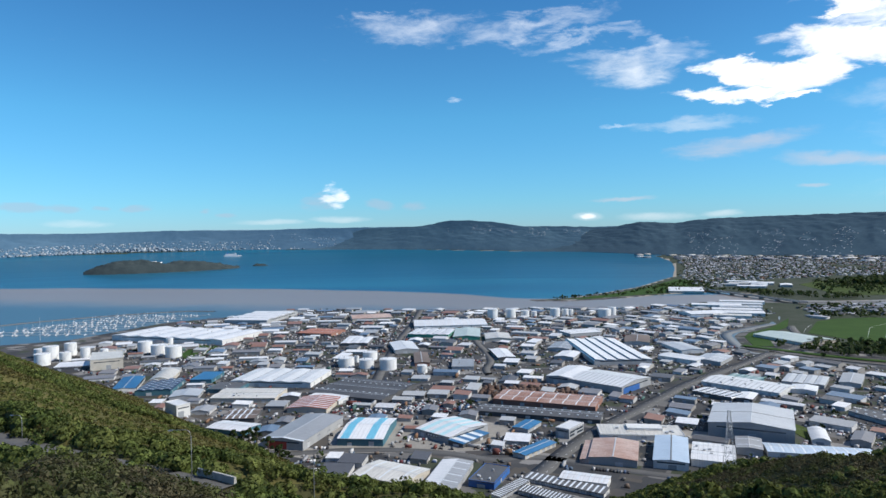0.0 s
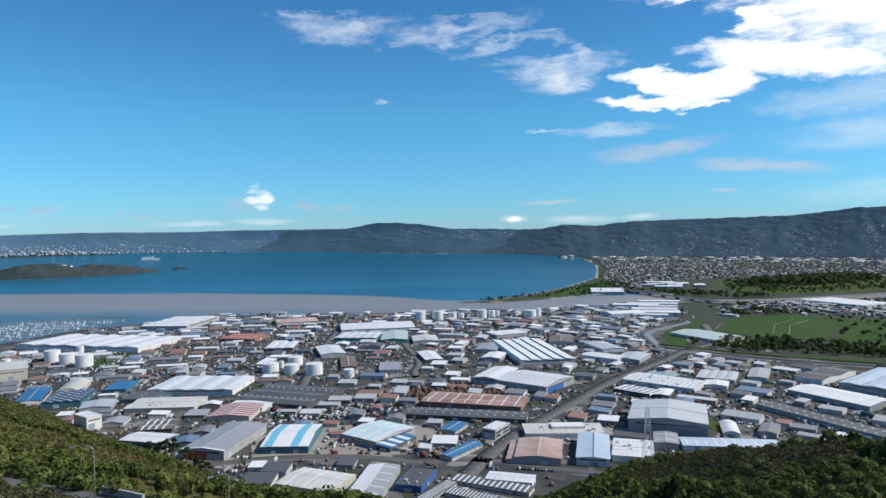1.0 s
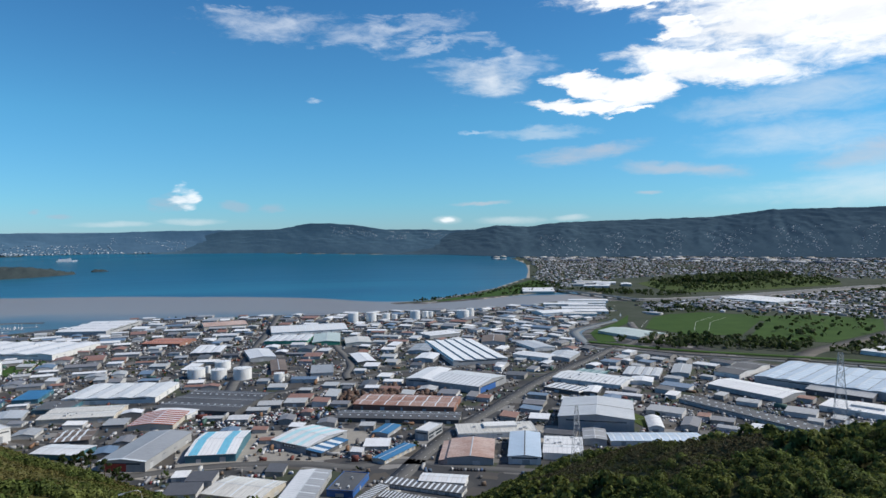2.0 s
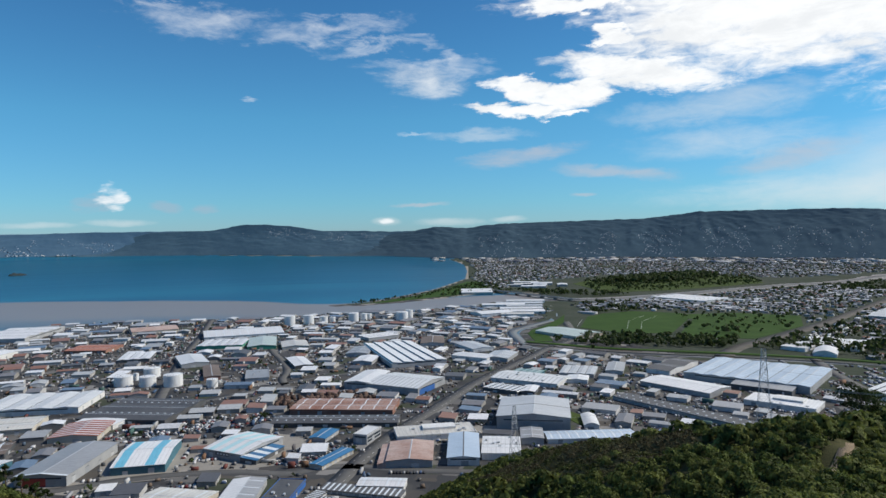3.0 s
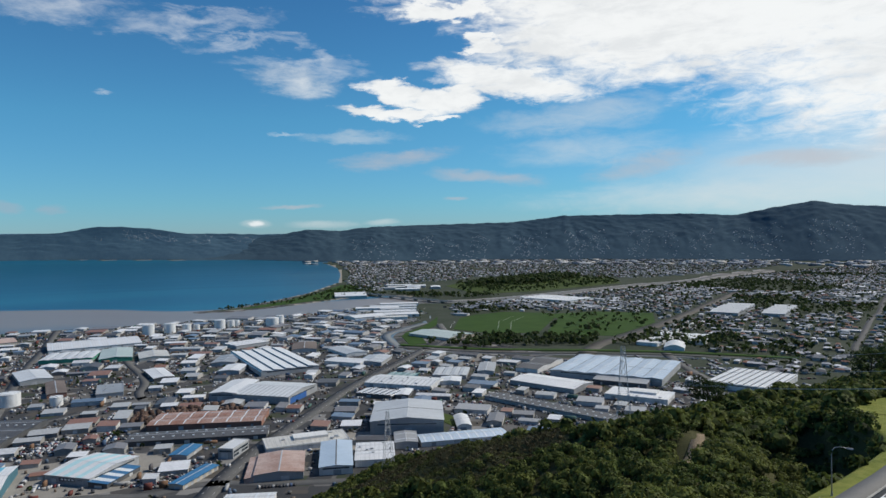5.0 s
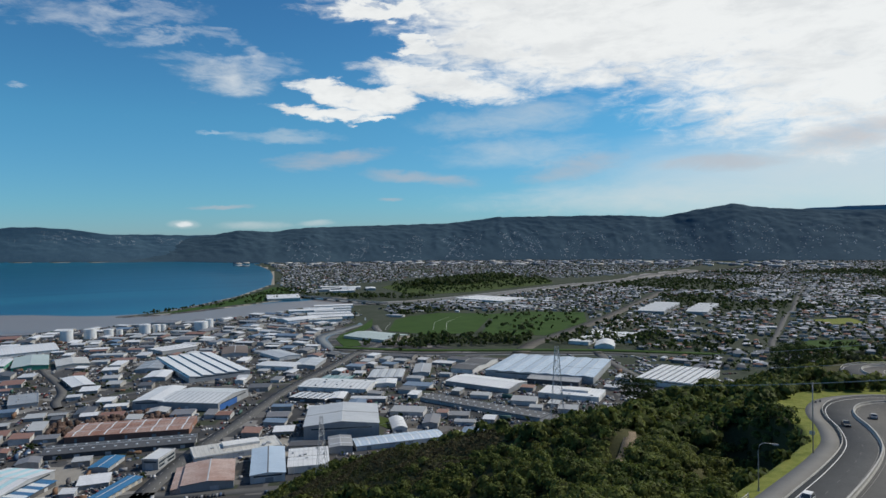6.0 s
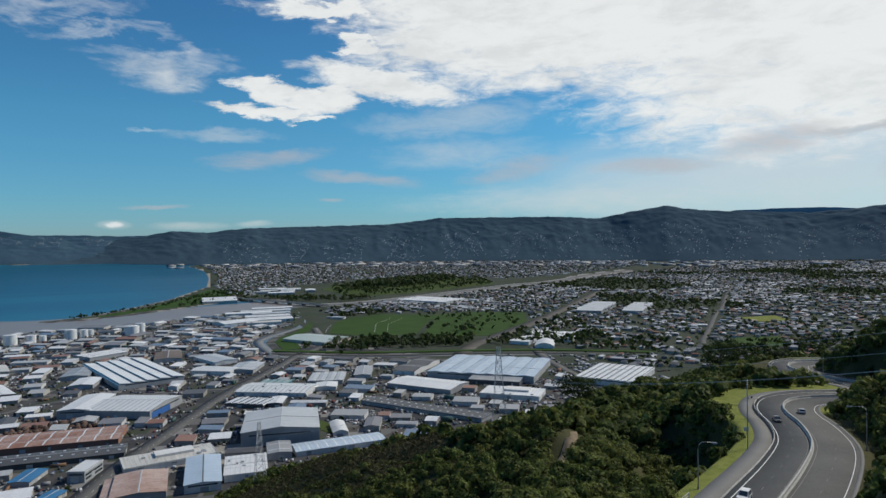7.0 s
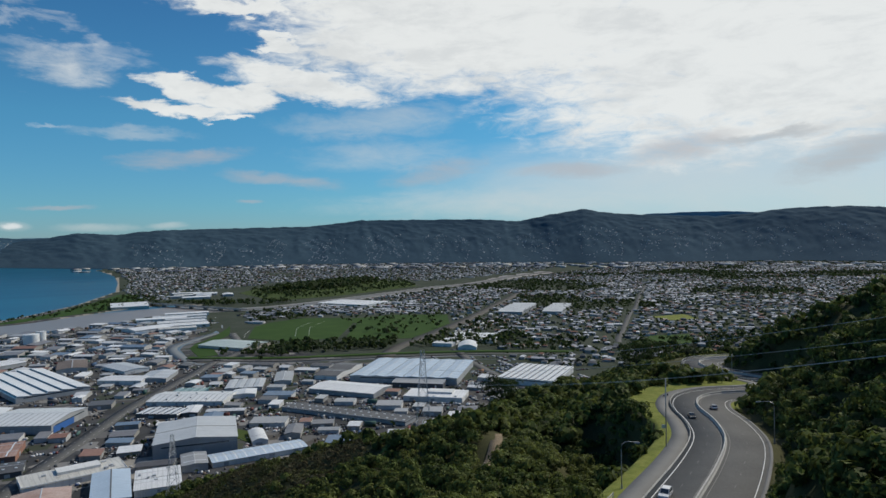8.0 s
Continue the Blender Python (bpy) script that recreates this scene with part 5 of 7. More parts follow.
works("shed", "old cream arched-roof shed", -254, 711, 50, 21, 4.6, 98, "arch", 1, "cream", "cream")
works("terminal_building", "tall cream terminal building with a sign panel", -355, 803, 57, 34, 12, 113, "flat", 1, "cream", "cream", sign=True)
works("canopy", "long white canopy roof in front of the terminal", -375, 798, 68, 33, 3.5, 13, "flat", 1, "white", "dark")
works("warehouse", "very large white-roofed warehouse near the marina", -331, 1018, 96, 199, 7, 68, "multi", 6, "white", "white", vents=10)
works("warehouse", "large white warehouse on the waterfront", -266, 1233, 80, 136, 7.0, -13, "multi", 4, "white", "grey", vents=6)
works("warehouse", "three linked sheds with white gabled roofs", -67, 929, 55, 37, 4.1, 85, "multi", 3, "white", "dark")
works("warehouse", "white gabled warehouse in a yard", -1, 870, 67, 31, 4.6, 98, "gable", 1, "white", "grey", skylights=4)
works("warehouse", "row of white roof bays over a green wall", 40, 992, 58, 61, 4.6, 76, "multi", 5, "white", "green")
works("warehouse", "long white warehouse near the tank farm", 72, 1097, 118, 80, 4.6, 1, "gable", 1, "white", "white", skylights=10)
works("warehouse", "long pale green metal warehouse", 92, 976, 86, 38, 4.6, 84, "gable", 1, "green", "green")
works("shed", "white-roofed shed with dark walls", 121, 804, 60, 21, 3.5, 93, "gable", 1, "white", "dark")
works("factory", "saw-tooth factory with white roofs and dark glazing", 250, 807, 154, 66, 5.5, -91, "saw", 5, "white", "grey", skylights=3)
works("warehouse", "white warehouse beside the stream", 324, 746, 49, 26, 4.6, -53, "gable", 1, "white", "white")
works("warehouse", "grey-roofed warehouse beside the stream", 356, 738, 48, 30, 4.1, 49, "gable", 1, "pale", "grey", skylights=3)
works("shed", "pale gabled warehouse by the stream", 353, 818, 58, 29, 4.1, 93, "gable", 1, "pale", "white")
works("warehouse", "long white shed with closely ribbed roof", 329, 607, 72, 40, 4.1, -50, "gable", 1, "ribbed", "white", vents=8)
works("factory", "factory with a row of small white saw-tooth roofs", 286, 578, 21, 37, 3.5, 36, "saw", 6, "white", "dark")
works("shed", "small low white gabled shed", 306, 564, 26, 13, 3.5, 52, "gable", 1, "white", "dark")
works("glasshouse", "teal translucent-roofed sheds in a row", 338, 634, 27, 30, 3.5, 41, "multi", 4, "teal", "teal")
works("shed", "white metal shed beside a parking area", 372, 587, 23, 21, 3.5, 54, "gable", 1, "white", "white", skylights=3)
works("warehouse", "grey warehouse with four roof ridges", 394, 621, 43, 36, 3.5, 52, "multi", 4, "pale", "grey")
works("warehouse", "plain slate grey gabled hall", 438, 617, 50, 18, 4.1, 52, "gable", 1, "grey", "grey")
works("depot", "long low white-roofed depot beside the rail yard", 447, 517, 73, 38, 4.5, -71, "gable", 1, "white", "grey")
works("warehouse", "very large factory with pale blue translucent roof sheets", 547, 526, 102, 115, 7, 30, "multi", 6, "blue", "grey", skylights=12)
works("warehouse", "grey-roofed hall in front of the large factory", 516, 485, 53, 39, 4.6, -61, "gable", 1, "grey", "dark")
works("warehouse", "flat white-roofed store with a dark canopy", 479, 431, 56, 31, 4.1, -61, "flat", 1, "white", "white", vents=6, step=True)
works("factory", "wide factory with nine white saw-tooth roof bays", 612, 408, 80, 60, 6, 17, "saw", 9, "white", "white")
works("warehouse", "dark-roofed hall with white gable ends", 499, 598, 26, 74, 4.6, -63, "multi", 2, "dark", "white", ends=True)
works("pavilion", "low pale green pavilion beside the sports field", 529, 871, 83, 57, 4.1, -74, "gable", 1, "green", "cream")
works("train_shed", "grey railway workshop with saw-tooth roofs", 1132, 803, 49, 144, 5.8, 113, "saw", 4, "pale", "grey")
works("train_shed", "grey railway workshop with saw-tooth roofs", 1175, 736, 38, 133, 5.8, 113, "saw", 4, "pale", "grey")
works("warehouse", "white ribbed shed beside the railway", 781, 632, 68, 70, 4.6, 31, "multi", 5, "ribbed", "white")
works("shed", "flat white shed beside the railway", 726, 635, 48, 29, 4.1, 21, "flat", 1, "white", "white")
works("shed", "white arched shed beside the railway", 721, 594, 44, 25, 3.5, 37, "arch", 1, "white", "white")
for wx, wy, wl, ww, wt, wr in ((596, 1150, 78, 40, -23, "white"), (612, 1196, 84, 36, -23, "white"), (640, 1236, 74, 30, -22, "pale"), (563, 1112, 60, 26, -24, "cream")):
    works("warehouse", "long white retail building beside the estuary", wx, wy, wl, ww, 5.2, wt, "multi", 2, wr, "white", vents=4)
works("warehouse", "long white sheds behind the beach", 700, 1635, 81, 118, 5.2, -21, "multi", 3, "white", "cream")
works("warehouse", "white works building beside the river", 1042, 1208, 146, 91, 4.6, -79, "multi", 4, "white", "white")
for wx, wy, wl, ww, wt, wr in ((905, 1700, 70, 34, -27, "white"), (950, 1745, 90, 40, 60, "pale"), (985, 1800, 64, 44, -30, "white"), (920, 1800, 50, 30, -27, "cream"), (1010, 1720, 60, 28, 62, "white"), (880, 1770, 44, 30, -20, "grey"), (960, 1860, 80, 30, -35, "white")):
    works("warehouse", "white-roofed works behind the river mouth", wx, wy, wl, ww, 5.2, wt, "gable", 1, wr, "grey")
works("depot", "long flat-roofed depot with rows of white vents", 386, 450, 125, 18, 2.9, -74, "flat", 1, "dark", "grey", dots=16)
works("warehouse", "cream warehouse with gabled roof", 132, 936, 53, 35, 4.6, 86, "gable", 1, "cream", "cream")
works("warehouse", "white-roofed warehouse in three bays", 258, 964, 52, 37, 4.6, 17, "multi", 3, "white", "grey")
works("warehouse", "plain brown-roofed metal warehouse", 317, 882, 61, 32, 4.6, 70, "gable", 1, "brown", "grey")
works("warehouse", "white warehouse near the estuary", 532, 1160, 68, 48, 4.6, 4, "gable", 1, "white", "white")
for wx, wy, wl, ww, wt, wr in ((612, 1278, 90, 30, -25, "white"), (655, 1290, 100, 34, -25, "pale"), (690, 1330, 84, 26, -25, "white")):
    works("warehouse", "white warehouse beside the estuary", wx, wy, wl, ww, 5.2, wt, "gable", 1, wr, "white", skylights=4)
works("warehouse", "red-brown warehouse in two bays", -130, 1028, 57, 50, 4.1, -20, "multi", 2, "rustred", "brick")
works("warehouse", "rust-stained warehouse near the wharf", -66, 1207, 71, 61, 4.6, 10, "gable", 1, "rust", "cream")
works("warehouse", "plain grey metal warehouse", 206, 846, 54, 28, 4.1, 65, "gable", 1, "grey", "grey", skylights=3)
works("shed", "white-roofed shed beside the saw-tooth factory", 198, 783, 39, 23, 4.1, 62, "gable", 1, "white", "grey")
works("workshop", "flat grey workshop in a gravel yard", 68, 746, 47, 24, 3.5, 85, "flat", 1, "grey", "grey", vents=4)
works("shed", "brown-roofed shed beside storage tanks", 21, 784, 68, 17, 4.1, 91, "gable", 1, "brown", "brick")
works("workshop", "low blue-sided flat-roofed workshop", -208, 709, 42, 22, 3.5, 88, "flat", 1, "deepblue", "teal")
works("workshop", "low dark flat-roofed workshop", -172, 656, 31, 30, 3.5, -7, "flat", 1, "dark", "teal", vents=4)
works("shed", "pale grey shed below the hill", -204, 631, 28, 26, 3.5, 97, "gable", 1, "pale", "grey")
works("shed", "dark shed with light roof strips", -131, 550, 26, 30, 3.5, -0, "multi", 2, "brown", "dark", stripes=[(0.1,0.16),(0.3,0.36),(0.5,0.56),(0.7,0.76)], stripe_mat=M_SKYLIGHT)
works("tank_shed", "white block beside the scrub slope", -190, 566, 21, 12, 10, -45, "flat", 1, "white", "white")

# ---- storage tanks ----
def storage_tank(x, y, radius, height):
    t = thing("storage_tank", "round white steel storage tank in a bunded yard", "storage tank", x, y, LAND, random.uniform(0, 360), "white storage tanks")
    FOOTPRINTS.append((x, y, radius + 2, radius + 2, 0))
    r = radius
    part("shell", Build().lathe([(r, -0.3), (r, height * 0.33), (r * 1.004, height * 0.335), (r, height * 0.34), (r, height * 0.66), (r * 1.004, height * 0.665), (r, height * 0.67), (r, height)], 40), M_TANK, t, smooth=False)
    part("roof", Build().lathe([(r * 1.01, height), (r * 1.01, height + 0.15), (r * 0.6, height + r * 0.06), (0.3, height + r * 0.1)], 40), M_TANK, t)
    rail = Build()
    for z in (0.6, 1.1):
        rail.tube([(r * 0.98 * math.cos(a), r * 0.98 * math.sin(a), height + z) for a in np.linspace(0, 2 * math.pi, 33)], 0.05, 5, False)
    part("handrail", rail, M_STEEL, t)
    stair = Build()
    for i in range(14):
        a = i * 0.09
        stair.box(*sorted((math.cos(a) * (r + 0.1), math.cos(a) * (r + 1.0))), math.sin(a) * (r + 0.4) - 0.35, math.sin(a) * (r + 0.4) + 0.35, height * i / 14 + 0.3, height * i / 14 + 0.42)
    part("stair", stair, M_STEEL, t)
    part("manhole", Build().lathe([(0.5, height + r * 0.05), (0.5, height + r * 0.1 + 0.5)], 10, r * 0.3, 0), M_STEEL, t)
    return t


for tx, ty, tr, th in ((155, 1179, 9.2, 16), (188, 1182, 9.2, 15), (215, 1185, 7.2, 11.5), (232, 1191, 5.2, 8.5), (269, 1184, 9.2, 14.5), (289, 1189, 6.2, 12), (302, 1204, 5.2, 9.5), (354, 1161, 11, 14)):
    storage_tank(tx, ty, tr, th)
for tx, ty, tr, th in ((374, 1183, 7.2, 14.4), (-66, 762, 9.2, 9.8), (-41, 800, 8.8, 9.5), (-42, 750, 8.4, 9.7), (-17, 740, 9.6, 11.5), (21, 716, 5.6, 8), (-56, 785, 2.7, 7.4), (-346, 893, 9.1, 14.3)):
    storage_tank(tx, ty, tr, th)
for tx, ty, tr, th in ((-320, 873, 10.3, 12.6), (-295, 854, 10.1, 13.7), (-439, 885, 7.4, 15.6), (-447, 852, 9.2, 17), (-438, 816, 8.9, 13.7), (-424, 842, 6.8, 10.6), (-405, 854, 5.7, 14.3), (-335, 952, 4.8, 9.7), (-470, 872, 8, 11), (-390, 872, 5, 9)):
    storage_tank(tx, ty, tr, th)


# ---- lattice pylons and wires ----
def pylon(x, y, z, height, turn, label):
    t = thing("pylon", label, "pylon", x, y, z, turn)
    w0, w1 = height * 0.1, height * 0.02

    def half(h):
        return w0 + (w1 - w0) * min(1, (h / height) ** 0.75)

    levels = [height * v for v in (0, 0.17, 0.33, 0.47, 0.6, 0.7, 0.79, 0.87, 0.94, 1.0)]
    for sx, sy in ((-1, -1), (1, -1), (1, 1), (-1, 1)):
        part("leg", Build().tube([(sx * half(h), sy * half(h), h - (0.8 if h == 0 else 0)) for h in levels], 0.085, 5), M_LATTICE, t)
    for a, b in zip(levels, levels[1:]):
        c, d = half(a), half(b)
        for (p, q) in (((-1, -1), (1, -1)), ((1, -1), (1, 1)), ((1, 1), (-1, 1)), ((-1, 1), (-1, -1))):
            for e, f, r in (((p[0] * c, p[1] * c, a), (q[0] * d, q[1] * d, b), 0.042), ((q[0] * c, q[1] * c, a), (p[0] * d, p[1] * d, b), 0.042), ((p[0] * d, p[1] * d, b), (q[0] * d, q[1] * d, b), 0.04)):
                part("brace", Build().tube([e, f], r, 4, False), M_LATTICE, t)
    for h, reach in ((0.7, 0.17), (0.82, 0.14), (0.93, 0.11)):
        arm = Build()
        for s in (-1, 1):
            tip = (s * height * reach, 0, height * h)
            for sy in (-1, 1):
                arm.tube([(s * half(height * h), sy * half(height * h), height * h), tip], 0.05, 4, False)
                arm.tube([(s * half(height * h), sy * half(height * h), height * (h + 0.045)), tip], 0.042, 4, False)
        a = part("cross_arm", arm, M_LATTICE, t)
        for s in (-1, 1):
            part("insulator", Build().tube([(s * height * reach, 0, height * h), (s * height * reach, 0, height * h - 1.6)], 0.12, 6), M_LAMPGLASS, a)
    return t


PYLON_A = (236.9, 215.2)
pylon(*PYLON_A, ground_at(*PYLON_A), 100.6 - ground_at(*PYLON_A), 50, "tall grey lattice pylon rising behind the scrub spur")
PYLON_B = (154, 285)
pylon(*PYLON_B, ground_at(*PYLON_B), 69.0 - ground_at(*PYLON_B), 50, "grey lattice pylon at the foot of the spur")


def wire(a, b, sag):
    t = thing("power_line", "thin dark power line slung over the hillside", "power line", group="power lines")
    pts = [tuple(np.asarray(a) * (1 - s) + np.asarray(b) * s - np.array([0, 0, sag * 4 * s * (1 - s)])) for s in np.linspace(0, 1, 25)]
    part("cable", Build().tube(pts, 0.034, 4, False), M_LATTICE, t)


for off, za, zb, sag in ((0.0, 97, 152, 5.2), (0.0, 92, 148.1, 4.9), (0.0, 87, 147, 6.2), (3.0, 87, 147, 6.2)):
    wire((237 + off, 215 - off * 0.4, za), (138 + off, -28 - off * 0.4, zb), sag)
wire((154, 285, 62), (236.9, 215.2, 92), 6)

# ---- streets, fields ----
def street(name, label, knots, width, mat=M_ASPHALT, lift=0.06):
    line = spline([(a, b, LAND) for a, b in knots], 8)
    r = ribbon(name, line, width / 2, -width / 2, lift, mat, label, category="road")
    STREETS.append((line, width / 2))
    return r


STREETS = []
main = street("road_main", "wide asphalt main street through the works", [(40, 340), (85, 395), (105, 426), (120, 448), (151, 488), (201, 542), (263, 611), (303, 651), (353, 694), (400, 736), (440, 775), (520, 840), (600, 1000)], 13)
for o in (3.2, -3.2):
    dashes("lane_dashes", STREETS[-1][0], o, 0.15, 3, 6, 0.07, M_PAINT, main)
street("road_side", "asphalt side street", [(105, 426), (86, 431), (59, 430), (33, 444), (-2, 454), (-41, 457), (-80, 455), (-130, 480), (-200, 560)], 10)
street("road_side", "asphalt side street", [(105, 426), (123, 413), (141, 402), (175, 385), (230, 360)], 9)
street("road_far", "straight asphalt street towards the wharves", [(-30, 640), (-20, 800), (-10, 940), (6, 1084), (27, 1330)], 11)
street("road_lane", "asphalt lane between yards", [(92, 690), (92, 726), (103, 775), (103, 853), (100, 899), (95, 1100)], 9)
street("road_east", "asphalt street past the large factory", [(560, 380), (590, 440), (640, 520), (700, 600)], 12)
street("road_cross", "asphalt cross street between warehouses", [(-320, 640), (-200, 620), (-100, 640), (0, 650), (92, 700), (170, 720), (300, 655)], 8)
street("road_suburb", "long straight suburban street", [(880, 450), (913, 467), (1028, 516), (1218, 599), (1318, 636), (1600, 760), (2200, 1010)], 9)
street("rail_yard", "gravelled railway corridor", [(560, 600), (655, 669), (772, 715), (936, 784), (1211, 917), (1500, 1060)], 22, M_BALLAST)
street("stopbank", "long grassy stopbank beside the stream", [(440, 835), (515, 735), (622, 643), (700, 565), (775, 460)], 13, M_FIELD, 0.5)
street("bank_road", "road along the stopbank", [(430, 819), (505, 717), (612, 625), (690, 547), (760, 445)], 7)


def sheet_of(name, label, poly, mat, lift, category):
    """A flat piece of ground with a low edge."""
    k = len(poly)
    b = Build().add([(*p, LAND + lift) for p in poly] + [(*p, LAND - 0.3) for p in poly], [tuple(range(k))] + [(i, k + i, k + (i + 1) % k, (i + 1) % k) for i in range(k)])
    me = b.mesh(name, mat)
    co = np.array([v.co[:] for v in me.vertices])
    me.vertices.foreach_set("co", drawn_in(co).astype(np.float32).ravel())
    return tagged(new(name, me), label, category, kind="structure")


SPORTS = [(583, 925), (668, 1040), (720, 1068), (790, 1075), (850, 1005), (800, 930), (670, 812), (608, 842)]
PARK = [(815, 1000), (935, 965), (1000, 880), (900, 785), (735, 718), (662, 775), (690, 815), (806, 925)]
GOLF = [(985, 1455), (1075, 1770), (1210, 1890), (1660, 2045), (1690, 1690), (1545, 1490), (1176, 1425)]
sheet_of("sports_field", "large green sports field with white lines", SPORTS, M_FIELD, 0.25, "field")
sheet_of("park", "green park with scattered trees", PARK, M_FIELD, 0.22, "park")
sheet_of("golf_course", "tree-lined green golf course beside the river", GOLF, M_ROUGH, 0.2, "golf course")
sheet_of("spit_grass", "green spit beside the river mouth", [(300, 1480), (380, 1500), (500, 1600), (660, 1780), (840, 2050), (880, 2000), (760, 1680), (640, 1600), (520, 1540), (420, 1490)], M_FIELD, 0.2, "grass")
sheet_of("suburb_field", "bright green school field among houses", [(1182, 540), (1250, 507), (1204, 457), (1150, 492)], M_GRASS, 0.25, "field")
sheet_of("suburb_field", "green reserve below the hill road", [(930, 360), (1010, 400), (960, 440), (860, 420)], M_FIELD, 0.25, "field")
sheet_of("tank_lawn", "green strip beside the storage tanks", [(-400, 900), (-290, 960), (-240, 905), (-270, 830), (-300, 880), (-360, 925)], M_FIELD, 0.25, "grass")
sheet_of("stream_bank", "grassy bank beside the stream", [(600, 1030), (560, 985), (500, 935), (478, 905), (452, 830), (475, 820), (500, 880), (530, 930), (590, 990), (650, 1090)], M_FIELD, 0.3, "grass")
sheet_of("gravel_yard", "pale gravel yard round the striped stores", [(-48, 452), (20, 447), (72, 448), (100, 492), (62, 524), (-10, 530), (-55, 510)], M_GRAVEL, 0.04, "yard")
sheet_of("gravel_yard", "brown gravel yard round the scrap heaps", [(60, 590), (170, 570), (190, 620), (120, 660), (50, 650)], M_BALLAST, 0.04, "yard")
sheet_of("gravel_yard", "pale concrete yard among works", [(150, 452), (205, 440), (235, 470), (200, 490), (165, 478)], M_GRAVEL, 0.04, "yard")
sheet_of("gravel_yard", "dusty yard below the scrub slope", [(-150, 500), (-95, 460), (-60, 440), (-40, 452), (-60, 462), (-110, 490)], M_GRAVEL, 0.04, "yard")
sheet_of("hedge_strip", "dense green strip of grass beside the tall hall", [(293, 500), (301, 505), (308, 462), (296, 440), (290, 452)], M_ROUGH, 0.3, "grass")
for pts in ([(640, 880), (700, 960), (770, 1010)], [(655, 865), (716, 945), (786, 995)], [(583, 935), (606, 968), (640, 1010)]):
    ribbon("pitch_line", [(a, b, LAND) for a, b in pts], 0.18, -0.18, 0.29, M_PAINT, "white pitch line", category="line", depth=0.02)


def bridge(a, b, width):
    t = thing("bridge", "low concrete road bridge over the river", "bridge", kind="structure")
    d = np.subtract(b, a) / np.linalg.norm(np.subtract(b, a))
    n = np.array([-d[1], d[0]])
    ln = np.linalg.norm(np.subtract(b, a))

    def slab(nm, u0, u1, w0, w1, z0, z1, m):
        vs = [(*(np.asarray(a) + d * u + n * w), z) for z in (z0, z1) for u, w in ((u0, w0), (u1, w0), (u1, w1), (u0, w1))]
        part(nm, Build().add(vs, [(0, 3, 2, 1), (4, 5, 6, 7), (0, 1, 5, 4), (1, 2, 6, 5), (2, 3, 7, 6), (3, 0, 4, 7)]), m, t)

    slab("deck", 0, ln, -width / 2, width / 2, 4.2, 5.2, M_ASPHALT)
    for s in (-1, 1):
        slab("parapet", 0, ln, s * width / 2 - 0.3, s * width / 2 + 0.3, 5.0, 6.3, M_BARRIER)
    for k in range(7):
        u = ln * (k + 0.5) / 7
        slab("pier", u - 0.8, u + 0.8, -width / 2 + 1, width / 2 - 1, -3, 4.2, M_CONCRETE)


bridge((800, 1290), (745, 1650), 15)


# ---- free ground for small things ----
def clear(x, y, r, street_gap=1.0):
    for fx, fy, a, b, ang in FOOTPRINTS:
        dx, dy = x - fx, y - fy
        if abs(dx) > a + b + r or abs(dy) > a + b + r:
            continue
        c, s = math.cos(ang), math.sin(ang)
        if abs(dx * c + dy * s) < a + r and abs(-dx * s + dy * c) < b + r:
            return False
    for line, half in STREETS:
        q = line[:, :2] - (x, y)
        if np.min(q[:, 0] ** 2 + q[:, 1] ** 2) < (half + r + street_gap + 2) ** 2:
            return False
    return True


INDUSTRY = [(-470, 880), (-400, 1010), (-400, 1180), (-225, 1370), (45, 1325), (430, 1285), (560, 1310), (680, 1210), (610, 1080), (500, 980), (438, 900), (405, 790), (520, 650), (600, 560), (610, 420),
            (560, 350), (360, 350), (170, 372), (10, 372), (-60, 420), (-130, 470), (-230, 580), (-330, 720)]
rnd = random.Random(5)


def free(x, y, r, street_gap=1.0):
    """Which of many points lie clear of buildings and streets."""
    ok = np.ones(len(x), bool)
    for fx, fy, a, b, ang in FOOTPRINTS:
        dx, dy = x - fx, y - fy
        c, s = math.cos(ang), math.sin(ang)
        ok &= ~((abs(dx * c + dy * s) < a + r) & (abs(-dx * s + dy * c) < b + r))
    for line, half in STREETS:
        ok &= along(line[::2], x, y)[0] > half + r + street_gap
    return ok


def pool(poly, n, seed, r, street_gap=1.0, wet=8):
    """Many free points on flat dry land in poly."""
    g = np.random.RandomState(seed)
    q = np.array(poly, float)
    x, y = g.uniform(q[:, 0].min(), q[:, 0].max(), n), g.uniform(q[:, 1].min(), q[:, 1].max(), n)
    ok = inside(poly, x, y)
    x, y = x[ok], y[ok]
    ok = (hills(x, y) < 0.9) & (shore(x, y) > wet) & free(x, y, r, street_gap)
    return list(zip(x[ok].tolist(), y[ok].tolist()))


def street_turn(x, y):
    """Lots follow the street grid, which swings round towards the east."""
    return -8 - 0.075 * (x + 60) if x < 150 else -25 - 0.11 * (x - 150)


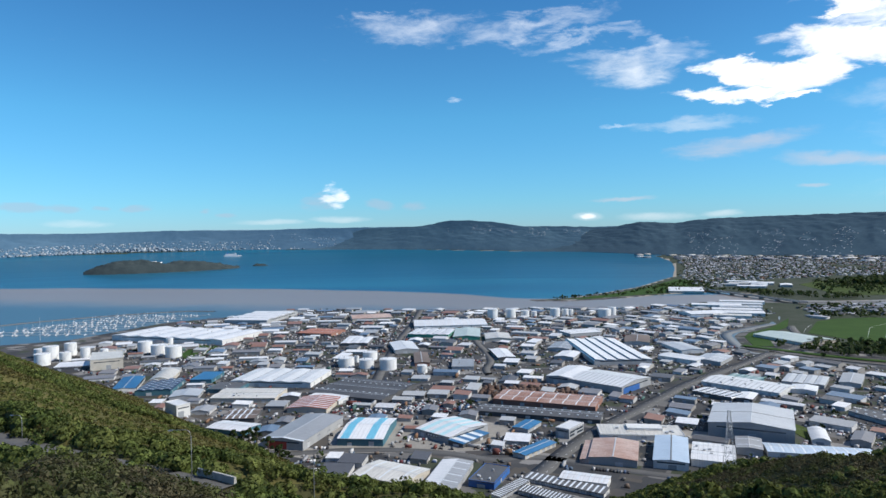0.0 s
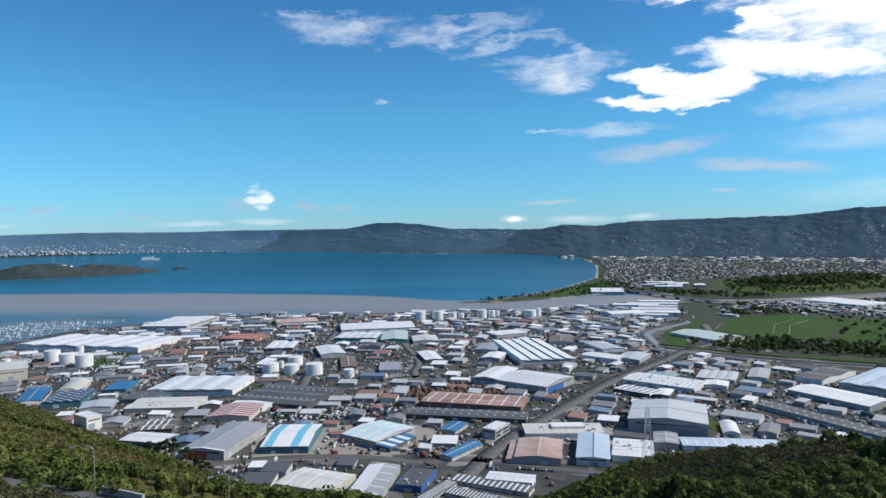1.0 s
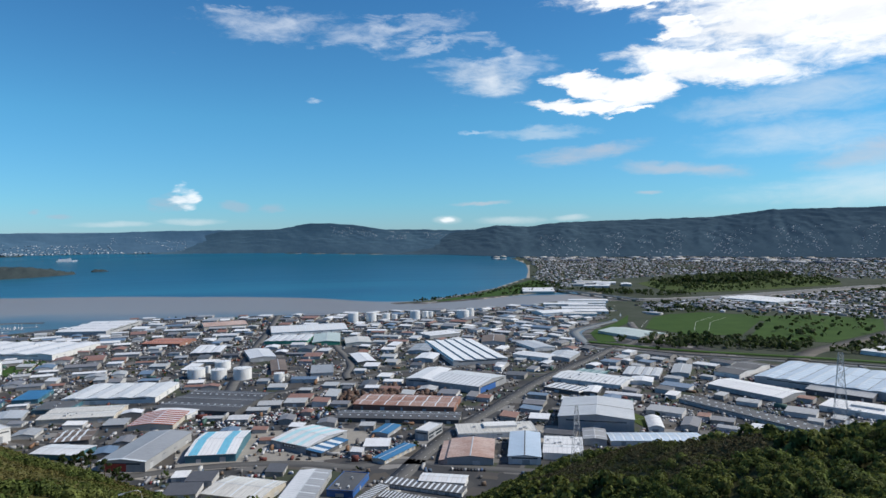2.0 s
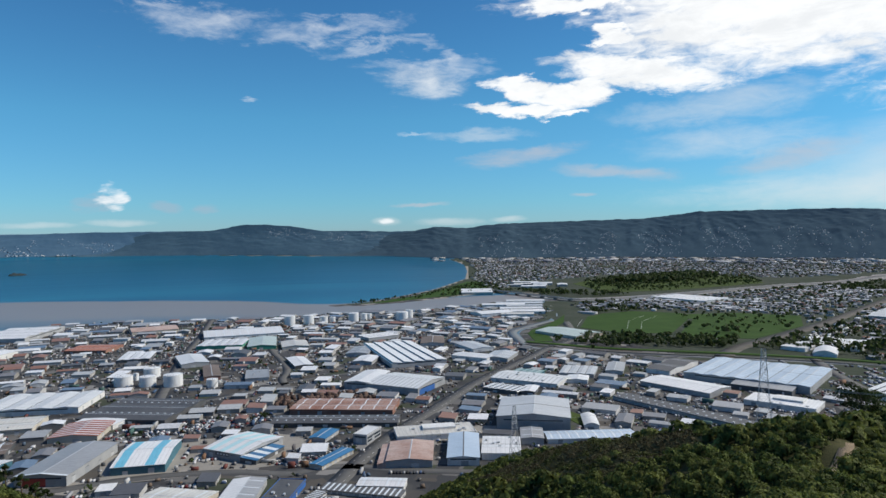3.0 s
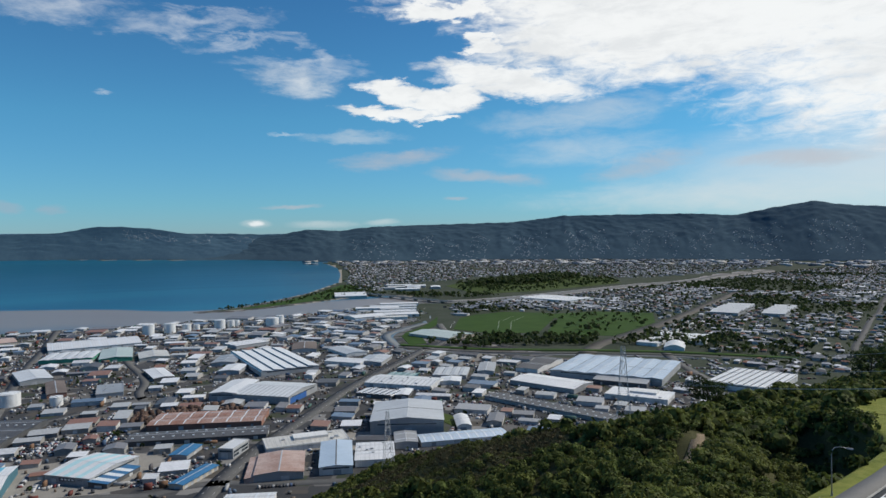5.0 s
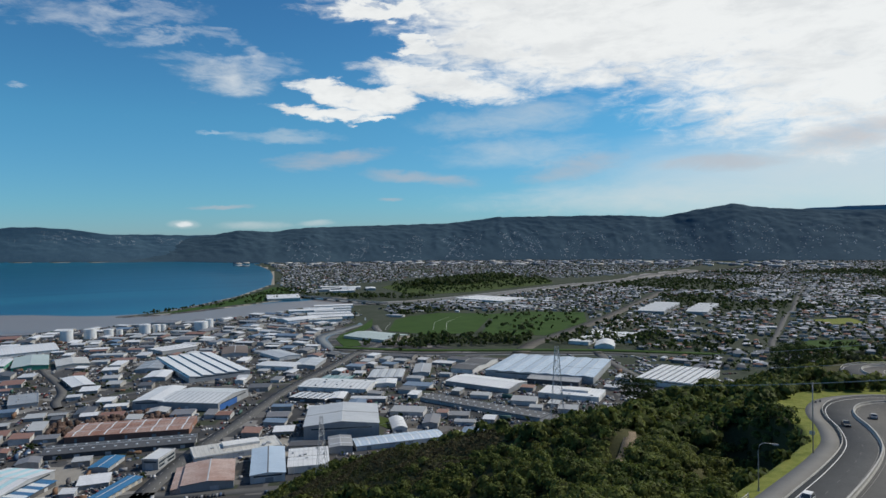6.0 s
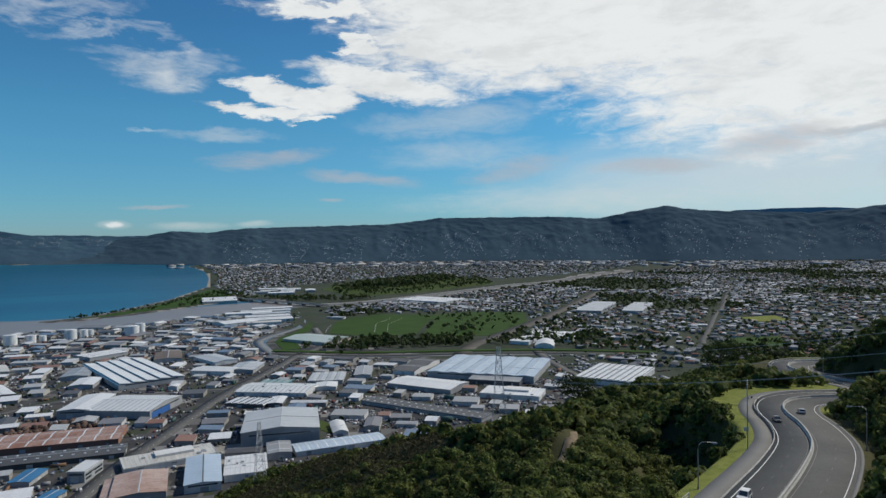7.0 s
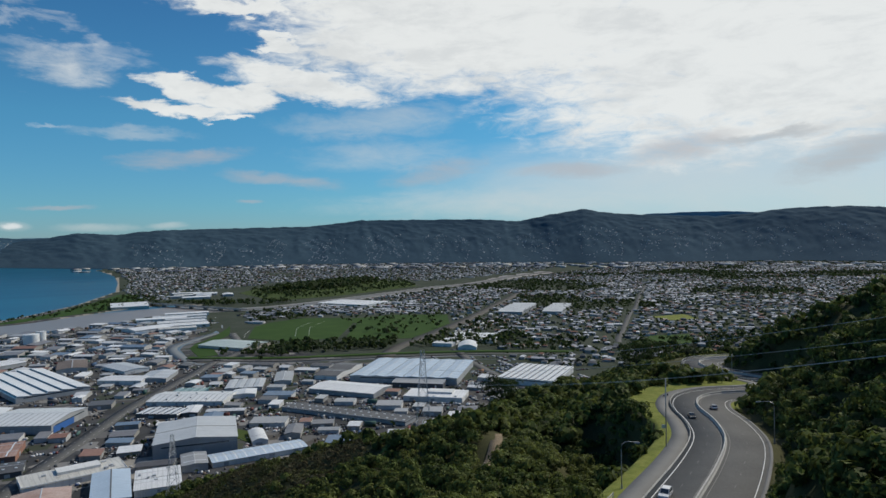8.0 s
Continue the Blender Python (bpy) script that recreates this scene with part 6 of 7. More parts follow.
def small_shed(x, y, a, b, h, turn, tone):
    lab = {0: "small metal shed with a shallow gabled roof", 1: "small flat-roofed workshop between yards", 2: "small workshop with a single-slope roof"}[tone]
    nm = {0: "small_shed", 1: "small_workshop", 2: "lean_shed"}[tone]
    t = thing(nm, lab, "shed", x, y, LAND, turn, "small sheds among the works")
    FOOTPRINTS.append((x, y, a / 2, b / 2, radians(turn)))
    prof = [(q, z + h) for q, z in roof_profile(("gable", "flat", "mono")[tone], 1, b, 0.18)]
    k, m = len(prof), len(prof) + 2
    vs = [(s * a / 2, p, z) for s in (-1, 1) for p, z in [(-b / 2, -0.3)] + prof + [(b / 2, -0.3)]]
    part("wall", Build().add(vs, [(i, m + i, m + i + 1, i + 1) for i in (0, k)] + [tuple(range(m)), tuple(range(m, 2 * m))[::-1]]), M_HOUSEWALL, t)
    part("roof", Build().add(*sheet(prof, -a / 2 - 0.3, a / 2 + 0.3, 0.02, 0.15, 0.4)), M_SHEDROOF, t)
    part("roller_door", Build().box(-1.6, 1.6, -b / 2 - 0.06, -b / 2 + 0.02, 0, min(3.2, h * 0.75)), M_DOOR, t)


made = 0
for x, y in pool(INDUSTRY, 9000, 3, 3.0):
    if made >= 420:
        break
    s = 1.0 + 0.0006 * max(0, y - 500)
    a, b = rnd.choice((rnd.uniform(9, 18), rnd.uniform(14, 34))) * s, rnd.uniform(7, 17) * s
    if clear(x, y, max(a, b) * 0.55):
        small_shed(x, y, a, b, rnd.uniform(2.4, 4.2), street_turn(x, y) + rnd.choice((0, 0, 90)) + rnd.uniform(-4, 4), rnd.choice((0, 0, 1, 2)))
        made += 1


# ---- vehicles ----
def car_body(l, w, h, van=False):
    """Side profile swept across the width, narrower at the top."""
    b = Build()
    low = [(-l / 2, 0.27), (-l / 2 + 0.04, 0.57), (-l / 2 + 0.23, 0.65), (l / 2 - 0.7, 0.65), (l / 2 - 0.08, 0.52), (l / 2, 0.3), (l / 2 - 0.08, 0.17), (-l / 2 + 0.08, 0.17)]
    k = len(low)
    b.add([(x, s * w / 2, z) for s in (-1, 1) for x, z in low], [(i, (i + 1) % k, k + (i + 1) % k, k + i) for i in range(k)] + [tuple(range(k))[::-1], tuple(range(k, 2 * k))])
    c = Build()
    back = -l / 2 + (0.08 if van else 0.27)
    cab = [(back, 0.64), (back + 0.27, h), (l / 2 - 1.54, h), (l / 2 - 0.85, 0.64)]
    c.add([(x, s * w / 2 * (0.98 if z < 0.8 else 0.8), z) for s in (-1, 1) for x, z in cab], [(0, 1, 5, 4), (1, 2, 6, 5), (2, 3, 7, 6), (0, 3, 2, 1), (4, 5, 6, 7)])
    return b, c


def car(x, y, z, turn, label, paint, group="", detail=True, l=4.4, w=1.8, h=1.45, van=False, pitch=0.0):
    t = thing("car", label, "car", x, y, z, turn, group)
    if pitch:
        t.matrix_world = pose(x, y, z, 0, pitch, turn)
    b, c = car_body(l, w, h, van)
    body = part("body", b, paint, t)
    cab = part("cabin", c, paint, t)
    glass = Build()
    back = -l / 2 + (0.08 if van else 0.27)
    for s in (-1, 1):
        glass.add([(back + 0.2, s * (w / 2 * 0.975), 0.7), (l / 2 - 1.0, s * (w / 2 * 0.975), 0.7), (l / 2 - 1.5, s * (w / 2 * 0.84), h - 0.06), (back + 0.35, s * (w / 2 * 0.84), h - 0.06)], [(0, 1, 2, 3)])
    part("side_glass", glass, M_WINDOW, cab)
    part("windscreen", Build().add([(l / 2 - 0.86, -w * 0.42, 0.69), (l / 2 - 0.86, w * 0.42, 0.69), (l / 2 - 1.48, w * 0.37, h - 0.04), (l / 2 - 1.48, -w * 0.37, h - 0.04)], [(0, 1, 2, 3)]), M_WINDOW, cab)
    if detail:
        part("rear_window", Build().add([(back + 0.03, -w * 0.4, 0.73), (back + 0.03, w * 0.4, 0.73), (back + 0.23, w * 0.36, h - 0.07), (back + 0.23, -w * 0.36, h - 0.07)], [(0, 1, 2, 3)]), M_WINDOW, cab)
        for s in (-1, 1):
            part("headlight", Build().box(l / 2 - 0.12, l / 2 - 0.02, s * w * 0.36 - 0.14, s * w * 0.36 + 0.14, 0.4, 0.51), M_LAMPGLASS, body)
            part("tail_light", Build().box(-l / 2 - 0.02, -l / 2 + 0.1, s * w * 0.4 - 0.09, s * w * 0.4 + 0.09, 0.42, 0.57), WALL["red"], body)
            part("mirror", Build().box(l / 2 - 1.15, l / 2 - 1.04, s * (w / 2 + 0.07) - 0.08, s * (w / 2 + 0.07) + 0.08, 0.68, 0.8), paint, cab)
    for sx in (-1, 1):
        for sy in (-1, 1):
            wheel = Build().tube([(sx * l * 0.31, sy * (w / 2 - 0.15), 0.25), (sx * l * 0.31, sy * (w / 2 + 0.015), 0.25)], 0.25, 12)
            part("wheel", wheel, M_TYRE, t)
    return t


P_WHITE = surface("paint_white", (0.66, 0.67, 0.68), (0.76, 0.76, 0.77), 0.5, 4, 0.22)
P_DARK = surface("paint_dark", (0.03, 0.032, 0.035), (0.06, 0.06, 0.065), 0.5, 4, 0.2)
P_SILVER = surface("paint_silver", (0.4, 0.41, 0.43), (0.5, 0.51, 0.53), 0.5, 4, 0.25, 0.4)


def on_road(s, off, back, label, paint, **kw):
    """A car on the hill road at a sample of its line, off to one side, facing either way."""
    p, q = line_of(ROAD_LINE, off)[s], line_of(ROAD_LINE, off)[s + 1]
    turn = math.degrees(math.atan2(q[1] - p[1], q[0] - p[0]))
    slope = math.degrees(math.atan2(q[2] - p[2], np.hypot(*(q - p)[:2])))
    car(p[0], p[1], p[2] + 0.02, turn + (180 if back else 0), label, paint, pitch=slope if back else -slope, **kw)


def nearest(x, y):
    return int(np.argmin(np.hypot(ROAD_LINE[:, 0] - x, ROAD_LINE[:, 1] - y)))


on_road(nearest(178, 66), 4.2, True, "dark hatchback with a pale roof on the hill road", P_DARK, l=3.2, w=1.38, h=1.16)
on_road(nearest(189, 72), -3.6, False, "silver sedan driving down the hill road", P_SILVER, l=3.5, w=1.4, h=1.12)
on_road(nearest(116, 45), 4.3, True, "white station wagon on the hill road", P_WHITE, l=3.6, w=1.42, h=1.24, van=True)

LOTS = [(78, 465, 50, 22, 46, "row"), (90, 455, 40, 12, 46, "row"), (335, 470, 50, 40, -50, "row"), (350, 430, 60, 30, -50, "row"), (225, 500, 40, 22, 46, "row"), (205, 505, 40, 20, 46, "row"),
        (455, 470, 110, 16, -70, "row"), (430, 450, 100, 10, -72, "row"), (150, 590, 50, 16, -24, "row"), (-10, 560, 60, 26, -10, "row"), (20, 540, 50, 22, -10, "row"), (560, 440, 60, 30, -60, "row"),
        (-20, 450, 40, 12, -10, "row"), (20, 420, 40, 12, 30, "row")]
proto = [car(0, 0, -60 - i, 0, "car parked in a yard among the works", M_CARPAINT, "cars parked in yards", False, l, 1.4, h, v) for i, (l, h, v) in enumerate(((3.4, 1.12, False), (3.6, 1.35, True), (3.2, 1.16, False)))]
count = 0
for lx, ly, la, lb, turn, _ in LOTS:
    c, s = math.cos(radians(turn)), math.sin(radians(turn))
    for j in range(int(lb / 6.4) + 1):
        for i in range(int(la / 2.3)):
            if rnd.random() < 0.28 or count > 290:
                continue
            u, v = i * 2.3 - la / 2, j * 6.4 - lb / 2
            x, y = lx + u * c - v * s, ly + u * s + v * c
            if not clear(x, y, 1.0, -4) or hills(np.array([x]), np.array([y]))[0] > 0.9:
                continue
            copy_thing(rnd.choice(proto), pose(x, y, LAND, 0, 0, turn + 90 + rnd.choice((0, 180)) + rnd.uniform(-4, 4)))
            count += 1
for o in proto:
    for q in list(o.children_recursive) + [o]:
        bpy.data.objects.remove(q)


def box_field(name, label, category, n, make, mat, seed):
    """Many small box-like things too many to count, one mesh: make returns x, y, z, length, width, height, turn, tapered top."""
    r = random.Random(seed)
    vs, fs = [], []
    base = np.array([(0, 3, 2, 1), (4, 5, 6, 7), (0, 1, 5, 4), (1, 2, 6, 5), (2, 3, 7, 6), (3, 0, 4, 7)])
    got = 0
    for _ in range(n):
        m = make(r)
        if m is None:
            continue
        x, y, z, a, b, h, turn, tap = m
        c, s = math.cos(radians(turn)), math.sin(radians(turn))
        for zz, k in ((0, 1.0), (h, tap)):
            for u, v in ((-1, -1), (1, -1), (1, 1), (-1, 1)):
                uu, vv = u * a / 2 * k, v * b / 2 * (k * 0.5 + 0.5)
                vs.append((x + uu * c - vv * s, y + uu * s + vv * c, z + zz))
        fs.append(base + got * 8)
        got += 1
    ob = new(name, array_mesh(name, drawn_in(np.array(vs)), np.concatenate(fs), [mat]))
    return tagged(ob, label, category, kind="stuff")


yard_spots = pool(INDUSTRY, 40000, 4, 1.6, 0.0, 3)
spots = iter(yard_spots)


def spot():
    return next(spots, None)


car_row = []


def loose_car(r):
    """Cars stand in short rows, side by side."""
    if not car_row:
        p = spot()
        if p is None:
            return None
        a = street_turn(*p) + r.choice((0, 90))
        k = r.choice((1, 2, 5, 8, 11))
        car_row.extend((p[0] + 2.1 * i * math.cos(radians(a)), p[1] + 2.1 * i * math.sin(radians(a)), a + 90 + r.uniform(-4, 4)) for i in range(k))
    x, y, a = car_row.pop()
    return (x, y, LAND, r.uniform(3.1, 3.8), 1.4, r.uniform(1.05, 1.4), a, 0.66) if r.random() < 0.85 and clear(x, y, 1.0, -4) else None


def crate(r):
    p = spot()
    return p and (*p, LAND, r.choice((4.7, 9.4, 4.7)), 1.9, r.choice((2.0, 2.0, 4.0)), street_turn(*p) + r.choice((0, 90)), 1.0)


def clutter(r):
    p = spot()
    k = r.uniform(0.7, 2.2)
    return p and (*p, LAND, k * 1.5, k, r.uniform(0.6, 2.4), r.uniform(0, 180), r.uniform(0.6, 1.0))


box_field("parked_cars", "cars and vans parked all over the yards", "cars", 6200, loose_car, M_CARPAINT, 11)


def yard_car(r):
    """Car parks and truck yards round the long white works."""
    if not car_row:
        x, y = r.uniform(430, 690), r.uniform(330, 560)
        a = 62 + r.choice((0, 0, 90))
        if hills(np.array([x]), np.array([y]))[0] > 0.9:
            return None
        car_row.extend((x + 2.2 * i * math.cos(radians(a)), y + 2.2 * i * math.sin(radians(a)), a + 90 + r.uniform(-4, 4)) for i in range(r.choice((4, 8, 12, 16))))
    x, y, a = car_row.pop()
    return (x, y, LAND, r.uniform(3.1, 3.8), 1.45, r.uniform(1.05, 1.5), a, 0.66) if r.random() < 0.88 and clear(x, y, 1.0, -4) else None


box_field("car_park_cars", "rows of cars parked round the long white works", "cars", 1500, yard_car, M_CARPAINT, 17)
box_field("shipping_containers", "stacks of weathered shipping containers in yards", "containers", 420, crate, M_CONTAINER, 12)
box_field("yard_clutter", "pallets, bins and stacked goods in the yards", "clutter", 4200, clutter, M_CLUTTER, 13)


def wagon(r):
    a, u = radians(24.5), r.uniform(0, 260)
    v = r.choice((-1, 1)) * (16 + 6 * r.randint(0, 7))
    x, y = 740 + u * math.cos(a) + v * math.sin(a), 690 + u * math.sin(a) - v * math.cos(a)
    return (x, y, LAND, r.uniform(10, 16), 2.2, 2.8, 24.5, 0.96) if inside(SUBURB_NEAR, np.array([x]), np.array([y]))[0] and clear(x, y, 4, -4) else None


box_field("rail_wagons", "rows of weathered rail wagons in sidings", "wagons", 260, wagon, M_SHEDROOF, 15)


def scrap(r):
    p = (r.gauss(125, 26), r.gauss(612, 12))
    return (*p, LAND - 0.5, r.uniform(3, 9), r.uniform(2, 6), r.uniform(1, 6), r.uniform(0, 180), r.uniform(0.1, 0.7)) if clear(*p, 1, -4) else None


box_field("scrap_heap", "dark brown heaps of scrap metal in a yard", "scrap", 300, scrap, M_SCRAP, 14)


def wreck(r):
    p = (r.gauss(8, 30), r.gauss(566, 11))
    return (*p, LAND + r.choice((0, 0, 0.9)), r.uniform(2.6, 3.6), 1.4, r.uniform(0.8, 1.3), r.uniform(0, 180), 0.7) if clear(*p, 1, -4) else None


box_field("wrecked_cars", "heaped wrecked cars in a dismantling yard", "wrecks", 520, wreck, M_CARPAINT, 16)


def valley_block(r):
    az = r.uniform(19, 84)
    d = float(profile(FOOT, az)) - r.uniform(60, 700)
    return (EYE[0] + d * math.sin(radians(az)), d * math.cos(radians(az)), LAND, r.uniform(25, 80), r.uniform(20, 45), r.uniform(4, 10), r.uniform(10, 40), 1.0)


box_field("valley_works", "pale works and shops along the foot of the hills", "works", 300, valley_block, M_TOWER, 34)


# ---- marina ----
def yacht(x, y, turn, l):
    t = thing("yacht", "white moored sailing yacht with a bare mast", "yacht", x, y, 0.0, turn, "yachts in the marina")
    k = [(-l / 2, 0.13), (-l * 0.2, 0.17), (l * 0.15, 0.15), (l * 0.38, 0.08), (l / 2, 0.005)]
    vs = [(a, s * b * l * w, z) for z, w in ((-0.3, 0.6), (1.1, 1.0)) for s in (-1, 1) for a, b in k]
    n = len(k)
    f = [(i, i + 1, 2 * n + i + 1, 2 * n + i) for i in range(n - 1)] + [(n + i + 1, n + i, 3 * n + i, 3 * n + i + 1) for i in range(n - 1)]
    f += [(2 * n + i, 2 * n + i + 1, 3 * n + i + 1, 3 * n + i) for i in range(n - 1)] + [(0, 2 * n, 3 * n, n)]
    part("hull", Build().add(vs, f), M_BOAT, t)
    part("cabin", Build().add([(-l * 0.15, -l * 0.09, 1.1), (l * 0.18, -l * 0.06, 1.1), (l * 0.18, l * 0.06, 1.1), (-l * 0.15, l * 0.09, 1.1), (-l * 0.13, -l * 0.07, 1.8), (l * 0.1, -l * 0.05, 1.7), (l * 0.1, l * 0.05, 1.7), (-l * 0.13, l * 0.07, 1.8)],
                              [(4, 5, 6, 7), (0, 1, 5, 4), (1, 2, 6, 5), (2, 3, 7, 6), (3, 0, 4, 7)]), M_BOAT, t)
    part("mast", Build().tube([(l * 0.08, 0, 1.0), (l * 0.08, 0, l * 1.25)], 0.14, 6), M_BOAT, t)
    part("boom", Build().tube([(l * 0.08, 0, 2.4), (-l * 0.35, 0, 2.4)], 0.1, 6), M_BOAT, t)
    return t


boat_proto = [yacht(0, 0, 0, l) for l in (6.5, 8.0, 5.5)]
for row in range(9):
    u = np.array([-500 - 26 * 0 + 14 * row, 1085 + 30 * row])
    d = np.array([-0.93, 0.06])
    pier = thing("pontoon", "long floating timber pontoon in the marina", "pontoon", group="marina pontoons")
    e = u + d * 210
    vs = [(u[0], u[1] - 1, 0.5), (e[0], e[1] - 1, 0.5), (e[0], e[1] + 1, 0.5), (u[0], u[1] + 1, 0.5), (u[0], u[1] - 1, -0.5), (e[0], e[1] - 1, -0.5), (e[0], e[1] + 1, -0.5), (u[0], u[1] + 1, -0.5)]
    part("deck", Build().add(vs, [(0, 1, 2, 3), (4, 7, 6, 5), (0, 4, 5, 1), (1, 5, 6, 2), (2, 6, 7, 3), (3, 7, 4, 0)]), M_CONCRETE, pier)
    for i in range(32):
        if rnd.random() < 0.25:
            continue
        p = u + d * (8 + i * 6.3)
        s = rnd.choice((-1, 1))
        copy_thing(rnd.choice(boat_proto), pose(p[0], p[1] + s * 8, 0, 0, 0, 90 * s + rnd.uniform(-5, 5)))
for o in boat_proto:
    for q in list(o.children_recursive) + [o]:
        bpy.data.objects.remove(q)
ms = thing("mast", "tall slim white mast beside the marina", "mast", -560, 1035, 0.5)
part("shaft", Build().tube([(0, 0, -2), (0, 0, 34)], [0.45, 0.2], 8), M_BOAT, ms)
bw = spline([(-760, 1180, 0), (-700, 1260, 0), (-600, 1340, 0), (-480, 1400, 0), (-400, 1390, 0)], 12)
ribbon("breakwater", bw, 3, -3, 1.0, M_ROCK, "dark rock breakwater round the marina", category="breakwater", depth=5)


def ferry():
    p = drawn_in(np.array([-1560.0, 5850.0, 0.0]))
    k = 0.72
    t = thing("ferry", "white ferry crossing the harbour", "ship", *p, 8)
    part("hull", Build().add([(a * k, b * k, z * k) for z in (-2, 9) for a, b in ((-55, -9), (40, -9), (62 + z, 0), (40, 9), (-55, 9))], [(5, 6, 7, 8, 9), (0, 1, 6, 5), (1, 2, 7, 6), (2, 3, 8, 7), (3, 4, 9, 8), (4, 0, 5, 9)]), M_BOAT, t)
    part("superstructure", Build().box(-45 * k, 30 * k, -7 * k, 7 * k, 9 * k, 19 * k), M_BOAT, t)
    part("bridge", Build().box(10 * k, 28 * k, -7.5 * k, 7.5 * k, 19 * k, 23 * k), M_BOAT, t)
    part("funnel", Build().box(-35 * k, -27 * k, -3 * k, 3 * k, 19 * k, 28 * k), WALL["blue"], t)


ferry()


# ---- suburbs: houses past counting ----
def houses(name, label, poly, n, seed, size):
    r = np.random.RandomState(seed)
    p = np.array(poly, float)
    x, y = r.uniform(p[:, 0].min(), p[:, 0].max(), n * 6), r.uniform(p[:, 1].min(), p[:, 1].max(), n * 6)
    # rows along the streets
    ang = radians(24)
    u, v = x * math.cos(ang) + y * math.sin(ang), -x * math.sin(ang) + y * math.cos(ang)
    bend = 22 * np.sin(u / 310) + 16 * np.sin(v / 170 + 1)
    v = np.round((v + bend) / 30) * 30 - bend + np.where(r.rand(len(v)) < 0.5, 8.5, -8.5) + r.uniform(-6, 6, len(v))
    u = u + r.uniform(-3, 3, len(u))
    x, y = u * math.cos(ang) - v * math.sin(ang), u * math.sin(ang) + v * math.cos(ang)
    ok = inside(poly, x, y) & (shore(x, y) > 25) & (hills(x, y) < 0.9) & free(x, y, 4.0)
    for q in (SPORTS, PARK, GOLF, [(1182, 540), (1250, 507), (1204, 457), (1150, 492)], [(930, 360), (1010, 400), (960, 440), (860, 420)]):
        ok &= ~inside(q, x, y)
    for line, half in STREETS:
        ok &= along(line[::4], x, y)[0] > half + 6
    ok &= fbm(x, y, 260.0, seed + 5, 3) > -0.3
    x, y = x[ok][:n], y[ok][:n]
    n = len(x)
    a, b, h = r.uniform(7, 13, n) * size, r.uniform(5.5, 8, n) * size, r.uniform(2.2, 4.4, n) * size
    shops = fbm(x, y, 420.0, seed, 3) + 0.25 * fbm(x, y, 90.0, seed + 1, 2)
    big = r.rand(n) < np.where(shops > 0.16, 0.42, 0.03)
    a, b = np.where(big, a * 2.6, a), np.where(big, b * 2.2, b)
    turn = ang + np.where(r.rand(n) < 0.5, 0, np.pi / 2) + r.uniform(-0.1, 0.1, n)
    c, s = np.cos(turn), np.sin(turn)
    rise = np.where(big, 0.8, b * 0.22)

    def world(uu, vv, zz):
        return np.stack([x + uu * c - vv * s, y + uu * s + vv * c, zz], -1)

    z0, z1 = np.full(n, LAND - 0.3), LAND + h
    walls = np.stack([world(i * a / 2, j * b / 2, z) for z in (z0, z1) for i, j in ((-1, -1), (1, -1), (1, 1), (-1, 1))], 1)
    wf = np.array([(0, 1, 5, 4), (1, 2, 6, 5), (2, 3, 7, 6), (3, 0, 4, 7)])
    oh, ov = a / 2 + 0.4, b / 2 + 0.4
    hip = a * 0.3
    roof = np.stack([world(-oh, -ov, z1), world(oh, -ov, z1), world(oh, ov, z1), world(-oh, ov, z1), world(-hip, 0 * b, z1 + rise), world(hip, 0 * b, z1 + rise)], 1)
    rf = np.array([(0, 1, 5, 4), (2, 3, 4, 5), (1, 2, 5, 5), (3, 0, 4, 4)])
    W = new(name + "_walls", array_mesh(name, drawn_in(walls.reshape(-1, 3)), (wf[None] + np.arange(n)[:, None, None] * 8).reshape(-1, 4), [M_HOUSEWALL]))
    tri = np.array([(0, 1, 5), (0, 5, 4), (2, 3, 4), (2, 4, 5), (1, 2, 5), (3, 0, 4)])
    Rf = new("roofs", array_mesh("roofs", drawn_in(roof.reshape(-1, 3)), (tri[None] + np.arange(n)[:, None, None] * 6).reshape(-1, 3), [M_HOUSEROOF, M_SHOPROOF], np.repeat(big.astype(int), 6)))
    Rf.parent = W
    tagged(W, label, "houses", kind="stuff")
    return x, y


near_houses = houses("suburb_houses", "low houses with grey and red-brown roofs among trees", SUBURB_NEAR, 19000, 21, 0.86)
west_houses = houses("seaside_houses", "dense low houses and white roofs behind the beach", SUBURB_WEST, 11500, 22, 0.92)


def on_hills(name, label, span, n, seed, mat, lo, hi, size, rng):
    r = random.Random(seed)

    def make(q):
        az = q.uniform(*span)
        t = q.uniform(lo, hi)
        if math.sin(az * 1.9) * math.sin(az * 0.53 + 2) + math.sin(t * 9 + az) * 0.3 < -0.15:
            return None
        x, y, z = (float(v) for v in rng(np.array(t), np.array(az)))
        return (x, y, z - 2, q.uniform(14, 30) * size, q.uniform(12, 22) * size, q.uniform(6.5, 9) * size, q.uniform(0, 180), 0.5)

    return box_field(name, label, "houses", n, make, mat, seed)


on_hills("hillside_houses", "scattered pale houses on the far hillsides", (22, 84), 1900, 31, M_PALE, 0.04, 0.5, 0.42, near_range)
on_hills("headland_houses", "pale houses along the top of the far headland", (3, 16), 420, 37, M_PALE, 0.5, 0.9, 0.45, head_range)
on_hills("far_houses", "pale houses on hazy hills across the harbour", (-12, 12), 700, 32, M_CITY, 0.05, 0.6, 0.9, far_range)


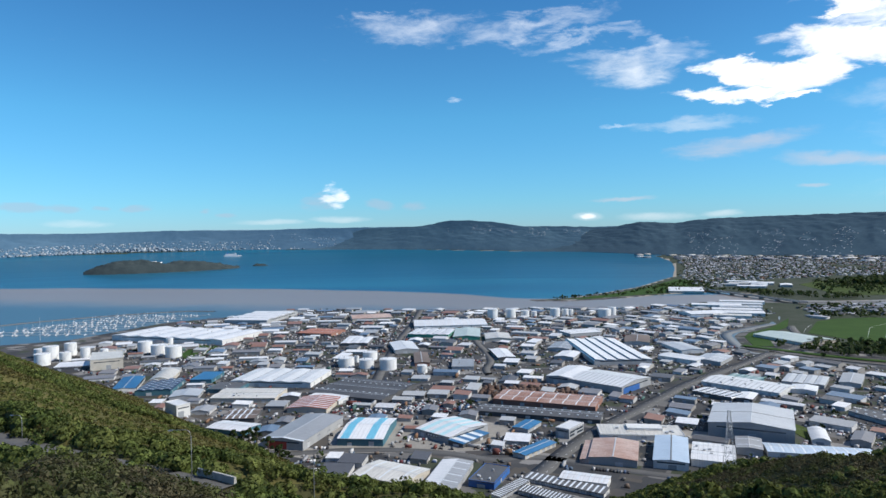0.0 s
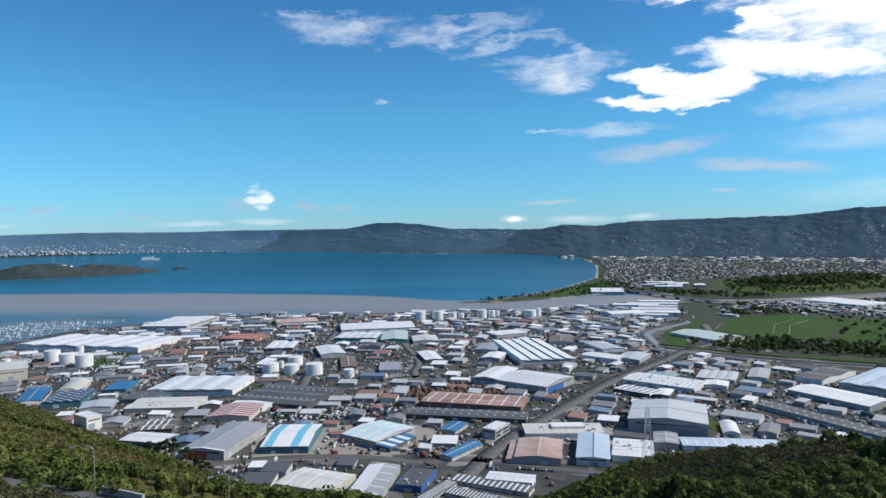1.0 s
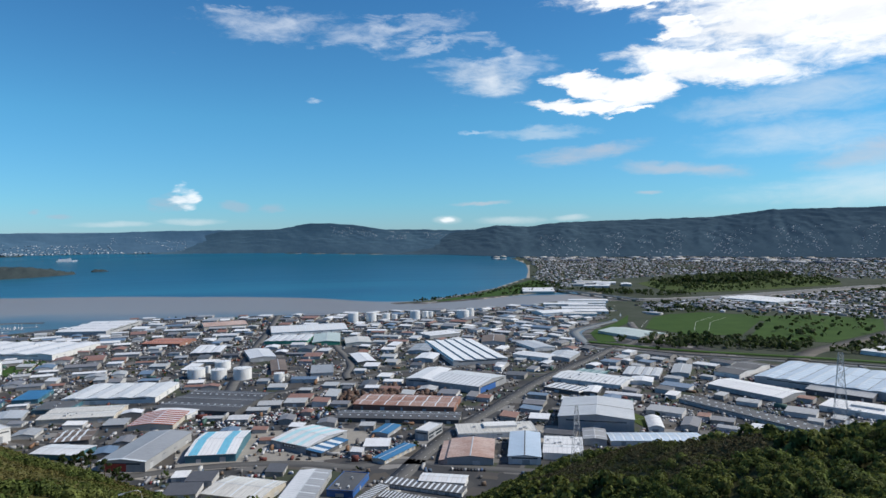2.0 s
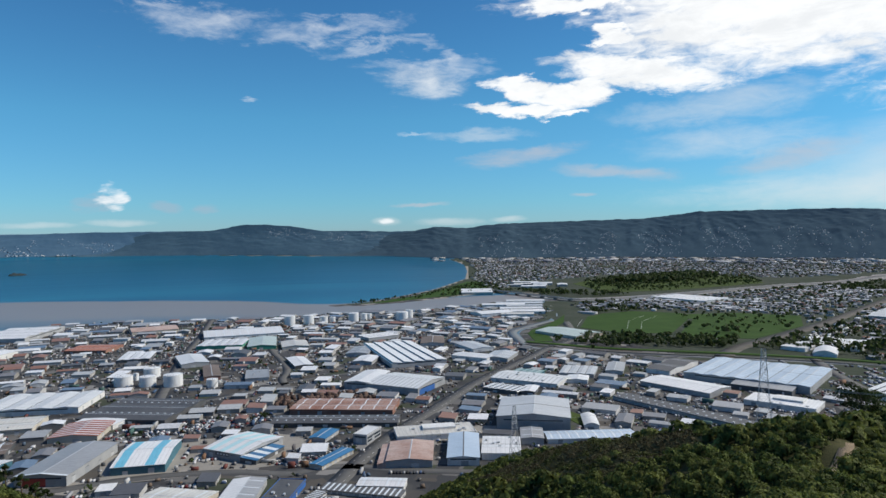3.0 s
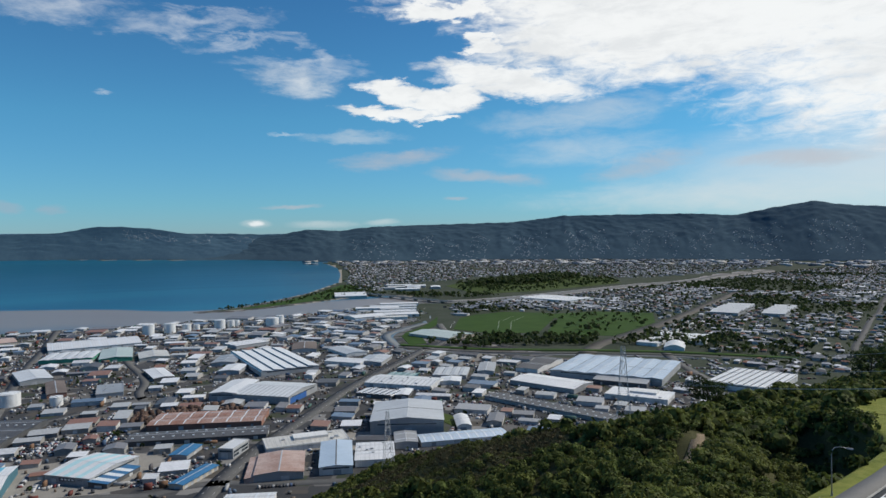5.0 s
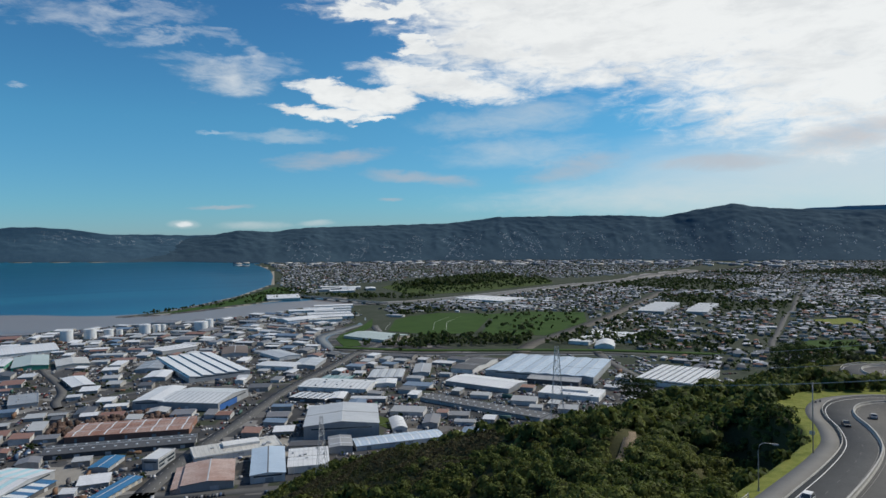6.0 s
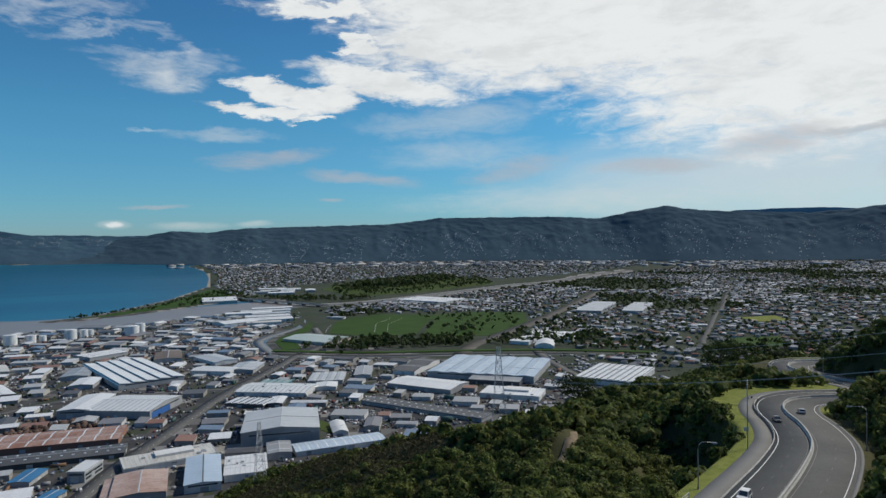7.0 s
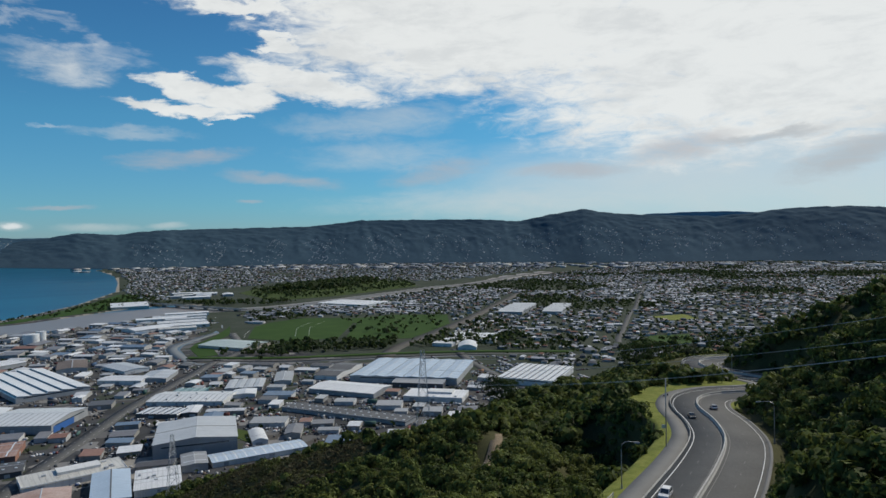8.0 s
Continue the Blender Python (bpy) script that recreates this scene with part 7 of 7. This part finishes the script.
def tower(r):
    az = r.choice((r.uniform(-33, -9), r.gauss(-22, 2.6), r.gauss(-21, 2.0), r.gauss(-27, 3.0)))
    d = float(profile(FAR_FOOT, az)) + r.uniform(-60, 320)
    core = max(0.0, 1 - abs((az + 21.5) / 4.5))
    return (EYE[0] + d * math.sin(radians(az)), d * math.cos(radians(az)), 2, r.uniform(12, 34), r.uniform(12, 30), r.uniform(9, 22) + 46 * core * r.random() ** 2, r.uniform(0, 90), 1.0)


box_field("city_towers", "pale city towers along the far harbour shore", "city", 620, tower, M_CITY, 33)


def city_house(r):
    az = r.choice((r.uniform(-34, -12), r.gauss(-25, 4)))
    x, y, z = (float(v) for v in far_range(np.array(r.random() ** 2 * 0.35 + 0.02), np.array(az)))
    return (x, y, z - 4, r.uniform(14, 34), r.uniform(12, 26), r.uniform(9, 15), r.uniform(0, 180), 0.7)


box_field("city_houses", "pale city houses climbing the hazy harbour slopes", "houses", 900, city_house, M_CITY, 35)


def island_hut(r):
    u = r.uniform(0.36, 0.56)
    p = np.array([-1475 + u * 480, 3060 + u * 330 + 20])
    return (p[0] + r.uniform(-40, 40), p[1] + r.uniform(-15, 25), 30, r.uniform(8, 18), 8, r.uniform(14, 22), r.uniform(0, 60), 0.8)


box_field("island_huts", "small white buildings on the island's back", "buildings", 12, island_hut, M_PALE, 36)

# ---- plants ----
def clump(n, lobes, radius, height, leaf, seed, flat=0.0):
    """Leaf cards over a lumpy crown: vertices of n quads, each with the crown's own normal."""
    r = np.random.RandomState(seed)
    cen = np.stack([r.uniform(-0.55, 0.55, lobes) * radius, r.uniform(-0.55, 0.55, lobes) * radius, r.uniform(0.3, 0.72, lobes) * height], -1)
    cen[0] = (0, 0, 0.6 * height)
    rad = r.uniform(0.4, 0.62, lobes) * radius
    which = r.randint(0, lobes, n)
    d = r.normal(size=(n, 3))
    d[:, 2] = np.abs(d[:, 2]) * 0.9 - 0.25
    d /= np.linalg.norm(d, axis=1)[:, None]
    c = cen[which] + d * (rad[which] * r.uniform(0.9, 1.05, n))[:, None] * np.array([1, 1, min(1.2, height / radius * 0.75)])
    c[:, 2] = np.maximum(c[:, 2], 0.1)
    nrm = d + r.normal(size=(n, 3)) * 0.18
    nrm /= np.linalg.norm(nrm, axis=1)[:, None]
    u = np.cross(nrm, r.normal(size=(n, 3)))
    u /= np.linalg.norm(u, axis=1)[:, None]
    v = np.cross(nrm, u)
    s = (leaf * r.uniform(0.6, 1.25, n))[:, None]
    bend = nrm * s * 0.25
    quads = np.stack([c - u * s - v * s * 0.55 - bend, c + u * s * 0.9 - v * s * 0.6, c + u * s - bend + v * s * 0.55, c - u * s * 0.9 + v * s * 0.6], 1)
    soft = d * 0.75 + (c - np.array([0, 0, 0.3 * height])) / radius * 0.35 + (nrm - d) * 0.35
    soft /= np.linalg.norm(soft, axis=1)[:, None]
    return np.concatenate([quads, np.repeat(soft[:, None, :], 4, 1)], -1)


def scatter(name, label, category, protos, x, y, z, size, mat, seed, tall=None, kind="stuff"):
    """Crowns set out over the ground, joined in one mesh."""
    r = np.random.RandomState(seed)
    out, nor = [], []
    pick_p = r.randint(0, len(protos), len(x))
    tall = np.ones(len(x)) if tall is None else tall
    for k, q in enumerate(protos):
        i = np.where(pick_p == k)[0]
        if not len(i):
            continue
        a = r.uniform(0, 2 * np.pi, len(i))
        c, s = np.cos(a)[:, None, None], np.sin(a)[:, None, None]
        S = size[i][:, None, None]
        px, py, pz = q[None, ..., 0] * S, q[None, ..., 1] * S, q[None, ..., 2] * S * tall[i][:, None, None]
        out.append(np.stack([px * c - py * s + x[i][:, None, None], px * s + py * c + y[i][:, None, None], pz + z[i][:, None, None]], -1).reshape(-1, 3))
        nx, ny, nz = q[None, ..., 3], q[None, ..., 4], q[None, ..., 5]
        nor.append(np.stack([nx * c - ny * s, nx * s + ny * c, nz + 0 * c], -1).reshape(-1, 3))
    v = np.concatenate(out)
    f = np.arange(len(v)).reshape(-1, 4)
    me = array_mesh(name, drawn_in(v), f, [mat], None, True)
    me.normals_split_custom_set_from_vertices(np.concatenate(nor).tolist())
    ob = new(name, me)
    return tagged(ob, label, category, kind=kind)


BUSH_CLOSE = [clump(270, 8, 1.0, 1.35, 0.08, 20 + i) for i in range(5)]
BUSH_SLOPE = [clump(110, 5, 1.0, 1.25, 0.15, 30 + i) for i in range(6)]
BUSH = [clump(190, 5, 1.0, 1.25, 0.115, 40 + i) for i in range(7)]
BUSH_MID = [clump(54, 4, 1.0, 1.2, 0.24, 60 + i) for i in range(6)]
BUSH_SMALL = [clump(20, 3, 1.0, 0.9, 0.2, 80 + i) for i in range(6)]
TREE_FAR = [clump(7, 3, 1.0, 1.5, 0.45, 90 + i) for i in range(6)]


def hill_points(x0, x1, y0, y1, gap, seed, low=3.0, keep=None):
    r = np.random.RandomState(seed)
    nx, ny = int((x1 - x0) / gap), int((y1 - y0) / gap)
    X, Y = np.meshgrid(np.arange(nx), np.arange(ny))
    x = x0 + (X.ravel() + 0.5 * (Y.ravel() % 2) + r.uniform(-0.42, 0.42, X.size)) * gap
    y = y0 + (Y.ravel() + r.uniform(-0.42, 0.42, X.size)) * gap
    z = terrain(x, y)
    ok = z > low
    d, _, side = along(ROAD_LINE[::3], x, y)
    ok &= ~((d < np.where(side > 0, 14.0 + np.sin(x * 0.4) + 3.5 * np.clip((x - 168) / 25, 0, 1) * np.clip((232 - x) / 12, 0, 1), 9.6 + 2.0 * np.clip((x - 150) / 20, 0, 1) * np.clip((205 - x) / 10, 0, 1))) & (x > 40))
    ok &= along(WEST_ROAD[::3], x, y)[0] > 3.4
    # bare clay track on the spur
    ok &= ~(along(TRACK, x, y)[0] < 2.7)
    # nothing within the lookout clearing
    ok &= np.hypot(x - 17, y - 1) > 15
    if keep is not None:
        ok &= keep(x, y)
    return x[ok], y[ok], z[ok]


TRACK = [(136, 99.5, 0), (146, 105.5, 0), (155, 111, 0), (164, 118, 0)]
DRY_PATCH = [(108, 240), (132, 275), (160, 262), (158, 205), (154, 162), (142, 138), (118, 150)]
tr = np.array(TRACK, float)
tr = spline(tr, 1.5)
tr[:, 2] = terrain(tr[:, 0], tr[:, 1])
ribbon("clay_track", tr, 1.5, -1.5, 0.12, M_DIRT, "bare clay track cut through scrub on the spur", category="track", depth=1.0)


x, y, z = hill_points(30, 345, -30, 215, 2.9, 1, 3.0, lambda x, y: (x > 62) & ((y > 40) | (x > 95)) & (y > -10 + 0.05 * x))
big = 1.35 + 2.1 * np.random.RandomState(2).rand(len(x)) ** 1.7 * (1 + 0.3 * np.clip(bumps(x, y, 9.0, 5.0), -0.6, 1))
dry = inside(DRY_PATCH, x, y)
to_road, _, uphill = along(ROAD_LINE[::3], x, y)
big *= np.where(uphill < 0, np.clip((to_road - 6.5) / 7.0, 0.4, 1), 1)
big = np.where(dry, 0.9 + 0.35 * big, big)
near = np.hypot(x - 20, y - 5) < 185
scatter("spur_scrub", "dense dark green coastal scrub with rounded crowns", "scrub", BUSH, x[near & ~dry], y[near & ~dry], z[near & ~dry] - 0.5, big[near & ~dry], M_LEAF, 3)
dx, dy, dz = hill_points(100, 165, 135, 280, 1.9, 91, 3.0, lambda x, y: inside(DRY_PATCH, x, y))
scatter("dry_scrub", "low brownish dry scrub on the flank of the spur", "scrub", BUSH_SMALL, dx, dy, dz - 0.3, np.random.RandomState(92).uniform(0.9, 1.8, len(dx)), M_LEAF_DRY, 93)
lo_x, lo_y, lo_z = hill_points(95, 345, -10, 215, 2.7, 71, 3.0)
steep = np.hypot(terrain(lo_x + 1, lo_y) - lo_z, terrain(lo_x, lo_y + 1) - lo_z) > 0.75
lo_x, lo_y, lo_z = lo_x[steep], lo_y[steep], lo_z[steep]
scatter("cutting_scrub", "low green scrub clinging to the steep cuttings", "scrub", BUSH_MID, lo_x, lo_y, lo_z - 0.7, np.random.RandomState(72).uniform(1.3, 2.3, len(lo_x)), M_LEAF, 73)
far = np.where(~near & ~dry)[0]
far = far[np.random.RandomState(24).rand(len(far)) < 0.62]
scatter("ridge_scrub", "dense green scrub along the far side of the spur", "scrub", BUSH_MID, x[far], y[far], z[far] - 0.5, big[far] * 1.3, M_LEAF, 23)
x, y, z = hill_points(60, 345, 215, 370, 3.9, 4, 1.5, lambda x, y: (x < 300 - 0.2 * (y - 215)) & ~inside(DRY_PATCH, x, y))
scatter("lower_scrub", "dense green scrub on the lower spur", "scrub", BUSH_MID, x, y, z - 0.5, np.random.RandomState(5).uniform(2.0, 3.2, len(x)), M_LEAF, 6)
x, y, z = hill_points(345, 620, 20, 300, 7.5, 7, 4.0)
scatter("far_scrub", "green scrub beyond the lower bend", "scrub", BUSH_MID, x, y, z - 0.5, np.random.RandomState(8).uniform(4.0, 6.0, len(x)), M_LEAF_DARK, 9)
x, y, z = hill_points(-420, 10, 165, 640, 3.2, 10, 1.2, lambda x, y: (y > 150 - 0.2 * x) & (x > -12 - 0.68 * (y + 7)))
scatter("west_scrub", "brown and green gorse scrub covering the steep hillside", "scrub", BUSH_SMALL, x, y, z - 0.35, np.random.RandomState(11).uniform(1.2, 2.1, len(x)) * (1 + 0.3 * bumps(x, y, 12, 1)), M_LEAF_BROWN, 12)
x, y, z = hill_points(-230, -70, 315, 425, 4.2, 94, 3.0, lambda x, y: along([(-214, 398, 0), (-181, 362, 0), (-150, 345, 0), (-122, 350, 0), (-100, 378, 0), (-80, 380, 0)], x, y)[0] < 11 + 5 * np.sin(x * 0.13))
scatter("brow_trees", "dark green belt of low trees below the brow of the slope", "trees", BUSH_SLOPE, x, y, z - 0.3, np.random.RandomState(95).uniform(2.2, 3.8, len(x)), M_LEAF, 96)
x, y, z = hill_points(-130, 60, 88, 200, 3.6, 13, 2.0, lambda x, y: (x < 50) & (x > 2 - 0.66 * (y + 7)))
scatter("slope_bushes", "rounded green bushes on the near slope", "bushes", BUSH_SLOPE, x, y, z - 0.4, np.random.RandomState(14).uniform(1.7, 3.2, len(x)), M_LEAF, 15)
x, y, z = hill_points(-70, 30, 14, 92, 2.6, 16, 2.0, lambda x, y: (x < 4 + 0.1 * y) & (x > -20 - 0.72 * y) & (np.hypot(x - 12, y + 7) > 46) & (x > 2 - 0.66 * (y + 7)))
scatter("near_bushes", "brownish near bushes below the lookout", "bushes", BUSH_CLOSE, x, y, z - 0.4, np.random.RandomState(17).uniform(1.5, 2.6, len(x)), M_LEAF_DRY, 18)


def tree(x, y, z, height, spread, label, mat, seed, cone=False):
    """Tapered trunk, limbs, crown of leaf cards."""
    r = random.Random(seed)
    t = thing("tree", label, "tree", x, y, z, r.uniform(0, 360), "single trees")
    part("trunk", Build().tube([(0, 0, -0.6), (0.1, 0.05, height * 0.3), (-0.05, 0.1, height * 0.62), (0, 0, height * 0.9)], [height * 0.035, height * 0.028, height * 0.016, 0.05], 8), M_BARK, t, smooth=True)
    crowns = []
    for k in range(9):
        h = height * (0.3 + 0.07 * k)
        a = k * 2.4 + r.uniform(-0.4, 0.4)
        reach = spread * ((1.05 - k / 9.5) if cone else math.sin(math.pi * (0.25 + 0.6 * k / 9))) * r.uniform(0.6, 0.85)
        tip = (math.cos(a) * reach, math.sin(a) * reach, h + reach * (0.05 if cone else 0.35))
        part("limb", Build().tube([(0, 0, h - 0.3), (tip[0] * 0.5, tip[1] * 0.5, h + reach * 0.1), tip], [height * 0.012, height * 0.009, 0.04], 5), M_BARK, t)
        crowns.append(tip)
    crowns.append((0, 0, height * 0.86))
    vs = []
    for k, c in enumerate(crowns):
        q = clump(170, 5, spread * (0.34 if cone else 0.48), height * (0.22 if cone else 0.3), 0.3, seed * 31 + k)
        vs.append((q[..., :3] + np.array([c[0], c[1], c[2] - height * 0.12])).reshape(-1, 3))
    v = np.concatenate(vs)
    o = new("crown", array_mesh("crown", v, np.arange(len(v)).reshape(-1, 4), [mat]))
    o.parent = t
    return t


PINE = "dark conifer at the edge of the scrub slope"
for k, (tx, ty, th, ts) in enumerate(((-98, 436, 14, 5.5), (-92, 432, 17, 6), (-84, 430, 13, 5), (-104, 445, 11, 5), (-112, 449, 9, 5), (-76, 424, 10, 5), (-70, 419, 8, 4.5))):
    tree(tx, ty, ground_at(tx, ty), th, ts, PINE, M_LEAF_DARK, 100 + k, True)
for k, (tx, ty, th, ts) in enumerate(((306, 146, 15, 9), (314, 143, 13, 8), (247, 179, 13, 9), (252, 182, 11, 8), (350, 268, 12, 9), (395, 340, 8, 6))):
    tree(tx, ty, ground_at(tx, ty), th, ts, "broad dark evergreen tree standing above the scrub", M_LEAF_DARK, 120 + k)


def far_trees(name, label, x, y, lo, hi, seed, protos=TREE_FAR, mat=M_LEAF_DARK):
    r = np.random.RandomState(seed)
    z = np.maximum(terrain(x, y), 0.5)
    scatter(name, label, "trees", protos, x, y, z - 0.2, r.uniform(lo, hi, len(x)), mat, seed + 1)


def strewn(poly, n, seed, wet=4):
    r = np.random.RandomState(seed)
    p = np.array([q[:2] for q in poly], float)
    x, y = r.uniform(p[:, 0].min(), p[:, 0].max(), n * 4), r.uniform(p[:, 1].min(), p[:, 1].max(), n * 4)
    ok = inside(poly, x, y) & (shore(x, y) > wet)
    for line, half in STREETS:
        ok &= along(line[::4], x, y)[0] > half + 3
    return x[ok][:n], y[ok][:n]


jit = np.random.RandomState(50)
nx, ny = near_houses
far_trees("garden_trees", "dark garden trees between houses", nx + jit.uniform(-16, 16, len(nx)), ny + jit.uniform(-16, 16, len(nx)), 1.8, 4.6, 51)
nx, ny = west_houses
far_trees("street_trees", "dark trees between seaside houses", nx + jit.uniform(-14, 14, len(nx)), ny + jit.uniform(-14, 14, len(nx)), 2.5, 5.0, 53)
sx, sy = strewn(SUBURB_NEAR, 24000, 75)
woods = fbm(sx, sy, 260.0, 26, 3) < -0.2
far_trees("suburb_groves", "dark groves of trees among the houses", sx[woods], sy[woods], 3.0, 7.0, 76)
far_trees("golf_trees", "dark shelter trees on the golf course", *strewn(GOLF, 520, 55), 4, 9, 56)
gx2, gy2 = strewn([(1120, 1700), (1260, 1800), (1640, 1930), (1660, 1780), (1300, 1640)], 420, 57)
far_trees("golf_grove", "dense dark grove beside the river", gx2, gy2, 8, 14, 58)
far_trees("park_trees", "dark trees scattered in the park", *strewn(PARK, 60, 59), 4, 7, 60)
far_trees("park_hedges", "dark belt of trees between the park and the works", *strewn([(450, 800), (520, 850), (620, 815), (735, 700), (840, 590), (800, 570), (700, 640), (560, 730), (480, 740)], 420, 61), 3.5, 6.5, 62)
far_trees("spit_trees", "dark trees on the spit beside the river mouth", *strewn([(290, 1475), (380, 1490), (560, 1560), (700, 1600), (800, 1600), (880, 1990), (820, 1960), (640, 1740), (480, 1590), (370, 1520)], 260, 63), 3, 6, 64)
far_trees("bank_trees", "trees along the estuary and the far river bank", *strewn([(800, 1500), (900, 1380), (1000, 1380), (1000, 1450), (880, 1560), (820, 1650)], 160, 65), 4, 8, 66)
free_spots = np.array(pool(INDUSTRY, 3500, 9, 2.0, 0.5))[:420]
far_trees("yard_trees", "small trees and shrubs between yards", free_spots[:, 0], free_spots[:, 1], 1.3, 3.2, 67)
far_trees("foot_trees", "dark trees at the foot of the hills", *strewn([(700, 330), (800, 420), (900, 410), (1100, 330), (1100, 150), (700, 60)], 600, 69), 3.5, 7, 70)


# ---- plan units to metres ----
for ob in list(scene.objects):
    if ob.parent is None and ob.type in ("MESH", "EMPTY"):
        ob.matrix_basis = Matrix.Scale(PLAN, 4) @ ob.matrix_basis
